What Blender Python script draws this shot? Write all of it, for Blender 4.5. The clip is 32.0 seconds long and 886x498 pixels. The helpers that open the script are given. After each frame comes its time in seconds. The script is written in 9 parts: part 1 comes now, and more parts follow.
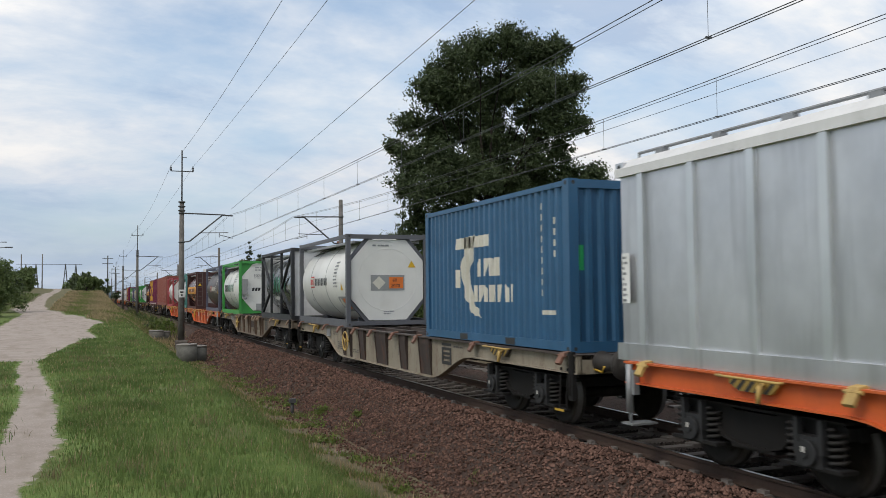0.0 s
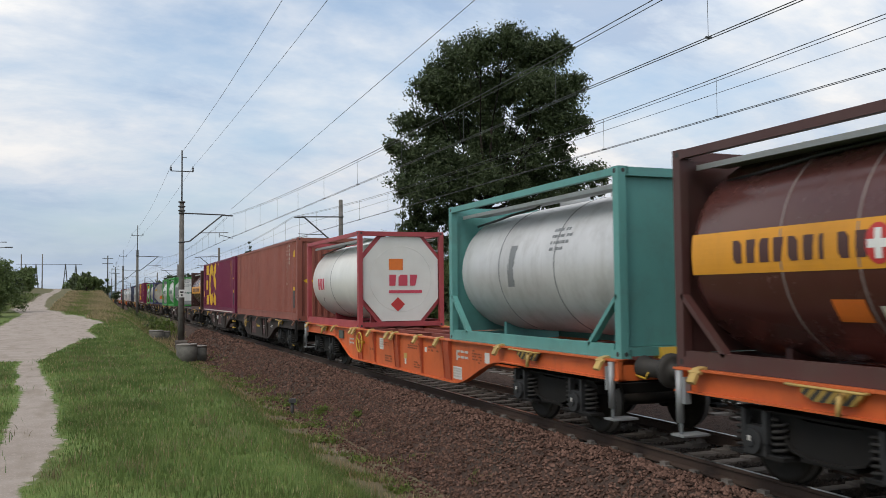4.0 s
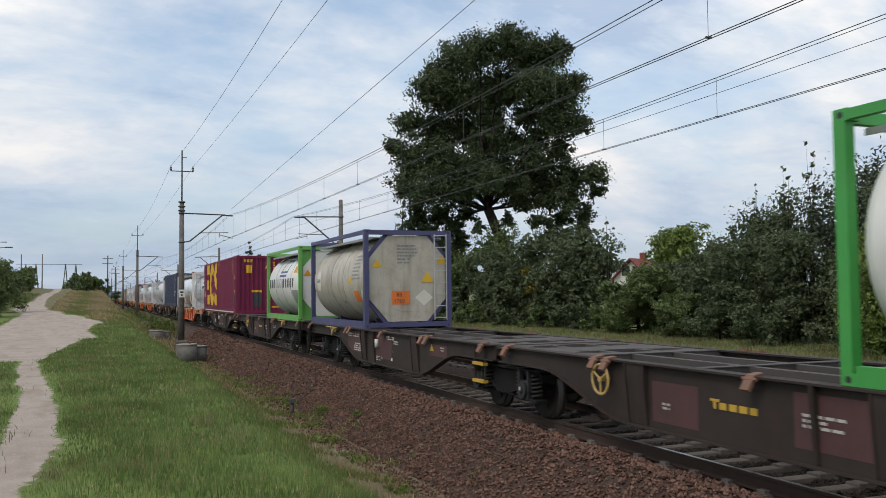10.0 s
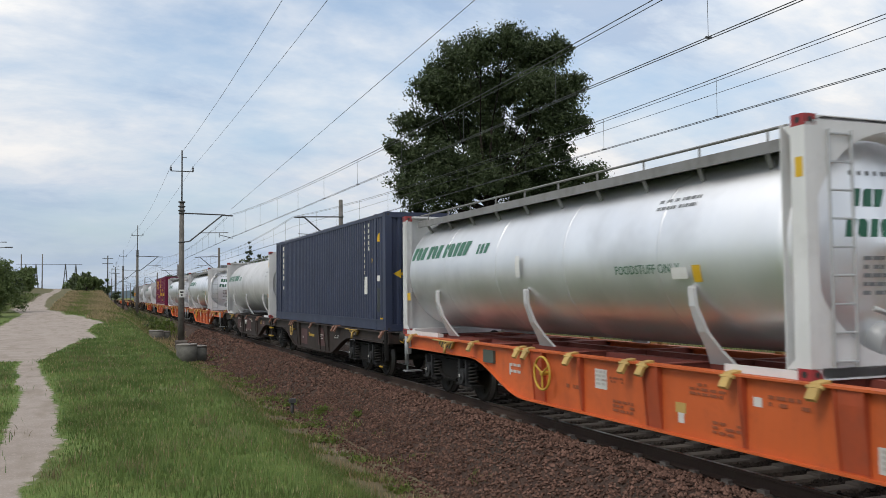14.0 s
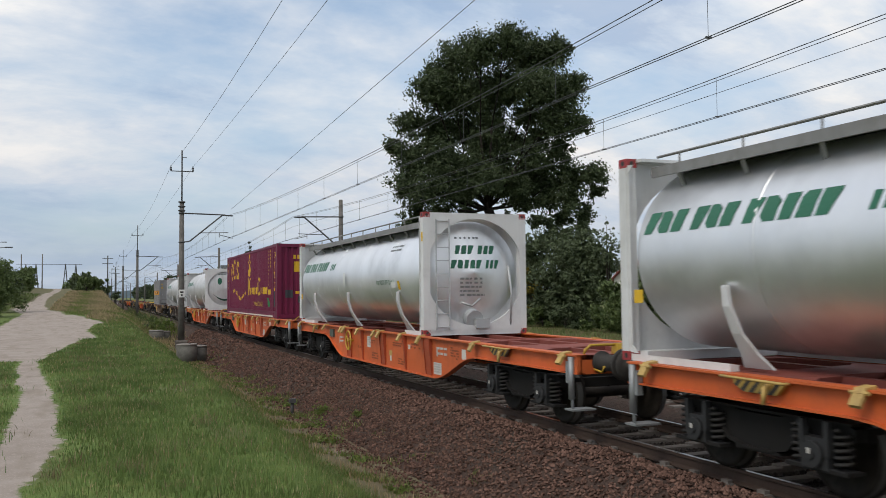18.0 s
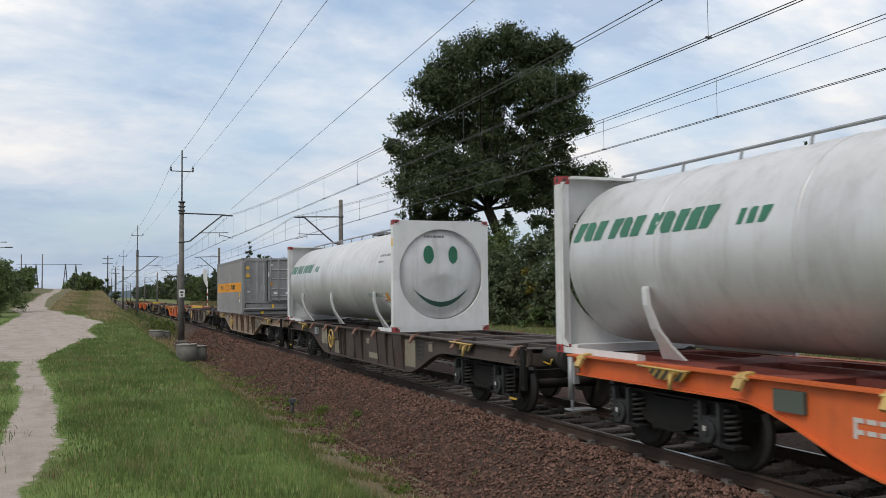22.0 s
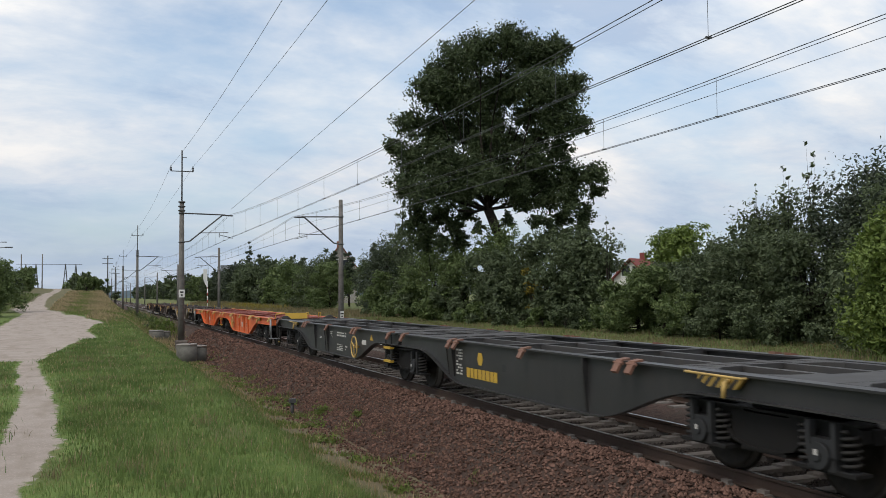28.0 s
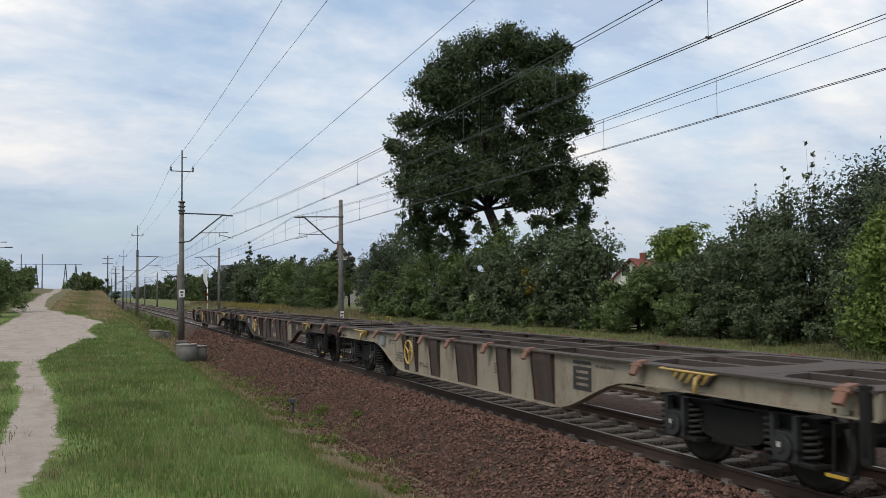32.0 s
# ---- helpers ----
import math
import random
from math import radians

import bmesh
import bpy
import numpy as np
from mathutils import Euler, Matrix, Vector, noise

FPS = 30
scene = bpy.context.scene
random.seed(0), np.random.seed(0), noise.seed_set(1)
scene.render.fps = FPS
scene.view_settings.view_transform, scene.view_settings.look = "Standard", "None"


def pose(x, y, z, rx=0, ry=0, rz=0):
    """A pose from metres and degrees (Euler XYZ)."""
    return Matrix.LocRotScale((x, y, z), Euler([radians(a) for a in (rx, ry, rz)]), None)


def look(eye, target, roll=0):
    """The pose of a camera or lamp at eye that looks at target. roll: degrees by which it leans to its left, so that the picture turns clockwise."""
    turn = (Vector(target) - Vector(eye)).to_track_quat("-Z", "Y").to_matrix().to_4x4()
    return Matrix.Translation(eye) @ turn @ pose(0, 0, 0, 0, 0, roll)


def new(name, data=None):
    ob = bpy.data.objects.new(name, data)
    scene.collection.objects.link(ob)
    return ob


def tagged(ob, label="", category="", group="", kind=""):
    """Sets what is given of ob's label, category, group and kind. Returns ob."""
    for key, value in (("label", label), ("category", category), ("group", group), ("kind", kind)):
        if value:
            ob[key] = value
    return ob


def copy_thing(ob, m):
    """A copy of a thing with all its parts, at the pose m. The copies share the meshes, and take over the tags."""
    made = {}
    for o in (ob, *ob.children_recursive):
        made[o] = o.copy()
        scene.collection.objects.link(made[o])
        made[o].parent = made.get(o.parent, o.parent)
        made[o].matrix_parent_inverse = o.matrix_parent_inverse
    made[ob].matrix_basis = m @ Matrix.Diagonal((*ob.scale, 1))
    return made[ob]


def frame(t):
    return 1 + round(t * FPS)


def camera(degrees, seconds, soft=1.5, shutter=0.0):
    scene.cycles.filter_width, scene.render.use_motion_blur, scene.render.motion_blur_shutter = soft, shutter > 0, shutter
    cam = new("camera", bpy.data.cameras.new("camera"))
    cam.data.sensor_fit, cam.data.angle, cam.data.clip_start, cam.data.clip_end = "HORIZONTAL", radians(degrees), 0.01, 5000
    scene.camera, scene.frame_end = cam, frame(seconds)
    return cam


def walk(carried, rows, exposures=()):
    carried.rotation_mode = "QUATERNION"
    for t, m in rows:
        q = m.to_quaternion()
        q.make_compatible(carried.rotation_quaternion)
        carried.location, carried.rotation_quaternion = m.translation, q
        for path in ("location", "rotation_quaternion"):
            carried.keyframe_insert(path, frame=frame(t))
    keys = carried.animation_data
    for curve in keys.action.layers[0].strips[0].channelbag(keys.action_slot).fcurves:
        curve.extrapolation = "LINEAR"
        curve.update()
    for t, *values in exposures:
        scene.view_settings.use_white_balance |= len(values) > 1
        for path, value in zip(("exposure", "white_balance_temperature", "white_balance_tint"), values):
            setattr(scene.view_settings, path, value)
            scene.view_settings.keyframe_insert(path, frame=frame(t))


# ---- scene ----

# camera: stands still beside the line
EYE = Vector((0.0, 0.0, 2.061))
YAW, PITCH = radians(21.618), radians(2.914)
AIM = EYE + Vector((math.sin(YAW) * math.cos(PITCH), math.cos(YAW) * math.cos(PITCH), math.sin(PITCH)))
cam = camera(53.545, 32.0, 0.75, 0.1)
walk(cam, [(0.0, look(EYE, AIM, -0.577)), (32.0, look(EYE, AIM, -0.577))], [(0.0, 0.0, 6700, 8), (16.5, 0.0, 6700, 8), (17.5, -0.08, 6700, 8), (19.0, -0.08, 6700, 8), (19.8, 0.0, 6700, 8), (32.0, 0.0, 6700, 8)])

# ------------------------------------------------------------------ sky and sun
TRACK = 7.72       # centre of the train's track; the second track lies 4 m beyond
TRACK2 = 11.72


def make_sky():
    w = bpy.data.worlds.new("sky")
    scene.world = w
    w.use_nodes = True
    nt = w.node_tree
    n, l = nt.nodes, nt.links
    n.clear()
    out = n.new("ShaderNodeOutputWorld")
    bg = n.new("ShaderNodeBackground")
    bg.inputs["Strength"].default_value = 0.098
    sky = n.new("ShaderNodeTexSky")
    sky.sky_type, sky.sun_disc = "NISHITA", False
    sky.sun_elevation, sky.sun_rotation = radians(51), radians(247)
    sky.dust_density, sky.air_density, sky.ozone_density = 1.5, 1.0, 1.5
    tc = n.new("ShaderNodeTexCoord")
    sep = n.new("ShaderNodeSeparateXYZ")
    l.new(tc.outputs["Generated"], sep.inputs[0])
    # a flat cloud layer: direction divided by its height
    add = n.new("ShaderNodeMath"); add.operation = "ADD"; add.inputs[1].default_value = 0.30
    l.new(sep.outputs["Z"], add.inputs[0])
    mx = n.new("ShaderNodeMath"); mx.operation = "MAXIMUM"; mx.inputs[1].default_value = 0.05
    l.new(add.outputs[0], mx.inputs[0])
    dx = n.new("ShaderNodeMath"); dx.operation = "DIVIDE"
    dy = n.new("ShaderNodeMath"); dy.operation = "DIVIDE"
    l.new(sep.outputs["X"], dx.inputs[0]); l.new(mx.outputs[0], dx.inputs[1])
    l.new(sep.outputs["Y"], dy.inputs[0]); l.new(mx.outputs[0], dy.inputs[1])
    com = n.new("ShaderNodeCombineXYZ")
    l.new(dx.outputs[0], com.inputs[0]); l.new(dy.outputs[0], com.inputs[1])
    mp = n.new("ShaderNodeMapping")
    mp.inputs["Rotation"].default_value = (0, 0, radians(-18))
    mp.inputs["Scale"].default_value = (1.0, 1.45, 1)
    mp.inputs["Location"].default_value = (3.9, 0.9, 0)
    l.new(com.outputs[0], mp.inputs[0])

    def noise_node(scale, detail, rough, distort=0.0):
        t = n.new("ShaderNodeTexNoise")
        t.inputs["Scale"].default_value, t.inputs["Detail"].default_value = scale, detail
        t.inputs["Roughness"].default_value, t.inputs["Distortion"].default_value = rough, distort
        l.new(mp.outputs[0], t.inputs["Vector"])
        return t

    def ramp(src, *stops):
        r = n.new("ShaderNodeValToRGB")
        while len(r.color_ramp.elements) < len(stops):
            r.color_ramp.elements.new(0.5)
        for e, (p, c) in zip(r.color_ramp.elements, stops):
            e.position, e.color = p, (*c, 1)
        l.new(src, r.inputs[0])
        return r

    def mathn(op, a, b):
        q = n.new("ShaderNodeMath"); q.operation = op
        for k, v in enumerate((a, b)):
            if isinstance(v, (int, float)):
                q.inputs[k].default_value = v
            else:
                l.new(v, q.inputs[k])
        return q.outputs[0]

    # thicker and thinner parts of the cloud deck: bearing and height in degrees, half sizes, weight
    DECK_PARTS = [(-2.0, 9.0, 7.0, 2.2, 0.13), (-4.0, 17.0, 6.0, 2.0, 0.07), (15.0, 15.4, 5.5, 2.8, 0.17), (10.5, 6.6, 7.5, 1.7, 0.08), (5.0, 3.0, 16.0, 2.6, -0.09),
                  (3.0, 12.6, 10.0, 1.7, -0.05), (18.5, 19.0, 8.0, 1.4, -0.10), (31.5, 17.6, 5.0, 2.4, -0.10), (38.0, 9.3, 8.0, 1.8, 0.07), (43.0, 17.0, 9.0, 2.6, -0.06), (-3.5, 4.6, 7.0, 2.0, -0.07)]

    def thicker(src):
        for az, el, ra, re, w in DECK_PARTS:
            az, el = radians(az), radians(el)
            side = mathn("ADD", mathn("MULTIPLY", sep.outputs["X"], math.cos(az) / radians(ra)), mathn("MULTIPLY", sep.outputs["Y"], -math.sin(az) / radians(ra)))
            high = mathn("MULTIPLY", mathn("SUBTRACT", sep.outputs["Z"], math.sin(el)), 1 / radians(re))
            ahead = mathn("ADD", mathn("MULTIPLY", sep.outputs["X"], math.sin(az)), mathn("MULTIPLY", sep.outputs["Y"], math.cos(az)))
            r2 = mathn("ADD", mathn("MULTIPLY", side, side), mathn("MULTIPLY", high, high))
            g = mathn("MULTIPLY", mathn("POWER", 2.718, mathn("MULTIPLY", r2, -0.7)), mathn("GREATER_THAN", ahead, 0.0))
            src = mathn("ADD", src, mathn("MULTIPLY", g, w))
        return src

    cover = ramp(noise_node(0.8, 8, 0.58, 0.2).outputs["Fac"], (0.33, (0.1, 0.1, 0.1)), (0.54, (1, 1, 1)))
    wisps = mathn("ADD", mathn("MULTIPLY", noise_node(1.7, 10, 0.62, 0.25).outputs["Fac"], 0.72), mathn("MULTIPLY", noise_node(5.5, 8, 0.6, 0.4).outputs["Fac"], 0.28))
    shade = ramp(thicker(wisps), (0.35, (5.1, 6.2, 8.2)), (0.45, (7.5, 8.3, 9.6)), (0.55, (9.9, 9.95, 10.3)), (0.66, (12.6, 11.9, 11.3)))
    mix = n.new("ShaderNodeMix"); mix.data_type = "RGBA"
    l.new(cover.outputs[0], mix.inputs["Factor"])
    boost = n.new("ShaderNodeMix"); boost.data_type, boost.blend_type = "RGBA", "MULTIPLY"
    boost.inputs["Factor"].default_value = 1.0
    l.new(sky.outputs[0], boost.inputs["A"]); boost.inputs["B"].default_value = (1.9, 1.9, 1.85, 1)
    l.new(boost.outputs["Result"], mix.inputs["A"]); l.new(shade.outputs[0], mix.inputs["B"])
    # milky layer low over the horizon
    low = ramp(sep.outputs["Z"], (0.0, (1, 1, 1)), (0.30, (0, 0, 0)))
    mix2 = n.new("ShaderNodeMix"); mix2.data_type = "RGBA"
    sc = n.new("ShaderNodeMath"); sc.operation = "MULTIPLY"; sc.inputs[1].default_value = 0.72
    l.new(low.outputs[0], sc.inputs[0]); l.new(sc.outputs[0], mix2.inputs["Factor"])
    l.new(mix.outputs["Result"], mix2.inputs["A"]); mix2.inputs["B"].default_value = (3.8, 4.8, 6.5, 1)
    l.new(mix2.outputs["Result"], bg.inputs["Color"]); l.new(bg.outputs[0], out.inputs[0])


make_sky()
sun = new("sun", bpy.data.lights.new("sun", "SUN"))
sun.data.energy, sun.data.angle, sun.data.color = 1.4, radians(22), (1.0, 0.95, 0.88)
sun.matrix_world = look((-28, -12, 38), (0, 0, 0))

# ------------------------------------------------------------------ materials
MATS = {}


def nodes_of(name):
    m = bpy.data.materials.new(name)
    m.use_nodes = True
    nt = m.node_tree
    return m, nt.nodes, nt.links, nt.nodes["Principled BSDF"]


def mixc(n, l, fac, a, b, mode="MIX"):
    x = n.new("ShaderNodeMix")
    x.data_type, x.blend_type = "RGBA", mode
    for key, v in (("Factor", fac), ("A", a), ("B", b)):
        if isinstance(v, (int, float)):
            x.inputs[key].default_value = v
        elif isinstance(v, tuple):
            x.inputs[key].default_value = (*v, 1)
        else:
            l.new(v, x.inputs[key])
    return x.outputs["Result"]


def noi(n, l, scale, detail=4, rough=0.55, stretch=(1, 1, 1), coord="Object"):
    tc = n.new("ShaderNodeTexCoord")
    mp = n.new("ShaderNodeMapping")
    mp.inputs["Scale"].default_value = stretch
    l.new(tc.outputs[coord], mp.inputs[0])
    t = n.new("ShaderNodeTexNoise")
    t.inputs["Scale"].default_value, t.inputs["Detail"].default_value, t.inputs["Roughness"].default_value = scale, detail, rough
    l.new(mp.outputs[0], t.inputs["Vector"])
    return t.outputs["Fac"]


def rampv(n, l, src, a, b):
    r = n.new("ShaderNodeMapRange")
    r.inputs["From Min"].default_value, r.inputs["From Max"].default_value = a, b
    l.new(src, r.inputs["Value"])
    return r.outputs["Result"]


def bump(n, l, bsdf, src, strength, dist):
    b = n.new("ShaderNodeBump")
    b.inputs["Strength"].default_value, b.inputs["Distance"].default_value = strength, dist
    l.new(src, b.inputs["Height"])
    l.new(b.outputs[0], bsdf.inputs["Normal"])


def paint(name, col, rough=0.45, dirt=0.35, dirtcol=(0.09, 0.075, 0.06), metal=0.0, rust=0.0, rustcol=(0.13, 0.05, 0.025), streak=0.35, gloss=0.5):
    """Weathered paint: patchy fading, vertical dirt streaks, specks of rust."""
    if name in MATS:
        return MATS[name]
    m, n, l, b = nodes_of(name)
    big = noi(n, l, 0.7, 3)
    fade = mixc(n, l, rampv(n, l, big, 0.3, 0.75), tuple(c * 0.88 for c in col), tuple(min(1, c * 1.08 + 0.005) for c in col))
    run = noi(n, l, 3.0, 6, 0.65, (1.2, 1.2, 0.12))
    runf = rampv(n, l, run, 0.50, 0.82)
    k = n.new("ShaderNodeMath"); k.operation = "MULTIPLY"; k.inputs[1].default_value = streak * dirt * 2
    l.new(runf, k.inputs[0])
    c = mixc(n, l, k.outputs[0], fade, dirtcol)
    spot = noi(n, l, 2.2, 8, 0.7)
    k2 = n.new("ShaderNodeMath"); k2.operation = "MULTIPLY"; k2.inputs[1].default_value = dirt
    l.new(rampv(n, l, spot, 0.48, 0.78), k2.inputs[0])
    c = mixc(n, l, k2.outputs[0], c, dirtcol)
    if rust:
        r = noi(n, l, 4.5, 8, 0.72, (1, 1, 0.5))
        k3 = n.new("ShaderNodeMath"); k3.operation = "MULTIPLY"; k3.inputs[1].default_value = min(1, rust * 1.3)
        l.new(rampv(n, l, r, 0.62 - 0.22 * rust, 0.72 - 0.1 * rust), k3.inputs[0])
        c = mixc(n, l, k3.outputs[0], c, rustcol)
    l.new(c, b.inputs["Base Color"])
    b.inputs["Metallic"].default_value = metal
    b.inputs["Specular IOR Level"].default_value = gloss
    l.new(rampv2(n, l, spot, rough), b.inputs["Roughness"])
    bump(n, l, b, noi(n, l, 35, 4), 0.12, 0.004)
    MATS[name] = m
    return m


def rampv2(n, l, src, rough):
    r = n.new("ShaderNodeMapRange")
    r.inputs["To Min"].default_value, r.inputs["To Max"].default_value = max(0.05, rough - 0.1), min(1, rough + 0.2)
    l.new(src, r.inputs["Value"])
    return r.outputs["Result"]


def aluminium(name, low, high, rough, grain=(1, 6, 0.25), metal=0.9):
    """Bare sheet metal: brushed grain, and blotchy reflections put into the colour."""
    m, n, l, b = nodes_of(name)
    c = mixc(n, l, rampv(n, l, noi(n, l, 1.1, 5, 0.55, (1, 1, 0.7)), 0.3, 0.72), low, high)
    c = mixc(n, l, rampv(n, l, noi(n, l, 0.8, 4, 0.6, grain), 0.52, 0.8), c, tuple(v * 0.7 for v in low))
    l.new(c, b.inputs["Base Color"])
    b.inputs["Metallic"].default_value = metal
    r = n.new("ShaderNodeMapRange")
    r.inputs["To Min"].default_value, r.inputs["To Max"].default_value = rough - 0.12, rough + 0.18
    l.new(noi(n, l, 1.7, 5, 0.6), r.inputs["Value"]); l.new(r.outputs["Result"], b.inputs["Roughness"])
    bump(n, l, b, noi(n, l, 0.9, 2), 0.5, 0.02)
    return m


def leafy(name, dark, light, hue_noise=0.6):
    m, n, l, b = nodes_of(name)
    g = n.new("ShaderNodeNewGeometry")
    c = mixc(n, l, g.outputs["Random Per Island"], dark, light)
    c = mixc(n, l, rampv(n, l, noi(n, l, hue_noise, 3), 0.35, 0.7), c, tuple(0.5 * (a + q) for a, q in zip(dark, light)), "MIX")
    l.new(c, b.inputs["Base Color"])
    b.inputs["Roughness"].default_value = 0.55
    b.inputs["Specular IOR Level"].default_value = 0.3
    tr = n.new("ShaderNodeBsdfTranslucent")
    l.new(c, tr.inputs["Color"])
    ms = n.new("ShaderNodeMixShader"); ms.inputs[0].default_value = 0.25
    out = [x for x in n if x.type == "OUTPUT_MATERIAL"][0]
    l.new(b.outputs[0], ms.inputs[1]); l.new(tr.outputs[0], ms.inputs[2]); l.new(ms.outputs[0], out.inputs[0])
    return m


def rough_mat(name, a, b2, scale, rough=0.9, bumps=0.5, dist=0.02, scale2=None, c3=None, island=False):
    m, n, l, b = nodes_of(name)
    c = mixc(n, l, rampv(n, l, noi(n, l, scale, 6, 0.65), 0.35, 0.68), a, b2)
    if c3:
        c = mixc(n, l, rampv(n, l, noi(n, l, scale2 or scale * 0.15, 4), 0.5, 0.7), c, c3)
    if island:
        g = n.new("ShaderNodeNewGeometry")
        v = rampv(n, l, g.outputs["Random Per Island"], 0, 1)
        h = n.new("ShaderNodeHueSaturation")
        l.new(c, h.inputs["Color"])
        r = n.new("ShaderNodeMapRange")
        r.inputs["To Min"].default_value, r.inputs["To Max"].default_value = 0.45, 1.6
        l.new(v, r.inputs["Value"]); l.new(r.outputs["Result"], h.inputs["Value"])
        c = h.outputs[0]
    l.new(c, b.inputs["Base Color"])
    b.inputs["Roughness"].default_value = rough
    b.inputs["Specular IOR Level"].default_value = 0.15
    bump(n, l, b, noi(n, l, scale * 3, 5, 0.7), bumps, dist)
    return m


# ------------------------------------------------------------------ mesh helpers
def part(name, bm, material, parent=None, label="", loc=None, smooth=False):
    me = bpy.data.meshes.new(name)
    bm.to_mesh(me)
    bm.free()
    for mm in (material if isinstance(material, (list, tuple)) else [material]):
        me.materials.append(mm)
    if smooth:
        me.shade_smooth()
    return put(name, me, parent, label, loc)


def put(name, me, parent=None, label="", loc=None):
    ob = new(name, me)
    if parent:
        ob.parent = parent
    if loc is not None:
        ob.location = loc
    if label:
        ob["label"] = label
    return ob


def thing(name, label, category, group=""):
    return tagged(new(name), label, category, group)


def box(bm, x0, x1, y0, y1, z0, z1, mi=0):
    v = [bm.verts.new((x, y, z)) for z in (z0, z1) for x, y in ((x0, y0), (x1, y0), (x1, y1), (x0, y1))]
    for f in ((3, 2, 1, 0), (4, 5, 6, 7), (0, 1, 5, 4), (1, 2, 6, 5), (2, 3, 7, 6), (3, 0, 4, 7)):
        bm.faces.new([v[i] for i in f]).material_index = mi
    return v


def slab(bm, poly, axis, a, b, mi=0):
    """Extrudes a polygon from a to b along axis (0: poly in yz; 1: in xz; 2: in xy)."""
    def at(p, d):
        return {0: (d, p[0], p[1]), 1: (p[0], d, p[1]), 2: (p[0], p[1], d)}[axis]
    A = [bm.verts.new(at(p, a)) for p in poly]
    B = [bm.verts.new(at(p, b)) for p in poly]
    k = len(poly)
    bm.faces.new(A).material_index = mi
    bm.faces.new(B[::-1]).material_index = mi
    for i in range(k):
        bm.faces.new((A[i], B[i], B[(i + 1) % k], A[(i + 1) % k])).material_index = mi


def rod(bm, p, q, r, n=8, r2=None, mi=0):
    p, q = Vector(p), Vector(q)
    d = q - p
    rot = d.to_track_quat("Z", "Y").to_matrix()
    A, B = [], []
    for i in range(n):
        a = 2 * math.pi * i / n
        c = Vector((math.cos(a), math.sin(a), 0))
        A.append(bm.verts.new(p + rot @ (c * r)))
        B.append(bm.verts.new(q + rot @ (c * (r if r2 is None else r2))))
    for i in range(n):
        f = bm.faces.new((A[i], A[(i + 1) % n], B[(i + 1) % n], B[i]))
        f.smooth, f.material_index = n > 6, mi
    bm.faces.new(A[::-1]).material_index = mi
    bm.faces.new(B).material_index = mi


def beam(bm, p, q, w, h, mi=0):
    """A square bar from p to q."""
    p, q = Vector(p), Vector(q)
    rot = (q - p).to_track_quat("Z", "Y").to_matrix()
    A, B = [], []
    for a, b in ((-1, -1), (1, -1), (1, 1), (-1, 1)):
        c = rot @ Vector((a * w / 2, b * h / 2, 0))
        A.append(bm.verts.new(p + c)); B.append(bm.verts.new(q + c))
    for i in range(4):
        bm.faces.new((A[i], A[(i + 1) % 4], B[(i + 1) % 4], B[i])).material_index = mi
    bm.faces.new(A[::-1]).material_index = mi
    bm.faces.new(B).material_index = mi


def revolve(bm, prof, centre, axis, n=24, mi=0, cap=True):
    """Turns a profile of (along axis, radius) about an axis through centre."""
    ax = {0: (Vector((1, 0, 0)), Vector((0, 1, 0)), Vector((0, 0, 1))), 1: (Vector((0, 1, 0)), Vector((0, 0, 1)), Vector((1, 0, 0))),
          2: (Vector((0, 0, 1)), Vector((1, 0, 0)), Vector((0, 1, 0)))}[axis]
    c = Vector(centre)
    rings = []
    for s, r in prof:
        rings.append([bm.verts.new(c + ax[0] * s + (ax[1] * math.cos(2 * math.pi * i / n) + ax[2] * math.sin(2 * math.pi * i / n)) * max(r, 1e-4)) for i in range(n)])
    for A, B in zip(rings, rings[1:]):
        for i in range(n):
            f = bm.faces.new((A[i], A[(i + 1) % n], B[(i + 1) % n], B[i]))
            f.smooth, f.material_index = True, mi
    if cap:
        bm.faces.new(rings[0][::-1]).material_index = mi
        bm.faces.new(rings[-1]).material_index = mi


def ring(bm, centre, axis, R, r, n=20, k=6, mi=0):
    prof = [(r * math.sin(2 * math.pi * j / k), R + r * math.cos(2 * math.pi * j / k)) for j in range(k + 1)]
    revolve(bm, prof, centre, axis, n, mi, cap=False)


def tube(bm, pts, r, n=6):
    """One bent pipe through the points."""
    pts = [Vector(p) for p in pts]
    rings = []
    for i, p in enumerate(pts):
        d = (pts[min(i + 1, len(pts) - 1)] - pts[max(i - 1, 0)]).normalized()
        rot = d.to_track_quat("Z", "Y").to_matrix()
        if abs(d.z) < 0.98:
            x = d.cross(Vector((0, 0, 1))).normalized()
        elif rings:
            x = (keep - d * keep.dot(d)).normalized()
        else:
            x = rot @ Vector((1, 0, 0))
        keep = x
        y = d.cross(x)
        rings.append([bm.verts.new(p + (x * math.cos(2 * math.pi * k / n) + y * math.sin(2 * math.pi * k / n)) * r) for k in range(n)])
    for A, B in zip(rings, rings[1:]):
        for k in range(n):
            bm.faces.new((A[k], A[(k + 1) % n], B[(k + 1) % n], B[k])).smooth = True
    bm.faces.new(rings[0][::-1])
    bm.faces.new(rings[-1])


def sstep(a, b, x):
    t = min(1, max(0, (x - a) / (b - a)))
    return t * t * (3 - 2 * t)


# ------------------------------------------------------------------ ground
def lerp_list(x, pts):
    if x <= pts[0][0]:
        return pts[0][1]
    for (a, u), (b, v) in zip(pts, pts[1:]):
        if x <= b:
            return u + (v - u) * sstep(a, b, x)
    return pts[-1][1]


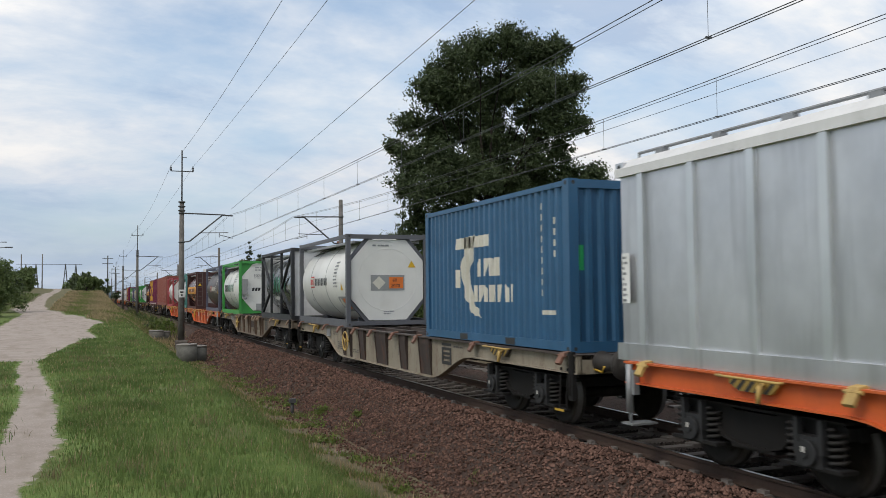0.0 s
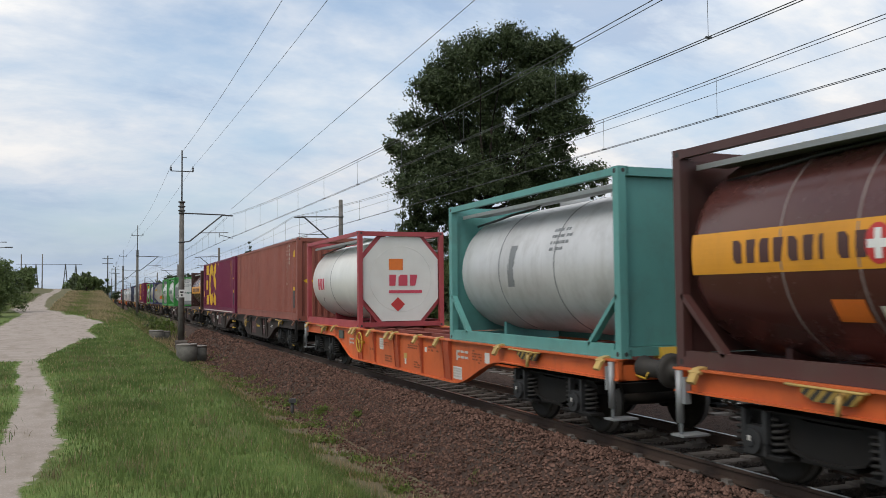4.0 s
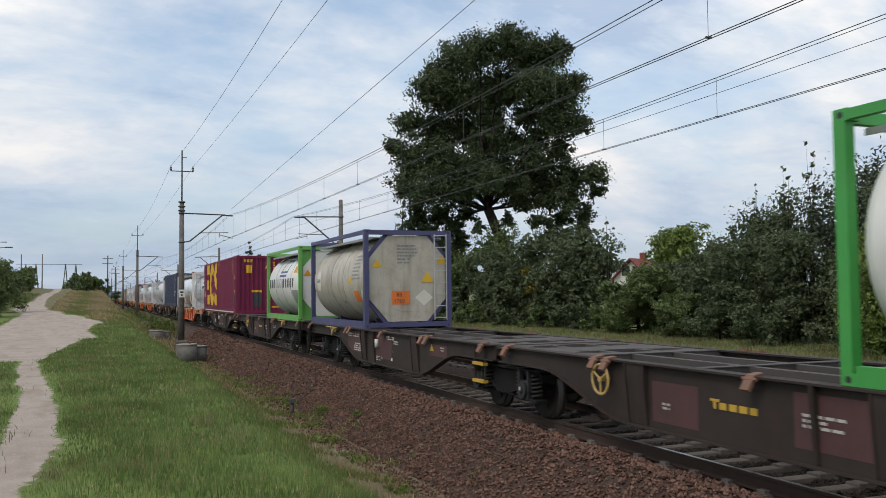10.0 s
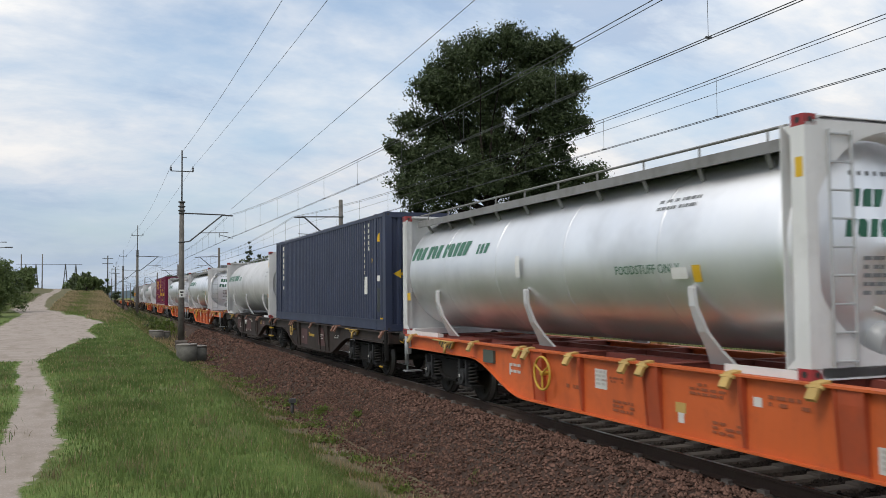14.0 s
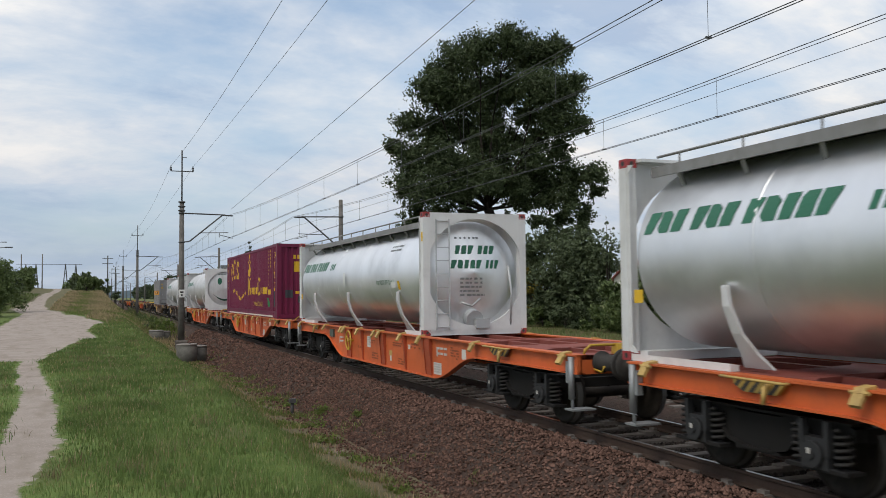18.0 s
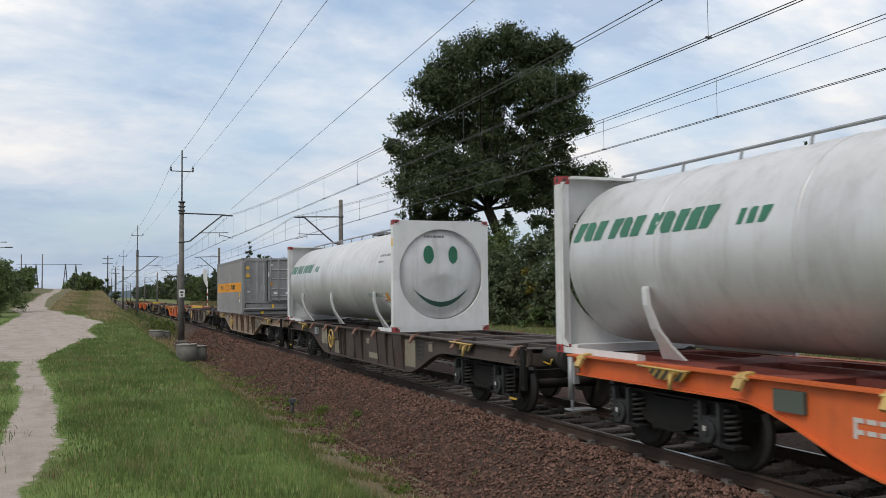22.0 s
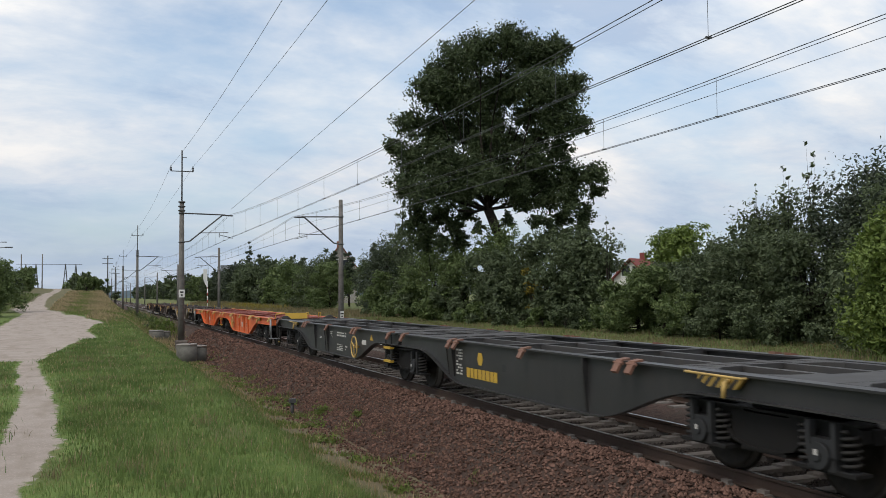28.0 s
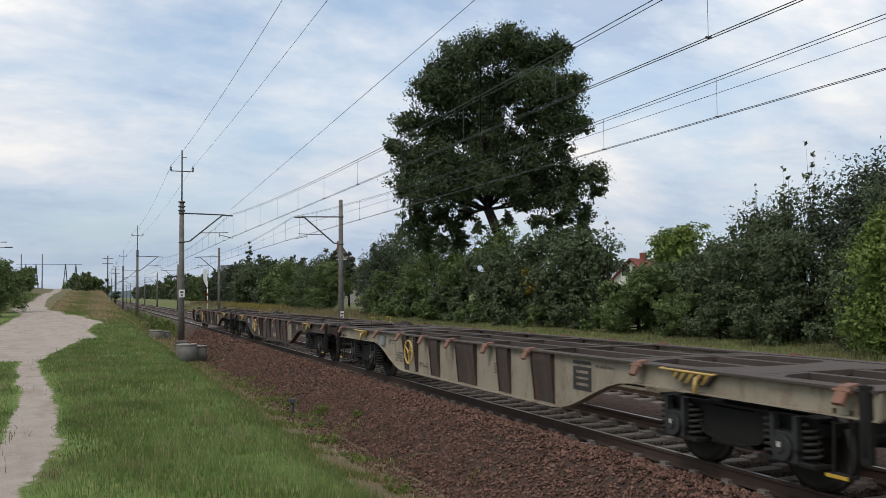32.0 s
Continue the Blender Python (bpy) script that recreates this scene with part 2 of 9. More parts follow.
BANK = [(-60, 0.3), (42, 0.3), (60, 0.45), (80, 1.0), (102, 1.6), (140, 2.75), (190, 3.8), (240, 3.5), (420, 0.9), (900, 0.0)]
FAR = [(-60, 0.35), (90, 0.4), (200, 0.8), (500, 0.6), (900, 0.0)]


def ground_z(x, y):
    bank = lerp_list(y, BANK)
    far = lerp_list(y, FAR)
    edge = 1.9 - 0.5 * max(0, bank - 0.3) + 0.2 * noise.noise(Vector((3.1, y * 0.16, 0)))
    z = -1.06
    if x < 4.8:
        z = bank + (-1.06 - bank) * sstep(edge, 3.95, x)
        z += 0.12 * math.exp(-((x + 0.9) / 2.4) ** 2 - ((y - 122) / 30) ** 2)
        z += 0.5 * sstep(7.5, 14, -x)
    elif x > 14.6:
        z = -0.75 + (far + 0.75) * sstep(14.8, 17.5, x)
    if -80 < x < 120 and y < 300 and not 4.9 < x < 14.4:
        z += 0.05 * noise.noise(Vector((x * 0.5, y * 0.35, 1.3))) + 0.018 * noise.noise(Vector((x * 2.3, y * 2.1, 5)))
    return z


def path_mask(x, y):
    """1 on the trodden path and the sandy track, 0 on grass."""
    wob = 0.16 * noise.noise(Vector((0.3, y * 0.35, 2))) + 0.1 * noise.noise(Vector((7.3, y * 1.3, 2)))
    # narrow path along the bank
    right = lerp_list(y, [(5, -0.75), (9, -0.6), (10.6, -0.46), (11.6, -0.38), (13.9, -0.5), (15.7, -0.58), (17.5, -0.73), (19.8, -0.93), (22.8, -1.17), (26.9, -1.41), (31, -1.2)]) + 0.5 * wob
    left = lerp_list(y, [(5, -1.25), (11.8, -1.04), (15.5, -1.13), (17.75, -1.25), (20.8, -1.55), (25, -1.77), (27.1, -1.8)]) + 0.5 * wob
    m = min(sstep(left - 0.12, left + 0.12, x), 1 - sstep(right - 0.12, right + 0.12, x)) * (1 - sstep(28, 32, y))
    # sandy apron where the track comes in from the side, then the track up the rise
    if y > 24:
        right = lerp_list(y, [(26.8, -1.6), (31.6, -1.16), (38, -0.57), (41.8, 0.06), (45, -0.1), (49, -0.34), (56, -0.15), (59, 0.5), (61.5, 0.4), (67.8, -0.67), (73, -2.3), (83, -3.78), (94, -4.6), (114, -5.2), (131, -5.15), (167, -5.5), (200, -7.4), (300, -18), (600, -58)]) + wob
        left = lerp_list(y, [(26.8, -70), (50, -40), (54.5, -5.1), (66, -5.24), (73, -5.0), (78, -5.9), (85, -6.6), (94, -6.25), (122, -6.55), (163, -6.6), (200, -9.2), (300, -20.2), (600, -60.5)]) + wob
        k = 0.2 + 0.002 * y
        m = max(m, min(sstep(left - k, left + k, x), 1 - sstep(right - k, right + k, x)) * sstep(26.2, 27.6, y + 0.3 * wob - 0.06 * min(0, x + 2)))
    # bare sandy patches at the foot of the bank
    if 3.6 < x < 5.3 and 9 < y < 34:
        v = noise.noise(Vector((x * 1.1, y * 0.5, 21))) + 0.3 * noise.noise(Vector((x * 1.9, y * 1.3, 2)))
        m = max(m, 0.5 * math.exp(-((x - 4.45) / 0.45) ** 2) * sstep(-0.1, 0.4, v) * (1 - sstep(18, 25, y)))
    return m


def mat_ground():
    m, n, l, b = nodes_of("grass_and_sand")
    at = n.new("ShaderNodeAttribute"); at.attribute_name = "path"
    dr = n.new("ShaderNodeAttribute"); dr.attribute_name = "dry"
    green = mixc(n, l, rampv(n, l, noi(n, l, 1.1, 6, 0.6), 0.35, 0.7), (0.08, 0.13, 0.03), (0.13, 0.185, 0.052))
    green = mixc(n, l, rampv(n, l, noi(n, l, 6.0, 6, 0.7), 0.5, 0.8), green, (0.18, 0.165, 0.06))
    dry = mixc(n, l, rampv(n, l, noi(n, l, 2.0, 6, 0.7), 0.3, 0.7), (0.165, 0.125, 0.085), (0.095, 0.085, 0.05))
    sand = mixc(n, l, rampv(n, l, noi(n, l, 1.3, 7, 0.65), 0.3, 0.72), (0.27, 0.225, 0.195), (0.38, 0.33, 0.295))
    sand = mixc(n, l, rampv(n, l, noi(n, l, 9, 6, 0.7), 0.58, 0.8), sand, (0.22, 0.18, 0.145))
    sand = mixc(n, l, rampv(n, l, noi(n, l, 38, 4, 0.6), 0.56, 0.75), sand, (0.46, 0.41, 0.36))
    sand = mixc(n, l, rampv(n, l, noi(n, l, 2.3, 3, 0.5, (1, 0.35, 1)), 0.52, 0.72), sand, (0.25, 0.21, 0.175))
    edge = n.new("ShaderNodeMath"); edge.operation = "ADD"
    l.new(at.outputs["Fac"], edge.inputs[0])
    wn = rampv(n, l, noi(n, l, 5.0, 6, 0.7), 0.25, 0.75)
    ws = n.new("ShaderNodeMath"); ws.operation = "MULTIPLY_ADD"; ws.inputs[1].default_value, ws.inputs[2].default_value = 0.7, -0.35
    l.new(wn, ws.inputs[0]); l.new(ws.outputs[0], edge.inputs[1])
    c = mixc(n, l, dr.outputs["Fac"], green, dry)
    c = mixc(n, l, rampv(n, l, edge.outputs[0], 0.4, 0.6), c, sand)
    l.new(c, b.inputs["Base Color"])
    b.inputs["Roughness"].default_value = 0.95
    b.inputs["Specular IOR Level"].default_value = 0.15
    bump(n, l, b, noi(n, l, 14, 6, 0.75), 0.6, 0.03)
    return m


def spread(a, b, fine0, fine1, step, grow=1.16):
    out = list(np.arange(fine0, fine1, step))
    s, x = step, fine1
    while x < b:
        out.append(x); s *= grow; x += s
    out.append(b)
    s, x = step, fine0
    while x > a:
        s *= grow; x -= s
        out.insert(0, max(x, a))
    return out


def sheet(name, xs, ys, zfun, material, attrs=()):
    nx, ny = len(xs), len(ys)
    co = [(x, y, zfun(x, y)) for y in ys for x in xs]
    fa = [(j * nx + i, j * nx + i + 1, (j + 1) * nx + i + 1, (j + 1) * nx + i) for j in range(ny - 1) for i in range(nx - 1)]
    me = bpy.data.meshes.new(name)
    me.from_pydata(co, [], fa)
    me.materials.append(material)
    me.shade_smooth()
    for key, fun in attrs:
        a = me.attributes.new(key, "FLOAT", "POINT")
        a.data.foreach_set("value", [fun(x, y) for x, y, _ in co])
    return new(name, me)


def dry_mask(x, y):
    v = 0.0
    if x < 4.9:
        v = sstep(60, 95, y) * 0.8
        v = max(v, 0.95 * sstep(3.8, 4.25, x)); v = max(v, 0.9 * sstep(3.5, 4.2, x) * sstep(-0.35, 0.3, noise.noise(Vector((x, y * 0.4, 4)))))
        v = max(v, 0.6 * sstep(0.25, 0.5, noise.noise(Vector((x * 0.9, y * 0.6, 14)))))
    elif x < 6.5:
        v = 0.95
    elif x > 14:
        v = 0.45 + 0.4 * noise.noise(Vector((x * 0.3, y * 0.2, 9)))
    return min(1, max(0, v))


ground = sheet("ground", spread(-1800, 2500, -5.0, 5.0, 0.17), spread(-400, 3800, 4.0, 40.0, 0.28, 1.05), ground_z, mat_ground(), (("path", path_mask), ("dry", dry_mask)))
tagged(ground, "rough grass ground with a trodden path and a sandy track", "ground", kind="structure")

# ------------------------------------------------------------------ track
M_BALLAST = rough_mat("crushed_stone_bed", (0.048, 0.032, 0.0265), (0.102, 0.067, 0.055), 9, 0.95, 0.9, 0.05, 0.6, (0.06, 0.05, 0.042))
M_STONE = rough_mat("crushed_stone", (0.09, 0.0505, 0.0385), (0.148, 0.087, 0.068), 6, 0.9, 0.5, 0.01, island=True)
M_SLEEPER = rough_mat("old_concrete", (0.125, 0.11, 0.10), (0.20, 0.18, 0.165), 5, 0.9, 0.4, 0.01, 0.7, (0.08, 0.066, 0.056))
# near-black stone copy: the under-train shade is painted into its colour
M_SHADED_STONE = rough_mat("shade_darkened_stone", (0.022, 0.018, 0.016), (0.05, 0.04, 0.035), 6, 0.85, 0.5, 0.01, island=True)
M_CONCRETE = rough_mat("weathered_concrete", (0.24, 0.235, 0.22), (0.34, 0.33, 0.31), 3, 0.9, 0.4, 0.01, 0.5, (0.17, 0.16, 0.14))
M_RAIL = paint("rusty_rail", (0.05, 0.032, 0.025), 0.7, 0.4, gloss=0.2)
M_TREAD = paint("polished_rail_head", (0.55, 0.55, 0.56), 0.25, 0.05, metal=1.0)
M_IRON = paint("dark_galvanised_steel", (0.07, 0.075, 0.08), 0.6, 0.3)
M_WIRE = paint("dull_copper_wire", (0.055, 0.06, 0.065), 0.55, 0.1)

BED = [(4.85, -1.2), (5.08, -1.06), (5.3, -0.95), (5.6, -0.72), (6.12, -0.25), (6.4, -0.15), (6.72, -0.155), (6.82, -0.23), (8.85, -0.25), (9.1, -0.2), (9.45, -0.27), (9.72, -0.34), (10.0, -0.27), (10.3, -0.2), (13.1, -0.2), (13.5, -0.27), (14.5, -0.85), (15.2, -1.14)]


def bed_z(x, y):
    z = BED[0][1]
    for (a, u), (b, v) in zip(BED, BED[1:]):
        if a <= x <= b:
            z = u + (v - u) * (x - a) / (b - a)
            break
    else:
        z = BED[-1][1]
    return z + 0.035 * noise.noise(Vector((x * 1.9, y * 1.1, 3))) + 0.02 * noise.noise(Vector((x * 6, y * 5, 8)))


def train_shade_mask(x, y):
    """Shade under the train, put into the ballast colour between the rails."""
    return max(1 - sstep(0.62, 1.0, abs(x - TRACK)), 0.7 * (1 - sstep(0.62, 1.0, abs(x - TRACK2))))


def paint_train_shade(m):
    n, l = m.node_tree.nodes, m.node_tree.links
    b = n["Principled BSDF"]
    at = n.new("ShaderNodeAttribute"); at.attribute_name = "train_shade"
    l.new(mixc(n, l, at.outputs["Fac"], b.inputs["Base Color"].links[0].from_socket, (0.024, 0.02, 0.018)), b.inputs["Base Color"])


paint_train_shade(M_BALLAST)
bed = sheet("ballast", list(np.arange(4.85, 15.3, 0.18)), spread(-40, 1200, 4.0, 30.0, 0.22, 1.05), bed_z, M_BALLAST, (("train_shade", train_shade_mask),))
tagged(bed, "reddish brown crushed stone ballast bed under two tracks", "ballast", kind="structure")


def scatter_stones():
    rng = np.random.default_rng(4)
    base = np.array([(0, 0, 1), (0.9, 0.2, 0.15), (-0.1, 0.95, 0.1), (-0.85, -0.1, 0.2), (0.15, -0.9, 0.1), (0.1, 0.05, -0.7), (0.55, 0.6, 0.55), (-0.5, -0.55, 0.5)])
    tri = np.array([(0, 1, 6), (0, 6, 2), (0, 2, 3), (0, 3, 7), (0, 7, 4), (0, 4, 1), (1, 2, 6), (3, 4, 7), (5, 2, 1), (5, 3, 2), (5, 4, 3), (5, 1, 4)])
    V, F, dark = [], [], []
    count = 0
    for y0, y1, num, big in ((5.5, 14, 24000, 0.7), (14, 24, 21000, 0.74), (24, 40, 13000, 1.0), (40, 60, 4500, 1.55)):
        for _ in range(num):
            x = 4.3 + 4.65 * rng.random() ** 1.05
            if x < 5.45 and rng.random() < (5.45 - x) * 0.95:
                continue
            y = y0 + (y1 - y0) * rng.random()
            if 6.72 < x < 9.02 and abs((y + 3.3) % 0.6 - 0.3) < 0.15:
                continue
            s = (0.026 + 0.024 * rng.random()) * big
            a = rng.random() * 6.28
            c, d = math.cos(a), math.sin(a)
            R = np.array([(c, -d, 0), (d, c, 0), (0, 0, 1)])
            P = (base * (s * (0.7 + 0.6 * rng.random(3))) + rng.normal(0, 0.12 * s, base.shape)) @ R.T
            V.append(P + np.array((x, y, (bed_z(x, y) if x > 5.0 else max(ground_z(x, y), bed_z(x, y) if x > 4.86 else -9)) + s * 0.25)))
            F.append(tri + 8 * count)
            # stones between the rails take the copy with painted shade
            dark.append(abs(x - TRACK) < 0.66 + 0.2 * rng.random())
            count += 1
    me = bpy.data.meshes.new("ballast_stones")
    me.from_pydata(np.concatenate(V).tolist(), [], np.concatenate(F).tolist())
    me.materials.append(M_STONE); me.materials.append(M_SHADED_STONE)
    me.polygons.foreach_set("material_index", np.repeat(np.array(dark, dtype=np.int32), len(tri)))
    tagged(new("ballast_stones", me), "loose reddish brown crushed stones on the track bed", "stones", kind="stuff")


def rail_mesh(length):
    bm = bmesh.new()
    prof = [(-0.075, -0.172), (0.075, -0.172), (0.075, -0.155), (0.012, -0.135), (0.012, -0.045), (0.036, -0.035), (0.036, -0.006), (0.028, 0), (-0.028, 0), (-0.036, -0.006), (-0.036, -0.035), (-0.012, -0.045), (-0.012, -0.135), (-0.075, -0.155)]
    slab(bm, prof, 1, 0, length)
    for f in bm.faces:
        if f.normal.z > 0.9 and f.calc_center_median().z > -0.002:
            f.material_index = 1
    bm.normal_update()
    for f in bm.faces:
        c = f.calc_center_median()
        if c.z > -0.001:
            f.material_index = 1
    me = bpy.data.meshes.new("rail")
    bm.to_mesh(me); bm.free()
    me.materials.append(M_RAIL); me.materials.append(M_TREAD)
    return me


def sleeper_bm(bm, x, y):
    top, low = (-0.165, -0.36)
    for a, b, h in ((-1.28, -0.42, top), (-0.42, 0.42, top - 0.03), (0.42, 1.28, top)):
        slab(bm, [(y - 0.14, low), (y + 0.14, low), (y + 0.10, h), (y - 0.10, h)], 0, x + a, x + b)
    for s in (-0.7525, 0.7525):
        for k in (-0.12, 0.12):
            box(bm, x + s + k - 0.035, x + s + k + 0.035, y - 0.06, y + 0.06, -0.166, -0.125)


def make_track(x, name, label, near):
    t = tagged(new(name), label, "railway track", kind="structure")
    me = rail_mesh(1240)
    for s in (-0.7525, 0.7525):
        put("rail", me, t, "worn steel rail with a bright head", (x + s, -40, 0))
    bm = bmesh.new()
    sleeper_bm(bm, 0, 0)
    one = bpy.data.meshes.new("sleeper")
    bm.to_mesh(one); bm.free(); one.materials.append(M_SLEEPER)
    ys = np.arange(-3, 330, 0.6)
    bm = bmesh.new()
    for y in ys:
        if y < near:
            put("sleeper", one, t, "", (x, y, 0))
        else:
            box(bm, x - 1.28, x + 1.28, y - 0.12, y + 0.12, -0.36, -0.165)
    far = part("far_sleepers", bm, M_SLEEPER, t)
    far["kind"] = "stuff"


# ------------------------------------------------------------------ overhead line
def wire(name, pts, r, label, category="wire"):
    bm = bmesh.new()
    tube(bm, pts, r, 5)
    return tagged(part(name, bm, M_WIRE), label, category)


MAST_Y = [54.65 + 59.6 * i for i in range(-1, 9)]
M_MAST = rough_mat("mast_concrete", (0.12, 0.113, 0.105), (0.20, 0.19, 0.178), 4, 0.9, 0.3, 0.01, 0.6, (0.085, 0.078, 0.07))
M_WHITE = paint("white_enamel", (0.75, 0.75, 0.73), 0.5, 0.15)
M_BLACK = paint("black_paint", (0.02, 0.02, 0.02), 0.5, 0.2)


def mast(x, y, side, tall):
    m = thing("catenary_mast", "weathered concrete catenary mast with bracket arm" + (" and power-line pole" if tall else ""), "mast", "catenary masts")
    m.location = (x, y, 0)
    bm = bmesh.new()
    base = -1.25
    rod(bm, (0, 0, base), (0, 0, 7.75 if tall else 8.15), 0.2, 12, 0.13)
    part("column", bm, M_MAST, m)
    bm = bmesh.new()
    slab(bm, [(-0.33, -1.3), (0.33, -1.3), (0.33, -0.62), (0.27, -0.55), (-0.27, -0.55), (-0.33, -0.62)], 0, -0.33, 0.33)
    part("foundation", bm, M_SLEEPER, m)
    s = side
    bm = bmesh.new()
    rod(bm, (0, 0, 7.05), (s * 2.55, 0, 7.0), 0.045, 6)
    rod(bm, (0, 0, 5.3), (s * 0.45, 0, 5.36), 0.045, 6)
    rod(bm, (s * 0.45, 0, 5.36), (s * 2.35, 0, 6.95), 0.05, 6)
    rod(bm, (s * 2.3, 0, 6.98), (s * 3.0, 0, 6.96), 0.05, 6)
    part("bracket", bm, M_IRON, m)
    bm = bmesh.new()
    rod(bm, (s * 1.05, 0, 5.88), (s * 2.75, 0, 5.92), 0.025, 6)
    rod(bm, (s * 2.2, 0, 5.9), (s * 2.2, 0, 5.62), 0.02, 6)
    rod(bm, (s * 2.2, 0, 5.78), (s * 3.0, 0, 5.58), 0.022, 6)
    part("steady_arm", bm, M_IRON, m)
    for zz in (7.05, 5.3):
        bm = bmesh.new()
        ring(bm, (0, 0, zz), 2, 0.16, 0.04, 12, 5)
        part("clamp", bm, M_IRON, m)
    if tall:
        bm = bmesh.new()
        rod(bm, (0, 0, 7.3), (0, 0, 10.85), 0.045, 8)
        part("top_pole", bm, M_IRON, m)
        for zz in (7.72, 7.45, 7.2):
            bm = bmesh.new()
            ring(bm, (0, 0, zz), 2, 0.17, 0.05, 12, 5)
            part("clamp", bm, M_IRON, m)
        bm = bmesh.new()
        rod(bm, (-0.66, 0, 9.58), (0.66, 0, 9.58), 0.03, 6)
        part("crossarm", bm, M_IRON, m)
        for xx in (-0.64, 0.64):
            bm = bmesh.new()
            revolve(bm, [(0, 0.03), (0.08, 0.06), (0.12, 0.035), (0.18, 0.06), (0.24, 0.03), (0.32, 0.03)], (xx, 0, 9.59), 2, 8)
            part("insulator", bm, M_IRON, m)
        bm = bmesh.new()
        rod(bm, (0, 0, 10.42), (0.28, 0, 10.42), 0.02, 6)
        part("peg", bm, M_IRON, m)
    if y < 60:
        bm = bmesh.new()
        f = -0.205
        z0 = 2.0 if tall else 0.55
        w = 0.17 if tall else 0.11
        box(bm, -w, w, f - 0.012, f, z0, z0 + 0.46)
        pl = part("number_plate", bm, M_WHITE, m, "small white enamel plate with dark markings")
        bm = bmesh.new()
        box(bm, -0.1, 0.1, f - 0.017, f - 0.011, z0 + 0.26, z0 + 0.36)
        box(bm, -0.05, 0.05, f - 0.017, f - 0.011, z0 + 0.08, z0 + 0.18)
        part("marking", bm, M_BLACK, pl)
    return m


def catenary(x, zc, zm_mid, zm_mast, name):
    half = 59.6
    for i in range(-2, 9):
        a = 54.65 + half * i
        b = a + half
        pts = []
        for k in range(13):
            u = k / 12
            pts.append((x + (0.2 if i % 2 else -0.2) * (1 - 2 * u), a + half * u, zm_mid + (zm_mast - zm_mid) * (2 * u - 1) ** 2))
        wire("messenger_wire", pts, 0.0085, "thin messenger wire of the overhead line over the track")
        wire("messenger_wire", [(p[0] + 0.06, p[1], p[2] - 0.045) for p in pts], 0.007, "thin second messenger wire of the overhead line")
        if x > 10:
            wire("auxiliary_wire", [(p[0] + 0.03, p[1], p[2] * 0.45 + 3.22) for p in pts], 0.006, "thin auxiliary wire hung below the messenger wire")
        for off in (-0.04, 0.04):
            wire("contact_wire", [(x + off + (0.2 if i % 2 else -0.2), a, zc), (x + off + (-0.2 if i % 2 else 0.2), b, zc)], 0.0075, "thin copper contact wire over the track")
        if -2 < i < 2:
            for k in range(14):
                u = (k + (0.56 if x > 10 else 0.45)) / 14
                zz = zm_mid + (zm_mast - zm_mid) * (2 * u - 1) ** 2
                xx = x + (0.2 if i % 2 else -0.2) * (1 - 2 * u)
                yy = a + half * u
                d = thing("dropper", "thin vertical dropper wire with a clamp between overhead wires", "wire", "droppers " + name)
                bm = bmesh.new(); rod(bm, (xx, yy, zc), (xx, yy, zz), 0.005, 4); part("strand", bm, M_WIRE, d)
                bm = bmesh.new(); box(bm, xx - 0.045, xx + 0.045, yy - 0.02, yy + 0.02, zc - 0.005, zc + 0.02); part("clamp", bm, M_WIRE, d)


# ------------------------------------------------------------------ plants
def leaf_cloud(name, blobs, count, size, material, parent, seed, label="", tuft=0.27, stretch=1.0):
    """Many small bent leaves, gathered in tufts that fill overlapping ragged clumps."""
    rng = np.random.default_rng(seed)
    B0 = np.array([b[:5] if len(b) > 4 else (*b, 1.0) for b in blobs])
    w = B0[:, 3] ** 2; w = w / w.sum()
    tufts = max(12, count // 42)
    ti = rng.choice(len(blobs), tufts, p=w)
    Bt = B0[ti]
    d = rng.normal(size=(tufts, 3)); d /= np.linalg.norm(d, axis=1)[:, None]
    rr = Bt[:, 3] * (0.35 + 0.72 * rng.random(tufts) ** 0.55)
    squash = np.stack([np.ones(tufts), np.ones(tufts), Bt[:, 4]], 1)
    T = Bt[:, :3] + d * rr[:, None] * squash
    ts = Bt[:, 3] * tuft * (0.6 + 0.8 * rng.random(tufts))
    idx = rng.integers(0, tufts, count)
    P = T[idx] + rng.normal(size=(count, 3)) * (ts[idx] * 0.62)[:, None] * np.array((1, 1, 0.75))
    P[:, 2] = np.maximum(P[:, 2], 0.06)
    d = d[idx]
    n = d * 0.55 + rng.normal(size=(count, 3)) * 0.6 + np.array((0, 0, 0.45))
    n /= np.linalg.norm(n, axis=1)[:, None]
    t = np.cross(n, rng.normal(size=(count, 3))); t /= np.linalg.norm(t, axis=1)[:, None]
    q = np.cross(n, t)
    s = size * (0.6 + 0.8 * rng.random(count))[:, None]
    core = rng.random(count) < 0.14
    ci = rng.choice(len(blobs), core.sum(), p=w)
    P[core] = B0[ci, :3] + np.clip(rng.normal(size=(core.sum(), 3)), -1.6, 1.6) * (0.33 * B0[ci, 3])[:, None]
    s[core] *= 1.9
    P[:, 2] = np.maximum(P[:, 2], 0.06)
    V = np.empty((count, 4, 3))
    V[:, 0] = P - t * s * 0.9 * stretch
    V[:, 1] = P - q * s * 0.45 + n * s * 0.16
    V[:, 2] = P + t * s * 0.9 * stretch
    V[:, 3] = P + q * s * 0.45 + n * s * 0.16
    k = np.arange(count)[:, None] * 4
    F = np.concatenate([k + np.array((0, 1, 2)), k + np.array((0, 2, 3))])
    me = bpy.data.meshes.new(name)
    me.from_pydata(V.reshape(-1, 3).tolist(), [], F.tolist())
    me.materials.append(material)
    return put(name, me, parent, label)


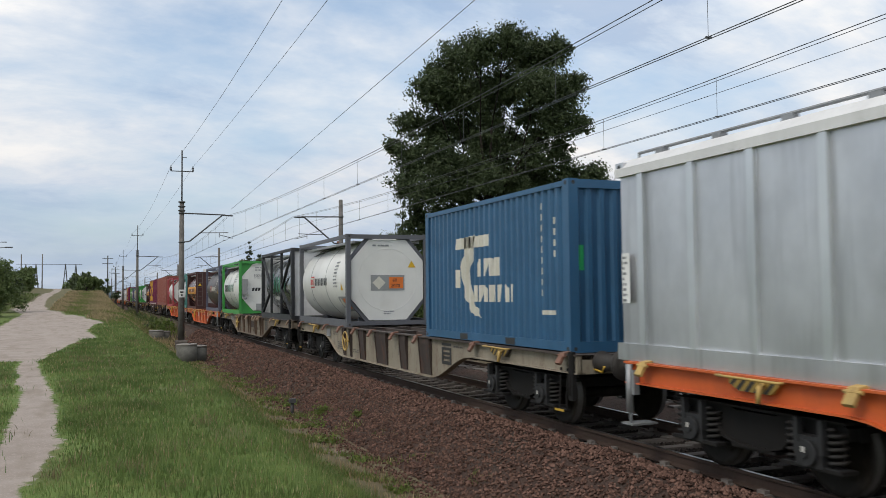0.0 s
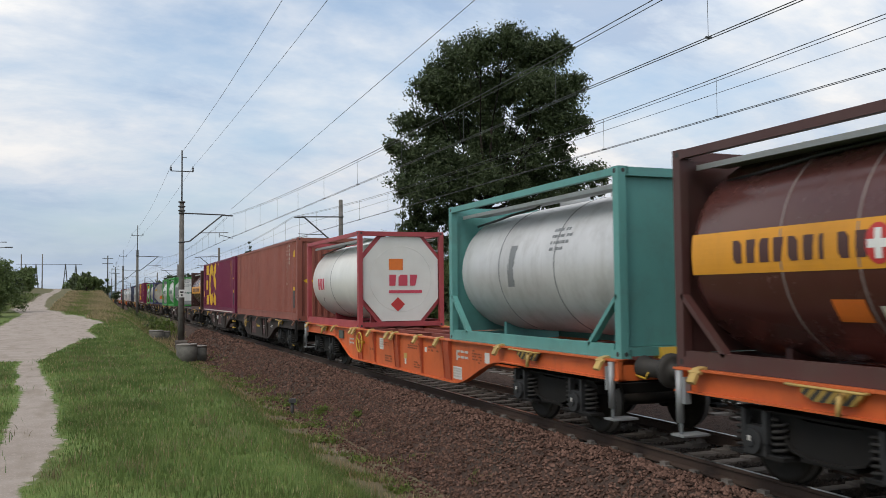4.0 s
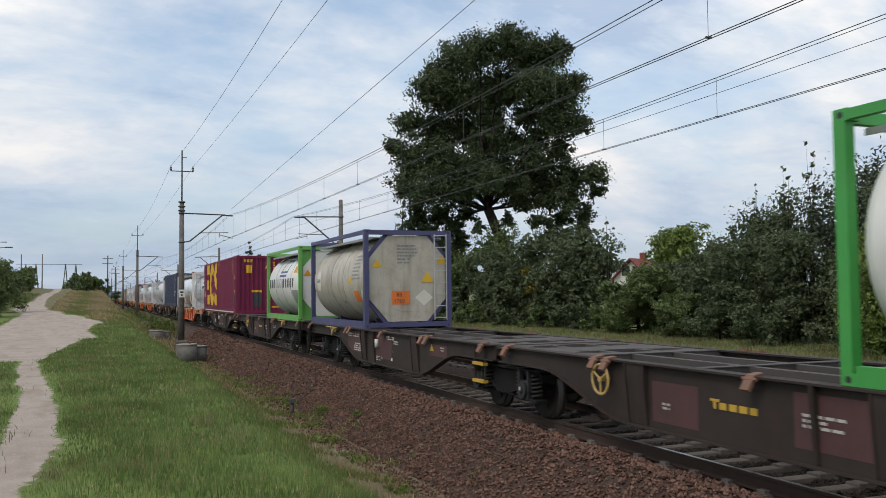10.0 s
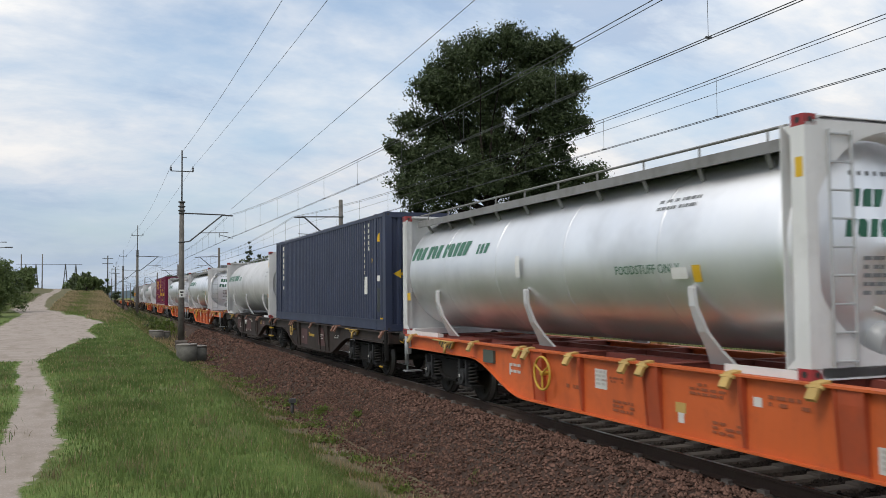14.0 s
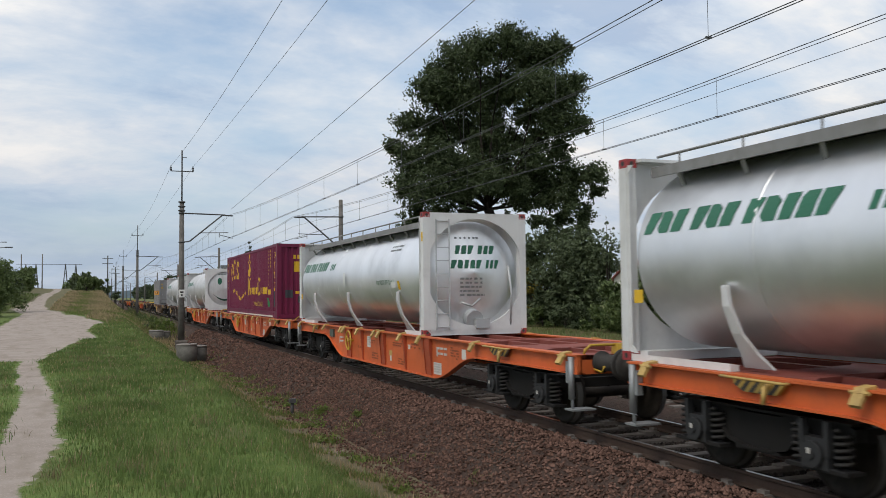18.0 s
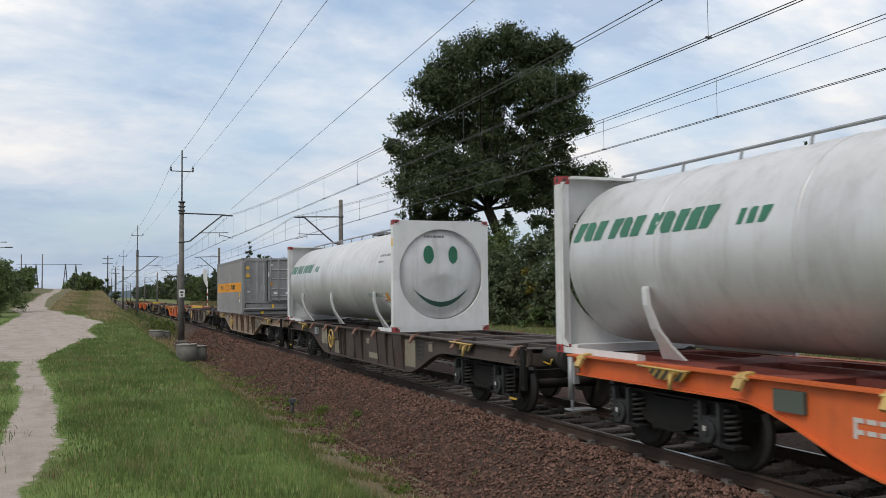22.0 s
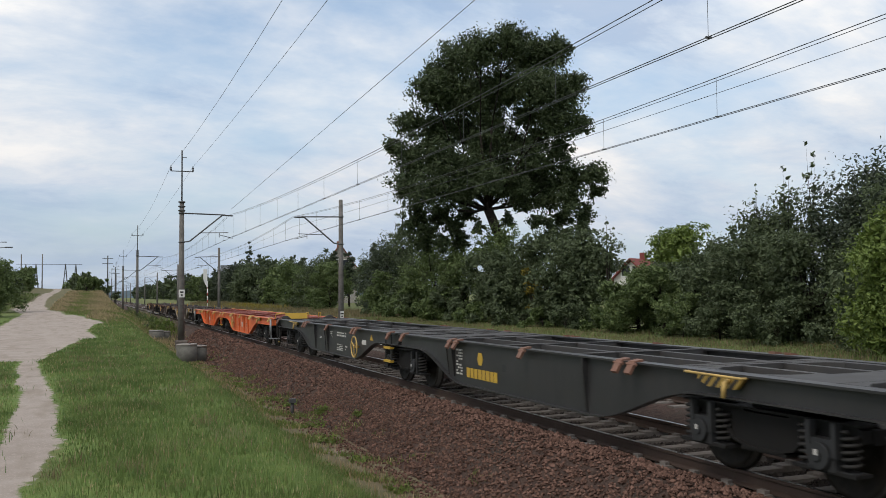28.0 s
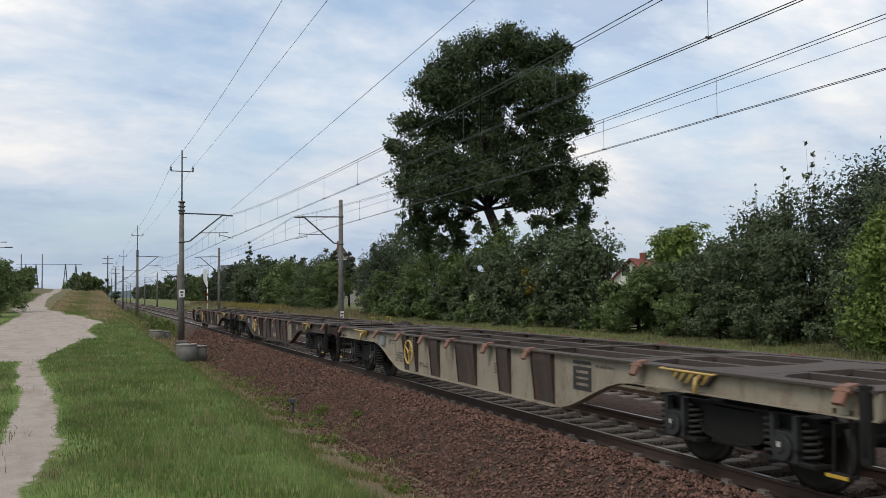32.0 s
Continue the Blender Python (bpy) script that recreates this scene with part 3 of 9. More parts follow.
M_BARK = rough_mat("dark_bark", (0.016, 0.013, 0.011), (0.038, 0.031, 0.026), 7, 0.95, 0.9, 0.04)
M_OAK = leafy("oak_leaves", (0.028, 0.044, 0.020), (0.088, 0.118, 0.05))
M_BUSH = leafy("dark_shrub_leaves", (0.036, 0.053, 0.026), (0.128, 0.162, 0.079))
M_BUSH2 = leafy("mid_green_shrub_leaves", (0.045, 0.076, 0.024), (0.16, 0.205, 0.074))
M_BUSH3 = leafy("fresh_green_leaves", (0.06, 0.10, 0.021), (0.20, 0.26, 0.062))
M_PINE = leafy("pine_needles", (0.023, 0.036, 0.023), (0.088, 0.109, 0.066))
M_YELLOW = leafy("yellowing_leaves", (0.15, 0.13, 0.02), (0.28, 0.22, 0.04))


def grow(name, label, category, x, y, blobs, count, size, mat, seed, trunk=0.12, group="", stretch=1.0, z=None):
    """A shrub or tree: tapered stem with limbs that reach into ragged leaf clumps."""
    z0 = ground_z(x, y) if z is None else z
    t = thing(name, label, category, group)
    t.location = (x, y, z0)
    rng = random.Random(seed)
    bm = bmesh.new()
    top = max(b[2] for b in blobs)
    rod(bm, (0, 0, -0.2), (0.05 * top * (rng.random() - 0.5), 0, top * 0.55), trunk, 8, trunk * 0.5)
    for b in blobs:
        s = (0.02 * top * (rng.random() - 0.5), 0, min(b[2], top * 0.5) * (0.35 + 0.4 * rng.random()))
        mid = (b[0] * 0.55 + rng.uniform(-0.1, 0.1) * b[3], b[1] * 0.55, s[2] * 0.4 + b[2] * 0.6 - 0.1 * b[3])
        rod(bm, s, mid, trunk * 0.42, 6, trunk * 0.25)
        rod(bm, mid, b[:3], trunk * 0.25, 5, trunk * 0.06)
    part("trunk", bm, M_BARK, t)
    leaf_cloud("crown", blobs, count, size, mat, t, seed, stretch=stretch)
    return t


def clumps(rng, w, h, n, z0=0.12, dome=0.75, r=(0.16, 0.3), depth=1.0):
    """Clump centres that fill a dome w wide and h high."""
    out = []
    for i in range(n):
        zz = h * (z0 + (0.88 - z0) * (i + 0.5) / n)
        k = math.sqrt(max(0.05, 1 - ((zz / h - 0.35) / 0.72) ** 2)) if zz / h > 0.35 else 0.85 + 0.15 * zz / h
        rr = h * rng.uniform(*r)
        a = rng.uniform(0, 6.283)
        q = math.sqrt(rng.random()) * max(0, w / 2 * k - rr * 0.6)
        out.append((q * math.cos(a), depth * q * math.sin(a), zz, min(rr, w * 0.42), 0.85))
    return out


def grid_lookup(fun, x0, x1, y0, y1, step):
    """Samples a slow function on a grid and returns a fast array version of it."""
    xs, ys = np.arange(x0, x1 + step, step), np.arange(y0, y1 + step, step)
    G = np.array([[fun(x, y) for x in xs] for y in ys])

    def f(x, y):
        u, v = (x - x0) / step, (y - y0) / step
        i, j = np.clip(u.astype(int), 0, len(xs) - 2), np.clip(v.astype(int), 0, len(ys) - 2)
        u, v = u - i, v - j
        return (G[j, i] * (1 - u) + G[j, i + 1] * u) * (1 - v) + (G[j + 1, i] * (1 - u) + G[j + 1, i + 1] * u) * v
    return f


def blades(name, label, material, x, y, z, h, wd, seed, lean=0.45):
    """Grass: one bent, tapered blade at each place."""
    rng = np.random.default_rng(seed)
    n = len(x)
    a = rng.random(n) * 6.283
    side = np.stack([np.cos(a), np.sin(a), np.zeros(n)], 1) * wd[:, None] * 0.5
    b = rng.random(n) * 6.283
    tip = np.stack([np.cos(b), np.sin(b), np.zeros(n)], 1) * (h * lean * rng.random(n))[:, None]
    base = np.stack([x, y, z], 1)
    up = np.stack([np.zeros(n), np.zeros(n), h], 1)
    V = np.empty((n, 5, 3))
    V[:, 0], V[:, 1] = base - side, base + side
    V[:, 2], V[:, 3] = base + up * 0.55 + tip * 0.35 + side * 0.75, base + up * 0.55 + tip * 0.35 - side * 0.75
    V[:, 4] = base + up + tip
    k = np.arange(n)[:, None] * 5
    F = (k + np.array((0, 1, 2, 3))).tolist() + (k + np.array((3, 2, 4))).tolist()
    me = bpy.data.meshes.new(name)
    me.from_pydata(V.reshape(-1, 3).tolist(), [], F)
    me.materials.append(material)
    return tagged(new(name, me), label, "grass", kind="stuff")




def grass_mat():
    m = leafy("grass_blades", (0.085, 0.14, 0.036), (0.235, 0.30, 0.105), 1.2)
    n, l = m.node_tree.nodes, m.node_tree.links
    b = n["Principled BSDF"]
    src = b.inputs["Base Color"].links[0].from_socket
    c = mixc(n, l, rampv(n, l, noi(n, l, 0.9, 5, 0.6), 0.40, 0.62), src, (0.08, 0.12, 0.032))
    c = mixc(n, l, rampv(n, l, noi(n, l, 2.6, 5, 0.65, (1, 1.4, 1)), 0.54, 0.70), c, (0.255, 0.29, 0.10))
    c = mixc(n, l, rampv(n, l, noi(n, l, 1.7, 6, 0.7), 0.60, 0.72), c, (0.15, 0.125, 0.062))
    for x in list(n):
        if x.type == "BSDF_TRANSLUCENT":
            l.new(c, x.inputs["Color"])
    l.new(c, b.inputs["Base Color"])
    return m


M_GRASS = grass_mat()
M_DRYGRASS = leafy("dry_grass_stalks", (0.20, 0.155, 0.08), (0.50, 0.39, 0.235), 0.8)
M_HAY = leafy("bleached_verge_grass", (0.10, 0.09, 0.045), (0.25, 0.20, 0.11), 0.8)
M_TUFT = leafy("lush_tuft_blades", (0.045, 0.095, 0.022), (0.15, 0.22, 0.065), 1.2)
M_WEED = leafy("weed_leaves", (0.07, 0.12, 0.024), (0.19, 0.23, 0.055))


def lawn():
    rng = np.random.default_rng(12)
    gz = grid_lookup(ground_z, -6, 5.2, 4, 70, 0.2)
    pm = grid_lookup(path_mask, -6, 5.2, 4, 70, 0.2)
    X, Y, W = [], [], []
    for y0, y1, num, wd in ((5.2, 10, 62000, 0.006), (10, 16, 62000, 0.008), (16, 28, 52000, 0.013), (28, 46, 34000, 0.022), (46, 68, 20000, 0.036)):
        x = -5.5 + 10.3 * rng.random(num)
        y = y0 + (y1 - y0) * rng.random(num)
        X.append(x); Y.append(y); W.append(np.full(num, wd))
    X, Y, W = np.concatenate(X), np.concatenate(Y), np.concatenate(W)
    patch = 0.5 + 0.5 * np.sin(X * 2.1 + 1.3 * np.sin(Y * 0.9)) * np.sin(Y * 1.3 + X)
    foot = 3.55 + 0.5 * rng.random(len(X)) + 0.12 * np.sin(Y * 1.7) + 0.055 * np.clip(Y - 16, 0, 14)
    sparse = (X < 4.95) & (rng.random(len(X)) < 0.30 * (0.1 + patch))
    keep = (pm(X, Y) < 0.12 + 0.35 * rng.random(len(X))) & ((X < foot) | sparse) & (rng.random(len(X)) < 0.55 + 0.45 * patch)
    X, Y, W, patch = X[keep], Y[keep], W[keep], patch[keep]
    near_path = np.clip(pm(X - 0.25, Y) + pm(X + 0.25, Y), 0, 1)
    H = (0.035 + 0.05 * rng.random(len(X)) + 0.045 * patch) * (1 - 0.5 * near_path) * np.where((X > 3.0) & (X < 4.2), 1.5, 1.0)
    dry = (rng.random(len(X)) < 0.07) | ((X > 4.05) & (rng.random(len(X)) < 0.6))
    Z = gz(X, Y) - 0.005
    for sel, nm, mt, lb in ((~dry, "grass", M_GRASS, "short green grass on the bank beside the path"), (dry, "dry_grass", M_DRYGRASS, "straw-coloured grass blades among the green")):
        blades(nm, lb, mt, X[sel], Y[sel], Z[sel], H[sel], W[sel] * 1.15, 5)


def tussocks():
    """Longer tufts scattered through the short grass, lush ones and coarse faded ones."""
    rng = np.random.default_rng(58)
    gz = grid_lookup(ground_z, -6, 5.2, 4, 50, 0.2)
    pm = grid_lookup(path_mask, -6, 5.2, 4, 50, 0.2)
    for nm, mt, lb, num in (("lush_grass_tufts", M_TUFT, "darker longer tufts in the short grass", 520), ("coarse_grass_tufts", M_HAY, "coarse faded tufts in the short grass", 260)):
        cx, cy = -5 + 9.0 * rng.random(num), 6.2 + 34 * rng.random(num) ** 1.5
        k = pm(cx, cy) < 0.05
        cx, cy = cx[k], cy[k]
        per = 46
        r = 0.05 + 0.16 * rng.random(len(cx))
        X = (cx[:, None] + rng.normal(size=(len(cx), per)) * r[:, None]).ravel()
        Y = (cy[:, None] + rng.normal(size=(len(cx), per)) * r[:, None] * 1.5).ravel()
        H = (np.repeat(0.06 + 0.09 * rng.random(len(cx)), per)) * (0.5 + 0.7 * rng.random(len(X)))
        blades(nm, lb, mt, X, Y, gz(X, Y) - 0.01, H, 0.007 + 0.0005 * np.clip(Y - 8, 0, 40), 59, 0.9)


def tall_grass(name, label, mat, x0, x1, y0, y1, num, h0, h1, wd, seed, skip_path=True):
    rng = np.random.default_rng(seed)
    step = max(0.3, (y1 - y0) / 120)
    gz = grid_lookup(ground_z, x0, x1, y0, y1, step)
    X, Y = x0 + (x1 - x0) * rng.random(num), y0 + (y1 - y0) * rng.random(num)
    if skip_path:
        pm = grid_lookup(path_mask, x0, x1, y0, y1, step)
        k = pm(X, Y) < 0.2
        X, Y = X[k], Y[k]
    H = h0 + (h1 - h0) * rng.random(len(X)) * (0.6 + 0.4 * np.sin(X * 1.3) * np.sin(Y * 0.7))
    blades(name, label, mat, X, Y, gz(X, Y) - 0.02, H, np.full(len(X), wd), seed + 1)


def weed(x, y, z, h, w, seed, mat=None):
    t = thing("weed", "low green weed growing at the edge of the ballast", "weed", "weeds on the ballast")
    t.location = (x, y, z)
    rng = random.Random(seed)
    bm = bmesh.new()
    for k in range(5):
        a = rng.uniform(0, 6.283)
        rod(bm, (0, 0, -0.03), (w * 0.35 * math.cos(a), w * 0.35 * math.sin(a), h * rng.uniform(0.6, 1)), 0.006, 4, 0.003)
    part("stem", bm, M_WEED, t)
    leaf_cloud("leaves", [(rng.uniform(-0.3, 0.3) * w, rng.uniform(-0.3, 0.3) * w, h * rng.uniform(0.3, 0.8), w * 0.3, 0.7) for _ in range(5)], 220, 0.035, mat or M_WEED, t, seed, tuft=0.5)


def verge_weeds():
    """Patchy low weeds and straw where the bank's foot meets the ballast."""
    rng = np.random.default_rng(77)
    n = 46000
    X, Y = 3.8 + 1.9 * rng.random(n), 10.5 + 35 * rng.random(n) ** 1.4
    patch = np.sin(X * 3.1 + 2 * np.sin(Y * 0.8)) * np.sin(Y * 1.05 + 1.7 * X) + 0.6 * np.sin(Y * 2.9 + X * 5)
    keep = (patch > 0.15 + 0.5 * rng.random(n)) & (rng.random(n) < np.clip((5.65 - X) / 0.75, 0, 1))
    X, Y = X[keep], Y[keep]
    Z = np.array([max(ground_z(x, y), bed_z(x, y) if x > 4.86 else -9) for x, y in zip(X, Y)]) - 0.005
    H = 0.04 + 0.10 * rng.random(len(X)) ** 2
    W = 0.008 + 0.0006 * (Y - 10)
    pick = rng.random(len(X))
    for sel, nm, mt, lb in ((pick < 0.5, "verge_weeds", M_WEED, "patchy low green weeds along the ballast's foot"), ((pick >= 0.5) & (pick < 0.8), "verge_sprouts", M_GRASS, "fresh grass sprouts along the ballast's foot"), (pick >= 0.8, "verge_straw", M_DRYGRASS, "dry straw along the ballast's foot")):
        blades(nm, lb, mt, X[sel], Y[sel], Z[sel], H[sel], W[sel] * 1.6, 9, 0.9)


def rise_grass():
    """Tall mixed grass on the rise: straw, hay and green in drifting patches."""
    rng = np.random.default_rng(31)
    n = 76000
    X, Y = -3.6 + 9.4 * rng.random(n), 58 + 92 * rng.random(n)
    pm = grid_lookup(path_mask, -4, 6, 57, 152, 0.5)
    gz = grid_lookup(lambda x, y: max(ground_z(x, y), bed_z(x, y)) if x > 4.5 else ground_z(x, y), -4, 6, 57, 152, 0.5)
    v = np.sin(X * 1.1 + 0.3 * Y) * np.sin(Y * 0.31 - X * 0.6) + 0.5 * np.sin(Y * 0.9 + X * 2.2)
    thick = 0.35 + 0.65 * np.clip((Y - 58) / 8, 0, 1)
    keep = (pm(X, Y) < 0.2) & (rng.random(n) < thick) & ((X < 4.9) | (rng.random(n) < 0.35))
    X, Y, v = X[keep], Y[keep], v[keep]
    slope = np.clip((X - 2.0) / 1.4, 0, 1) * np.clip((Y - 62) / 8, 0, 1)
    H = (0.14 + 0.26 * rng.random(len(X)) ** 1.5) * (0.7 + 0.4 * np.clip(v, -0.5, 1)) + slope * 0.95 * rng.random(len(X)) ** 0.8
    pick = v + rng.normal(0, 0.55, len(X)) - 0.5 * slope
    W = 0.018 + 0.00012 * Y
    for sel, nm, mt, lb in ((pick > 0.30, "tall_dry_grass", M_DRYGRASS, "tall straw-coloured grass on the rise beside the line"), ((pick <= 0.30) & (pick > -0.25), "tall_hay_grass", M_HAY, "dull bleached grass on the rise beside the line"), (pick <= -0.25, "tall_green_grass", M_WEED, "tall green weeds on the rise beside the line")):
        blades(nm, lb, mt, X[sel], Y[sel], gz(X[sel], Y[sel]) - 0.02, H[sel], W[sel] * 1.4, 33, 0.8)


# ------------------------------------------------------------------ train: wagons
# A wagon or load stands with its middle at the local origin, rail level at z = 0, its leading end at -y and the watched side at -x.
M_BOGIE = paint("grimy_bogie_steel", (0.014, 0.0133, 0.013), 0.75, 0.5, (0.02, 0.016, 0.013), rust=0.15, rustcol=(0.05, 0.025, 0.015), gloss=0.15)
M_AXLE = paint("grey_axle_box_paint", (0.026, 0.0265, 0.028), 0.6, 0.45, (0.02, 0.018, 0.016), gloss=0.25)
M_SPRING = paint("grimy_spring_steel", (0.026, 0.025, 0.0245), 0.6, 0.4, gloss=0.15)
M_WHEEL = paint("brown_wheel_steel", (0.016, 0.013, 0.011), 0.6, 0.4, gloss=0.15)
M_STEELTREAD = paint("worn_wheel_tread", (0.10, 0.095, 0.09), 0.5, 0.3, metal=0.6)
M_BUFFER = paint("greasy_buffer_steel", (0.04, 0.037, 0.035), 0.5, 0.4, gloss=0.15)
M_LOCK = paint("yellow_lock_paint", (0.50, 0.33, 0.10), 0.6, 0.5, rust=0.3)
M_LOCKTAN = paint("rusty_tan_lock_paint", (0.24, 0.155, 0.10), 0.7, 0.5, rust=0.45)
M_LOCKRED = paint("rusty_red_lock_paint", (0.19, 0.09, 0.06), 0.7, 0.5, rust=0.4)
M_YELLOW_P = paint("yellow_paint", (0.50, 0.31, 0.03), 0.55, 0.25)
M_PLATE = paint("white_data_panel", (0.62, 0.61, 0.58), 0.6, 0.3)
M_GREYTEXT = paint("pale_stencil_paint", (0.48, 0.46, 0.43), 0.7, 0.2)
M_ORANGE_W = paint("orange_wagon_paint", (0.57, 0.112, 0.024), 0.5, 0.42, (0.20, 0.06, 0.03), rust=0.1)
M_ORANGE_D = paint("dusty_red_deck_paint", (0.22, 0.05, 0.036), 0.75, 0.5, (0.13, 0.05, 0.04), rust=0.2)
M_BEIGE_W = paint("chalky_beige_wagon_paint", (0.26, 0.228, 0.174), 0.7, 0.5, (0.12, 0.08, 0.05), rust=0.48, rustcol=(0.12, 0.06, 0.035), streak=0.6)
M_CREAM_W = paint("tan_stained_cream_paint", (0.245, 0.188, 0.13), 0.7, 0.6, (0.15, 0.08, 0.043), rust=0.42, rustcol=(0.17, 0.085, 0.045), streak=0.6)
M_TANRIB = paint("tan_rust_rib", (0.10, 0.062, 0.04), 0.8, 0.5, rust=0.4)
# darker copy of the orange wagon paint, rib shading put into the colour
M_ORANGE_SHADE = paint("orange_rib_painted_shade", (0.40, 0.07, 0.022), 0.55, 0.5, (0.16, 0.05, 0.03), rust=0.1)
M_DKBOX = paint("grey_green_box_paint", (0.07, 0.085, 0.07), 0.6, 0.4)
M_DULLTEXT = paint("dull_brown_stencil", (0.27, 0.075, 0.03), 0.7, 0.2)
M_DARKTEXT = paint("dark_stencil_paint", (0.09, 0.085, 0.075), 0.7, 0.2)
M_RUSTRIB = paint("rust_brown_rib", (0.036, 0.023, 0.019), 0.8, 0.5, rust=0.4)
M_RUSTDECK = paint("rust_brown_deck", (0.048, 0.036, 0.031), 0.8, 0.5, rust=0.3)
M_BROWN_W = paint("brown_grey_wagon_paint", (0.034, 0.025, 0.022), 0.65, 0.5, (0.022, 0.018, 0.016), rust=0.3, rustcol=(0.085, 0.028, 0.022), gloss=0.25)
M_BROWN_D = paint("brown_grey_deck", (0.055, 0.048, 0.046), 0.7, 0.5)
M_REDFIELD = paint("dull_red_repaint", (0.075, 0.028, 0.029), 0.65, 0.55, (0.04, 0.028, 0.024), rust=0.2)
M_BLACK_W = paint("anthracite_wagon_paint", (0.022, 0.021, 0.0215), 0.42, 0.25, (0.07, 0.06, 0.055))
M_BLACK_D = paint("anthracite_deck", (0.036, 0.034, 0.034), 0.6, 0.4)
M_GALV = paint("galvanised_steel", (0.30, 0.31, 0.32), 0.5, 0.3, metal=0.5)


def stripe_mat():
    m, n, l, b = nodes_of("yellow_black_hazard_stripes")
    tc = n.new("ShaderNodeTexCoord")
    s = n.new("ShaderNodeSeparateXYZ")
    l.new(tc.outputs["Object"], s.inputs[0])
    a = n.new("ShaderNodeMath"); a.operation = "ADD"; l.new(s.outputs["Y"], a.inputs[0]); l.new(s.outputs["Z"], a.inputs[1])
    k = n.new("ShaderNodeMath"); k.operation = "MULTIPLY"; k.inputs[1].default_value = 7.0; l.new(a.outputs[0], k.inputs[0])
    f = n.new("ShaderNodeMath"); f.operation = "FRACT"; l.new(k.outputs[0], f.inputs[0])
    g = n.new("ShaderNodeMath"); g.operation = "GREATER_THAN"; g.inputs[1].default_value = 0.5; l.new(f.outputs[0], g.inputs[0])
    l.new(mixc(n, l, g.outputs[0], (0.34, 0.22, 0.05), (0.035, 0.03, 0.026)), b.inputs["Base Color"])
    b.inputs["Roughness"].default_value = 0.6
    return m


M_HAZARD = stripe_mat()


def mesh_of(name, bm, *mats):
    me = bpy.data.meshes.new(name)
    bm.to_mesh(me); bm.free()
    for m in mats:
        me.materials.append(m)
    return me


def bogie_meshes():
    out = {}
    bm = bmesh.new()
    prof = [(-1.28, 0.62), (-1.28, 0.74), (-1.05, 0.80), (-0.5, 0.80), (-0.3, 0.74), (0.3, 0.74), (0.5, 0.80), (1.05, 0.80), (1.28, 0.74), (1.28, 0.62), (0.62, 0.60), (0.45, 0.44), (0.2, 0.38), (-0.2, 0.38), (-0.45, 0.44), (-0.62, 0.60)]
    for s in (-1, 1):
        slab(bm, prof, 0, s * 0.93, s * 1.07)
        box(bm, min(s * 0.9, s * 1.14), max(s * 0.9, s * 1.14), -1.3, 1.3, 0.775, 0.80)
        box(bm, min(s * 0.88, s * 1.12), max(s * 0.88, s * 1.12), -0.34, 0.34, 0.34, 0.375)
        belly = [(-0.95, 0.615), (-0.62, 0.60), (-0.45, 0.44), (-0.2, 0.38), (0.2, 0.38), (0.45, 0.44), (0.62, 0.60), (0.95, 0.615)]
        for (p, zp), (q, zq) in zip(belly, belly[1:]):
            slab(bm, [(p, zp - 0.022), (q, zq - 0.022), (q, zq + 0.004), (p, zp + 0.004)], 0, s * 0.90, s * 1.13)
        for y in (-0.9, 0.9):
            box(bm, min(s * 0.98, s * 1.2), max(s * 0.98, s * 1.2), y - 0.40, y + 0.40, 0.31, 0.345)
    box(bm, -1.0, 1.0, -0.28, 0.28, 0.5, 0.84)
    for y in (-1.24, 1.24):
        box(bm, -0.95, 0.95, y - 0.06, y + 0.06, 0.6, 0.74)
    rod(bm, (0, 0, 0.8), (0, 0, 0.96), 0.32, 14)
    for s in (-1, 1):
        for y in (-0.42, 0.42):
            box(bm, min(s * 0.62, s * 0.82), max(s * 0.62, s * 0.82), y - 0.07, y + 0.07, 0.26, 0.62)
    out["frame"] = mesh_of("bogie", bm, M_BOGIE)
    bm = bmesh.new()
    prof = [(0.685, 0.2), (0.685, 0.43), (0.69, 0.49), (0.715, 0.49), (0.725, 0.462), (0.815, 0.458), (0.82, 0.40), (0.79, 0.37), (0.76, 0.18), (0.86, 0.13), (0.88, 0.09)]
    for s in (-1, 1):
        revolve(bm, [(s * a, r) for a, r in prof], (0, 0, 0), 0, 24)
        for i in range(3):
            a = i * 2.094
            rod(bm, (s * 0.765, math.cos(a) * 0.27, math.sin(a) * 0.27), (s * 0.79, math.cos(a) * 0.27, math.sin(a) * 0.27), 0.05, 8)
    rod(bm, (-1.0, 0, 0), (1.0, 0, 0), 0.085, 12)
    for f in bm.faces:
        c = f.calc_center_median()
        if math.hypot(c.y, c.z) > 0.44 and f.calc_area() > 0.001 and abs(abs(c.x) - 0.77) < 0.03:
            f.material_index = 1
    out["wheelset"] = mesh_of("wheelset", bm, M_WHEEL, M_STEELTREAD)
    bm = bmesh.new()
    box(bm, -0.12, 0.10, -0.17, 0.17, -0.13, 0.17)
    rod(bm, (-0.12, 0, 0.01), (-0.17, 0, 0.01), 0.13, 14)
    rod(bm, (-0.17, 0, 0.01), (-0.19, 0, 0.01), 0.05, 8)
    box(bm, -0.10, 0.08, -0.36, 0.36, -0.15, -0.11)
    box(bm, -0.13, -0.05, -0.19, -0.13, 0.0, 0.34)
    box(bm, -0.13, -0.05, 0.13, 0.19, 0.0, 0.34)
    box(bm, -0.194, -0.188, -0.022, 0.022, 0.02, 0.075, 1)
    out["box"] = mesh_of("axle_box", bm, M_AXLE, M_GREYTEXT)
    bm = bmesh.new()
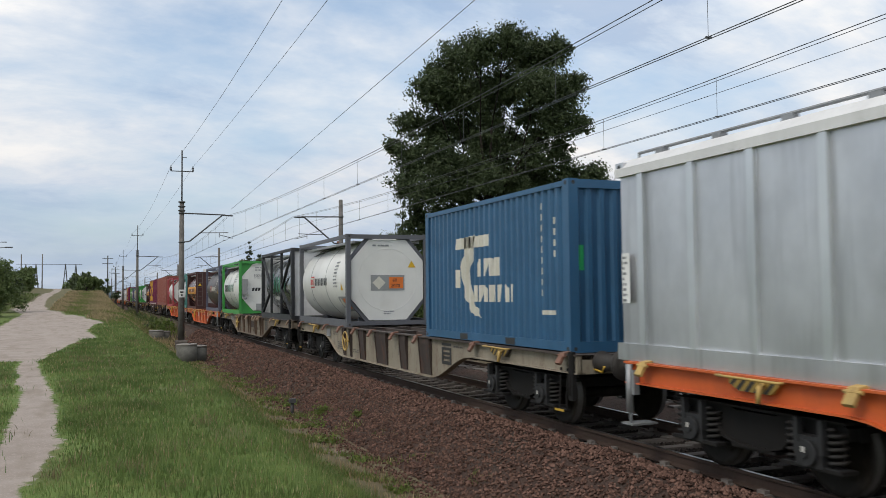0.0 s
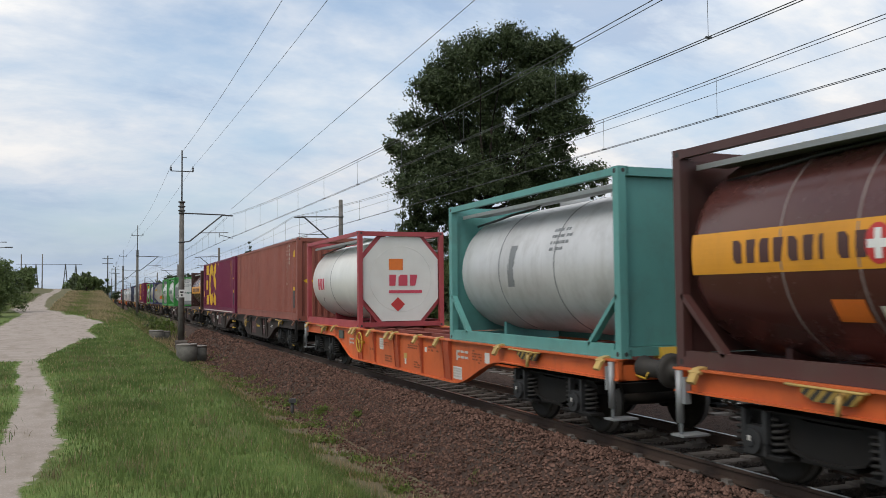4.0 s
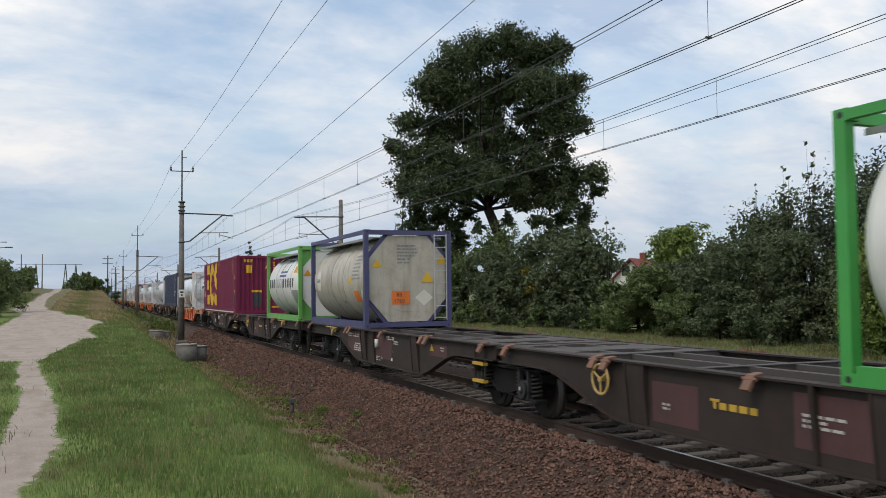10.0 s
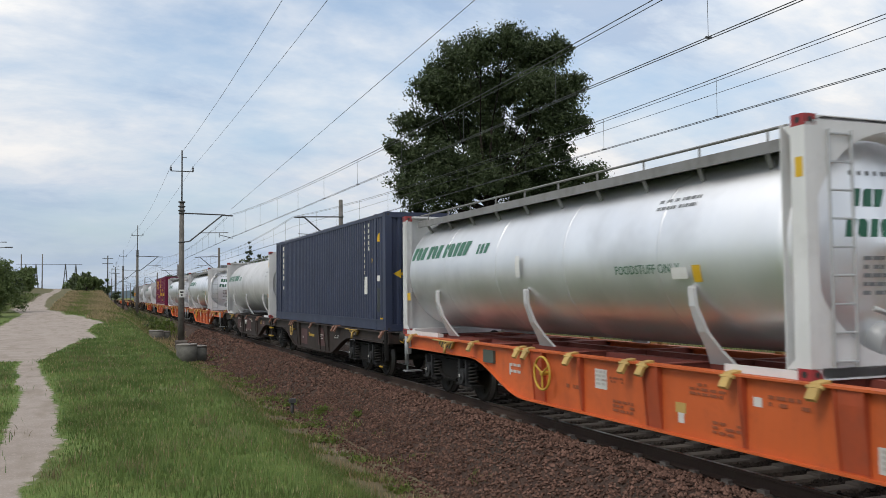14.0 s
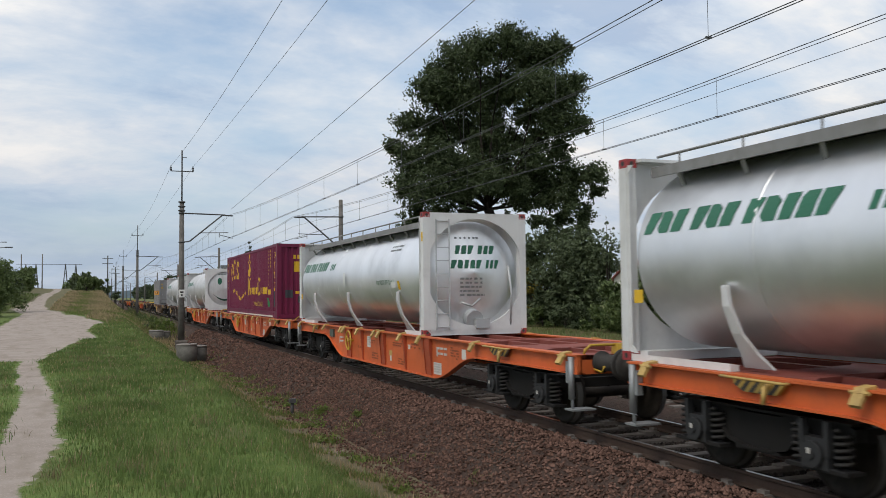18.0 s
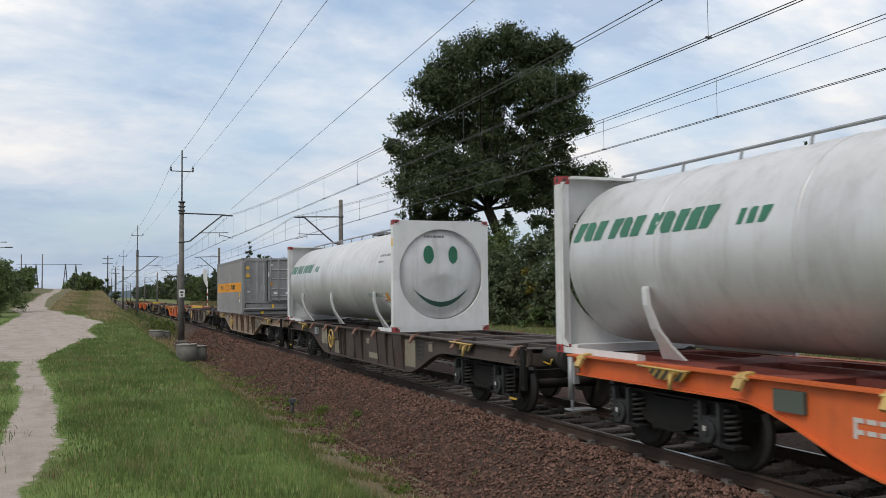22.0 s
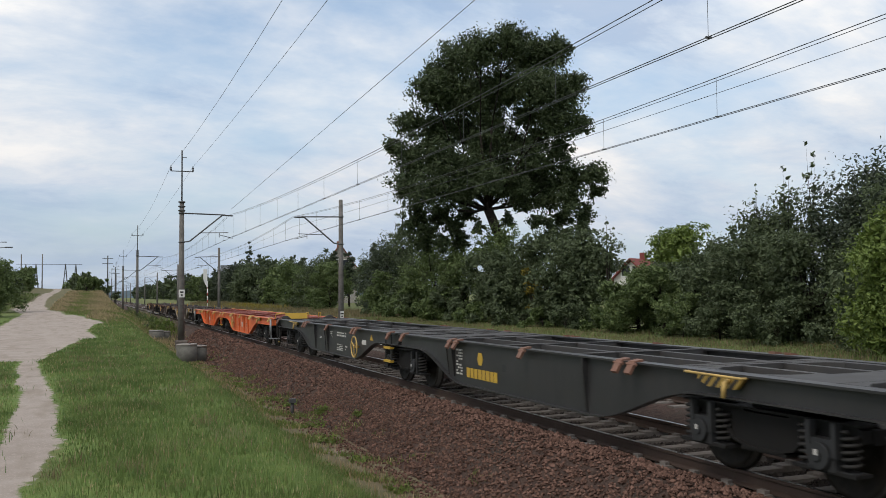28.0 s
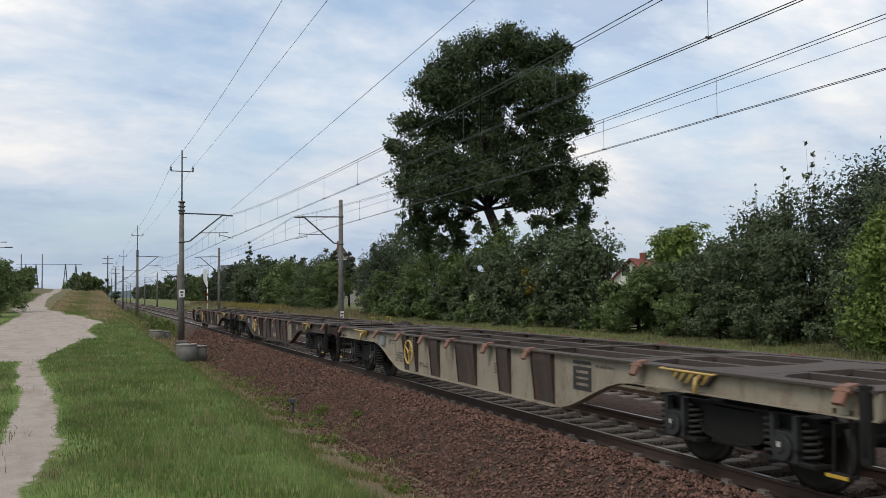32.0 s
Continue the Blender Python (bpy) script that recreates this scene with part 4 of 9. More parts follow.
    tube(bm, [(0.082 * math.cos(k * 0.7), 0.082 * math.sin(k * 0.7), 0.02 + 0.36 * k / 50) for k in range(51)], 0.021, 4)
    out["spring"] = mesh_of("spring", bm, M_SPRING)
    return out


BOGIE = bogie_meshes()
WHEELSETS = []


def bogie(parent, y):
    b = put("bogie", BOGIE["frame"], parent, "grimy two-axle bogie with coil springs", (0, y, 0))
    for k in (-0.9, 0.9):
        w = put("wheelset", BOGIE["wheelset"], b, "", (0, k, 0.46))
        WHEELSETS.append(w)
        for s in (-1, 1):
            a = put("axle_box", BOGIE["box"], b, "", (s * 1.09, k, 0.46))
            if s > 0:
                a.rotation_euler = (0, 0, math.pi)
            for e in (-0.27, 0.27):
                put("spring", BOGIE["spring"], b, "", (s * 1.1, k + e, 0.35))


def sill_bottom(y, y0, y1, ramp, low=0.36, high=0.90, straight=False):
    """Lower edge of a fish-bellied side sill that is deep between y0 and y1."""
    d = max(y0 - y, y - y1, 0)
    return low + (high - low) * (min(1, d / ramp) if straight else sstep(0, ramp, d))


def side_sill(parent, a, b, y0, y1, ramp, mat, ribmat, ribs, label, straight=False, topmat=None):
    ys = sorted({a, b, y0, y1, *[y0 - ramp * k / 8 for k in range(9)], *[y1 + ramp * k / 8 for k in range(9)], (y0 + y1) / 2})
    ys = [y for y in ys if a <= y <= b]
    for s in (-1, 1):
        bm = bmesh.new()
        low = [(y, sill_bottom(y, y0, y1, ramp, straight=straight)) for y in ys]
        slab(bm, low + [(b, 1.14), (a, 1.14)], 0, s * 1.225, s * 1.205)
        for (p, zp), (q, zq) in zip(low, low[1:]):
            slab(bm, [(p, zp - 0.018), (q, zq - 0.018), (q, zq), (p, zp)], 0, s * 1.15, s * 1.30)
        part("side_sill", bm, mat, parent, label)
        bm = bmesh.new()
        box(bm, min(s * 1.12, s * 1.31), max(s * 1.12, s * 1.31), a, b, 1.14, 1.165)
        part("top_flange", bm, topmat or mat, parent)
        for y, w in ribs:
            bm = bmesh.new()
            zb = sill_bottom(y, y0, y1, ramp, straight=straight)
            for e in (-w / 2, w / 2):
                slab(bm, [(s * 1.225, zb + 0.02), (s * 1.25, zb + 0.02), (s * 1.305, 1.0), (s * 1.305, 1.14), (s * 1.225, 1.14)], 1, y + e - 0.012, y + e + 0.012)
            if w > 0.05:
                slab(bm, [(s * 1.226, zb + 0.02), (s * 1.232, zb + 0.02), (s * 1.285, 1.0), (s * 1.285, 1.14), (s * 1.226, 1.14)], 1, y - w / 2, y + w / 2)
            part("rib", bm, ribmat, parent)


def deck(parent, a, b, mat, inner0, inner1, floor=False):
    """Open floor frame: end plates with large openings, crossbeams, two inner longitudinals."""
    z0, z1 = 1.09, 1.15
    for s in (-1, 1):
        bm = bmesh.new()
        box(bm, min(s * 0.30, s * 0.42), max(s * 0.30, s * 0.42), a, b, 0.95, z1)
        part("longitudinal", bm, mat, parent)
    k = max(3, int((inner1 - inner0) / 2.0))
    for i in range(k + 1):
        y = inner0 + (inner1 - inner0) * i / k
        bm = bmesh.new()
        box(bm, -1.2, 1.2, y - 0.06, y + 0.06, 0.98, z1)
        box(bm, -1.2, 1.2, y - 0.07, y + 0.07, z1 - 0.001, z1 + 0.012)
        part("crossbeam", bm, mat, parent)
    for p, q in ((a, inner0), (inner1, b)):
        bm = bmesh.new()
        L = q - p
        box(bm, -1.2, 1.2, p, p + 0.28, z0, z1 + 0.006)
        box(bm, -1.2, 1.2, q - 0.2, q, z0, z1 + 0.006)
        m = p + L * 0.5
        box(bm, -1.2, 1.2, m - 0.38, m + 0.38, z0, z1 + 0.006)
        for s in (-1, 1):
            box(bm, min(s * 1.12, s * 0.98), max(s * 1.12, s * 0.98), p, q, z0, z1 + 0.003)
            for u, v in ((p + 0.28, m - 0.38), (m + 0.38, q - 0.2)):
                if v - u > 0.3:
                    for c1, c2 in ((u, 1), (v, -1)):
                        slab(bm, [(s * 1.0, c1), (s * 0.40, c1), (s * 0.40, c1 + c2 * 0.10), (s * 0.78, c1 + c2 * 0.16), (s * 1.0, c1 + c2 * 0.34)], 2, z0, z1 + 0.004)
        part("end_plate", bm, mat, parent)


BUFFER = None


def buffer_mesh():
    bm = bmesh.new()
    revolve(bm, [(0, 0.16), (-0.02, 0.16), (-0.02, 0.125), (-0.36, 0.12), (-0.37, 0.095), (-0.56, 0.09), (-0.57, 0.16), (-0.585, 0.225), (-0.60, 0.225), (-0.615, 0.19), (-0.62, 0.0)], (0, 0, 0), 1, 20)
    return mesh_of("buffer", bm, M_BUFFER)


def wagon_end(parent, y, d, mat, yellow):
    """Headstock, buffers, hook, steps and handrail at the end y; d points outwards."""
    bm = bmesh.new()
    box(bm, -1.28, 1.28, min(y, y - d * 0.16), max(y, y - d * 0.16), 0.88, 1.15)
    part("headstock", bm, mat, parent)
    for s in (-1, 1):
        o = put("buffer", BUFFER, parent, "greasy steel buffer", (s * 0.875, y, 1.05))
        if d > 0:
            o.rotation_euler = (0, 0, math.pi)
        if yellow:
            bm = bmesh.new()
            box(bm, min(s * 1.36, s * 0.98), max(s * 1.36, s * 0.98), y - d * 0.12 - 0.12, y - d * 0.12 + 0.12, 0.36, 0.385)
            rod(bm, (s * 1.3, y - d * 0.12, 0.38), (s * 1.3, y - d * 0.12, 0.6), 0.022, 8)
            part("footstep", bm, M_GALV, parent, "grey steel step plate")
            bm = bmesh.new()
            rod(bm, (s * 1.31, y - d * 0.12, 0.52), (s * 1.31, y - d * 0.12, 1.13), 0.046, 12)
            box(bm, s * 1.29 - 0.04, s * 1.29 + 0.04, y - d * 0.22 - 0.03, y - d * 0.22 + 0.03, 0.75, 1.06)
            part("end_handrail", bm, M_GALV, parent)
        else:
            bm = bmesh.new()
            box(bm, s * 1.27 - 0.06, s * 1.27 + 0.06, y - d * 0.45 - 0.13, y - d * 0.45 + 0.13, 0.32, 0.35)
            for e in (-0.1, 0.1):
                rod(bm, (s * 1.27, y - d * 0.45 + e, 0.34), (s * 1.24, y - d * 0.45 + e, 0.95), 0.014, 5)
            step = part("footstep", bm, M_BOGIE, parent)
            bm = bmesh.new()
            box(bm, s * 1.335 - 0.004, s * 1.335 + 0.004, y - d * 0.45 - 0.13, y - d * 0.45 + 0.13, 0.318, 0.352)
            part("step_edge", bm, M_YELLOW_P, step, "yellow painted step edge")
            bm = bmesh.new()
            tube(bm, [(s * 1.3, y - d * 0.12, 0.55), (s * 1.34, y - d * 0.12, 0.6), (s * 1.34, y - d * 0.12, 1.16), (s * 1.3, y - d * 0.12, 1.2)], 0.022, 6)
            box(bm, s * 1.3 - 0.03, s * 1.3 + 0.03, y - d * 0.18, y - d * 0.06, 0.5, 1.2)
            part("end_handrail", bm, M_BOGIE, parent)
        bm = bmesh.new()
        tube(bm, [(s * 1.0, y, 0.95), (s * 1.0, y + d * 0.22, 0.92), (s * 1.0, y + d * 0.26, 1.0), (s * 0.6, y + d * 0.26, 1.02), (s * 0.55, y, 0.98)], 0.016, 5)
        part("shunter_grip", bm, M_YELLOW_P, parent)
    bm = bmesh.new()
    beam(bm, (0, y, 0.98), (0, y + d * 0.35, 0.96), 0.1, 0.14)
    ring(bm, (0, y + d * 0.42, 0.9), 0, 0.09, 0.03, 12, 6)
    tube(bm, [(0.06, y + d * 0.4, 0.9), (0.08, y + d * 0.5, 0.66), (0, y + d * 0.55, 0.6)], 0.025, 6)
    part("coupling_hook", bm, M_BUFFER, parent)
    bm = bmesh.new()
    tube(bm, [(0.3, y, 0.9), (0.32, y + d * 0.2, 0.62), (0.3, y + d * 0.42, 0.5), (0.26, y + d * 0.6, 0.56)], 0.022, 6)
    part("brake_hose", bm, M_BLACK, parent)


def lock_pair(parent, y, mat, w=0.13):
    """Folding container pins along the edge, hanging down over the side."""
    for s in (-1, 1):
        bm = bmesh.new()
        slab(bm, [(s * 1.2, 1.15), (s * 1.2, 1.2), (s * 1.33, 1.18), (s * 1.42, 1.03), (s * 1.39, 1.0), (s * 1.31, 1.13)], 1, y - w / 2, y + w / 2)
        rod(bm, (s * 1.34, y - w * 0.8, 1.135), (s * 1.34, y + w * 0.8, 1.135), 0.022, 6)
        part("container_lock", bm, mat, parent)


def bars(bm, y0, z0, w, h, rows, seed, x=-1.235, fill=0.75):
    """Unreadable stencilled lines as rows of short bars on the side x."""
    rng = random.Random(seed)
    for r in range(rows):
        z = z0 - r * h / rows
        t = h / rows * 0.55
        y = y0
        while y > y0 - w:
            k = rng.uniform(0.04, 0.14)
            if rng.random() < fill:
                box(bm, x - 0.003, x, max(y - k, y0 - w), y, z - t, z)
            y -= k + 0.03


def handwheel(parent, y, z, mat, R=0.25):
    for s in (-1, 1):
        bm = bmesh.new()
        ring(bm, (s * 1.36, y, z), 0, R, 0.02, 24, 6)
        for i in range(3):
            a = 0.5 + i * 2.094
            rod(bm, (s * 1.36, y, z), (s * 1.36, y + R * math.cos(a), z + R * math.sin(a)), 0.016, 5)
        rod(bm, (s * 1.22, y, z), (s * 1.385, y, z), 0.035, 8)
        part("handwheel", bm, mat, parent, "spoked brake handwheel")


def underframe(parent, y0, y1):
    """Brake gear seen below and between the sills."""
    bm = bmesh.new()
    rod(bm, (0.55, y0, 0.7), (0.55, y0 + 1.3, 0.7), 0.2, 12)
    part("air_tank", bm, M_BOGIE, parent)
    bm = bmesh.new()
    rod(bm, (-0.2, y0 - 2.5, 0.78), (-0.2, y1 + 2.5, 0.78), 0.03, 6)
    rod(bm, (0.2, y0 - 2.0, 0.6), (0.2, y1 + 2.0, 0.6), 0.025, 6)
    part("brake_rod", bm, M_BOGIE, parent)


def emblem(bm, y, z, w, h, x, rows):
    """A plain mark made of joined blocks, w long towards -y."""
    for u0, u1, v0, v1 in rows:
        box(bm, x - 0.003, x, y - u1 * w, y - u0 * w, z + v0 * h, z + v1 * h)


def brake_bracket(parent, y):
    """Striped change-over lever plate with its dull yellow handle."""
    for s in (-1, 1):
        bm = bmesh.new()
        slab(bm, [(y - 0.42, 1.10), (y - 0.30, 0.99), (y + 0.18, 0.99), (y + 0.34, 1.06), (y + 0.34, 1.12), (y - 0.42, 1.12)], 0, s * 1.24, s * 1.29)
        b = part("brake_bracket", bm, M_HAZARD, parent, "yellow and black striped bracket")
        bm = bmesh.new()
        tube(bm, [(s * 1.28, y - 0.2, 1.10), (s * 1.37, y - 0.22, 1.06), (s * 1.39, y - 0.22, 0.9)], 0.03, 6)
        tube(bm, [(s * 1.30, y - 0.5, 1.13), (s * 1.38, y - 0.5, 1.13), (s * 1.38, y + 0.45, 1.14), (s * 1.30, y + 0.45, 1.14)], 0.016, 5)
        part("lever", bm, M_LOCK, b)


def panel(t, name, y0, y1, z0, z1, mat, label="", x=1.2295):
    """A flat painted or screwed-on panel on both sides; y0 is nearer the leading end."""
    for s in (-1, 1):
        bm = bmesh.new()
        box(bm, min(s * (x - 0.005), s * x), max(s * (x - 0.005), s * x), min(y0, y1), max(y0, y1), z0, z1)
        part(name, bm, mat, t, label)


def stencil(t, mat, blocks, seed=1, x=-1.2325):
    """Unreadable stencilled tables: (y of the left edge, top, length, height, rows, fill)."""
    bm = bmesh.new()
    for k, (y, z, w, h, rows, fill) in enumerate(blocks):
        bars(bm, y, z, w, h, rows, seed + k, x, fill)
    part("stencilling", bm, mat, t)["kind"] = "stuff"


def wagon60(style):
    """Four-axle 60-foot container wagon, 19.74 m over buffers."""
    names = {"orange": ("orange four-axle container flat wagon with deep ribbed side sills", M_ORANGE_W, M_ORANGE_SHADE, M_ORANGE_D, M_LOCK),
             "beige": ("chalky beige rust-streaked four-axle container flat wagon", M_BEIGE_W, M_RUSTRIB, M_RUSTDECK, M_LOCKRED),
             "cream": ("cream and tan four-axle container flat wagon with rusty ribs", M_CREAM_W, M_TANRIB, M_RUSTDECK, M_LOCKRED),
             "tan": ("brown-streaked tan four-axle container flat wagon with narrow rusty ribs", M_TAN_W, M_TANRIB, M_RUSTDECK, M_LOCKTAN),
             "dark": ("dirty brown and beige four-axle container flat wagon", M_DARKBEIGE, M_RUSTRIB, M_RUSTDECK, M_LOCKRED)}
    label, mat, ribmat, deckmat, lock = names[style]
    t = thing("container_wagon", label, "freight wagon", "wagons of the train")
    H = 9.25
    orange = style == "orange"
    if orange:
        side_sill(t, -H, H, -3.5, 3.5, 2.15, mat, ribmat, [(3.03, 0.36), (1.73, 0.04), (0.0, 0.3), (-1.64, 0.04), (-3.1, 0.33)], "")
    elif style == "cream":
        side_sill(t, -H, H, -2.83, 3.92, 2.0, mat, ribmat, [(3.78, 0.1), (2.15, 0.2), (0.69, 0.14), (0.24, 0.1), (-1.17, 0.34), (-2.38, 0.14), (-2.84, 0.1)], "", True, M_RUSTDECK)
    elif style == "tan":
        side_sill(t, -H, H, -3.44, 3.3, 2.1, mat, ribmat, [(3.25, 0.08), (2.79, 0.08), (1.6, 0.24), (0.23, 0.12), (-0.27, 0.1), (-1.52, 0.1), (-1.76, 0.08), (-2.87, 0.12), (-3.38, 0.1)], "", True, M_RUSTDECK)
    elif style == "dark":
        side_sill(t, -H, H, -3.4, 3.8, 2.3, mat, ribmat, [(3.68, 0.18), (2.43, 0.14), (1.98, 0.12), (0.57, 0.66), (-1.48, 0.66), (-2.7, 0.66)], "", False, M_RUSTDECK)
    else:
        side_sill(t, -H, H, -3.3, 3.7, 2.1, mat, ribmat, [(3.52, 0.2), (2.86, 0.1), (1.75, 0.44), (0.1, 0.84), (-1.53, 0.42), (-2.93, 0.62)], "", False, M_RUSTDECK)
    deck(t, -H, H, deckmat, -4.9, 4.9)
    wagon_end(t, -H, -1, mat, orange)
    wagon_end(t, H, 1, mat, orange)
    for y in (-7.1, 7.1):
        bogie(t, y)
        bm = bmesh.new()
        box(bm, -1.15, 1.15, y - 0.25, y + 0.25, 0.9, 1.09)
        part("bolster", bm, deckmat, t)
    for y in (-8.9, -5.6, -2.75, -1.5, 0.1, 0.5, 1.95, 3.3, 3.6, 5.5, 8.8) if orange else (-8.9, -5.6, -2.92, -2.62, -2.08, -1.42, 0.1, 0.35, 2.3, 2.7, 3.25, 5.5, 8.8) if style == "tan" else (-8.9, -6.3, -3.9, -1.08, 0.6, 2.43, 3.75, 5.5, 8.8) if style == "dark" else (-8.9, -5.6, -2.55, -0.95, 0.79, 2.3, 3.8, 5.5, 8.8):
        lock_pair(t, y, lock)
    handwheel(t, 2.72 if orange else 3.22 if style == "cream" else 3.05, 0.83 if orange else 0.8, M_YELLOW_P if orange else M_LOCK)
    underframe(t, -1.5, 1.5)
    for y in (-6.6, 6.9):
        brake_bracket(t, y)
    for s in (-1, 1):
        bm = bmesh.new()
        box(bm, min(s * 1.226, s * 1.275), max(s * 1.226, s * 1.275), *((4.68, 5.1) if orange else (5.1, 5.46)), 0.84, 1.06)
        part("document_box", bm, M_GALV if not orange else M_DKBOX, t)
    if orange:
        for y0, y1, z0, z1 in ((-3.78, -3.36, 0.42, 0.66), (-5.05, -4.85, 0.81, 1.0), (-0.58, -0.47, 0.50, 0.62), (1.1, 1.4, 0.73, 1.0)):
            panel(t, "data_panel", y0, y1, z0, z1, M_PLATE, "white data panel")
        stencil(t, M_GREYTEXT, [(-3.40, 0.64, 0.34, 0.2, 4, 0.95), (1.37, 0.98, 0.24, 0.22, 4, 0.95)], 3, -1.235)
        stencil(t, M_DULLTEXT, [(-4.3, 1.02, 0.42, 0.26, 5, 0.8), (-0.7, 1.0, 0.7, 0.16, 3, 0.7), (0.95, 0.62, 0.5, 0.18, 3, 0.85), (1.2, 0.92, 0.5, 0.1, 2, 0.6), (2.2, 0.72, 0.4, 0.1, 1, 0.8), (-1.1, 0.6, 0.5, 0.16, 3, 0.7), (-2.0, 0.98, 0.6, 0.14, 2, 0.7)], 5)
        panel(t, "yellow_mark", -0.62, -0.42, 0.62, 0.74, M_LOCK)
        panel(t, "bracket_plate", -1.9, -1.77, 0.84, 0.94, M_PLATE)
        for y in (-3.53, 4.12):
            bm = bmesh.new()
            emblem(bm, y, 0.83 if y < 0 else 0.74, 0.58 if y < 0 else 0.42, 0.15, -1.2295, [(0, 0.28, 0, 0.3), (0, 0.28, 0.7, 1), (0, 0.1, -0.3, 1), (0.36, 0.62, 0.0, 0.3), (0.36, 0.62, 0.7, 1), (0.70, 0.97, 0, 0.3), (0.70, 0.97, 0.7, 1)])
            part("owner_mark", bm, M_GREYTEXT, t)["kind"] = "stuff"
        bm = bmesh.new()
        slab(bm, [(-9.36, 1.14), (-9.1, 1.14), (-9.14, 1.31), (-9.28, 1.31)], 0, -0.62, 0.15)
        tube(bm, [(-0.62, -9.2, 1.29), (-1.0, -9.16, 1.29), (-1.08, -9.14, 1.22), (-1.1, -9.12, 1.14)], 0.022, 6)
        part("end_box", bm, M_YELLOW_P, t, "yellow painted end box")
    else:
        if style == "tan":
            panel(t, "data_panel", 0.66, 0.5, 0.64, 0.84, M_PALEPATCH, "faded data panel")
            panel(t, "data_panel", -2.18, -2.54, 0.5, 0.6, M_PALEPATCH, "faded data panel")
            panel(t, "data_panel", 3.95, 3.55, 0.56, 0.64, M_PALEPATCH, "faded data panel")
            panel(t, "socket", -1.1, -1.4, 0.5, 0.63, M_TANRIB, "", 1.28)
            panel(t, "dark_panel", -0.36, -0.98, 0.66, 0.94, M_RUSTRIB, "grimy dark panel")
            panel(t, "hole_cover", -2.06, -2.18, 0.6, 0.71, M_RUSTRIB, "", 1.24)
            # flat black strips: shade inside the step recesses put into colour
            for k in range(3):
                panel(t, "step_recess", 0.9, 1.35, 0.42 + 0.21 * k, 0.434 + 0.21 * k, M_BLACK)
        elif style == "dark":
            for y0, y1, z0, z1 in ((4.7, 3.88, 0.6, 1.05), (3.13, 2.56, 0.40, 0.75), (-0.09, -0.32, 0.81, 0.95), (-0.29, -1.1, 0.47, 0.61), (-3.1, -3.78, 0.46, 1.05), (-4.6, -4.82, 0.86, 1.06)):
                panel(t, "pale_patch", y0, y1, z0, z1, M_PALEPATCH, "pale beige painted patch")
            panel(t, "tank_box", 1.47, 0.98, 0.64, 0.88, M_DARKBEIGE, "", 1.262)
            panel(t, "tank_box", 1.47, 0.98, 0.40, 0.62, M_DARKBEIGE, "", 1.262)
        else:
            panel(t, "data_panel", -2.75, -2.55, 0.72, 0.92, M_PLATE, "white data panel")
        stencil(t, M_DARKTEXT, [(4.9, 1.0, 0.6, 0.12, 2, 0.8), (4.3, 0.74, 0.52, 0.24, 4, 0.85), (2.7, 0.6, 0.5, 0.1, 2, 0.8), (-1.1, 0.85, 0.5, 0.2, 4, 0.7), (-4.45, 1.05, 0.45, 0.06, 1, 1.0)], 8)
        bm = bmesh.new()
        emblem(bm, -3.82, 0.66, 0.5, 0.42, -1.2295, [(0, 1, 0, 0.16), (0, 0.16, 0.16, 0.68), (0.84, 1, 0.16, 0.68), (0.16, 0.84, 0.26, 0.38), (0.16, 0.84, 0.46, 0.58), (0, 1, 0.68, 0.80), (0, 1, 0.88, 1)])
        part("owner_mark", bm, M_BLACK, t)["kind"] = "stuff"
        if style == "cream":
            panel(t, "socket", -0.6, -0.9, 0.5, 0.62, M_CREAM_W, "", 1.285)
            for z in (0.46, 0.70, 0.82, 0.94):
                panel(t, "rung", -0.6, -0.9, z, z + 0.02, M_TANRIB, "", 1.262)
            for z in (0.61, 0.86):
                bm = bmesh.new()
                rod(bm, (-1.22, -1.64, z), (-1.245, -1.64, z), 0.075, 14)
                part("hole_cover", bm, M_RUSTRIB, t)
            panel(t, "pale_patch", -1.78, -2.26, 0.42, 0.74, M_PALEPATCH, "pale beige painted patch")
            panel(t, "dark_panel", -2.99, -3.58, 0.64, 0.98, M_DARKTEXT, "dark stencilled data panel")
            panel(t, "data_panel", -3.94, -4.1, 0.7, 0.84, M_PLATE, "white data panel")
            # step recesses as black strips, their inner shade painted on
            for k in range(4):
                panel(t, "step_recess", 1.13, 1.63, 0.42 + 0.165 * k, 0.434 + 0.165 * k, M_BLACK)
    for s in (-1, 1):
        e = -9.15
        bm = bmesh.new()
        tube(bm, [(s * 0.25 + 0.45, e, 1.15), (s * 0.25 + 0.45, e, 1.36), (s * 0.25 + 0.45, e + 0.35, 1.36), (s * 0.25 + 0.45, e + 0.35, 1.15)], 0.018, 5)
        part("grab_rail", bm, M_YELLOW_P, t)
    return t


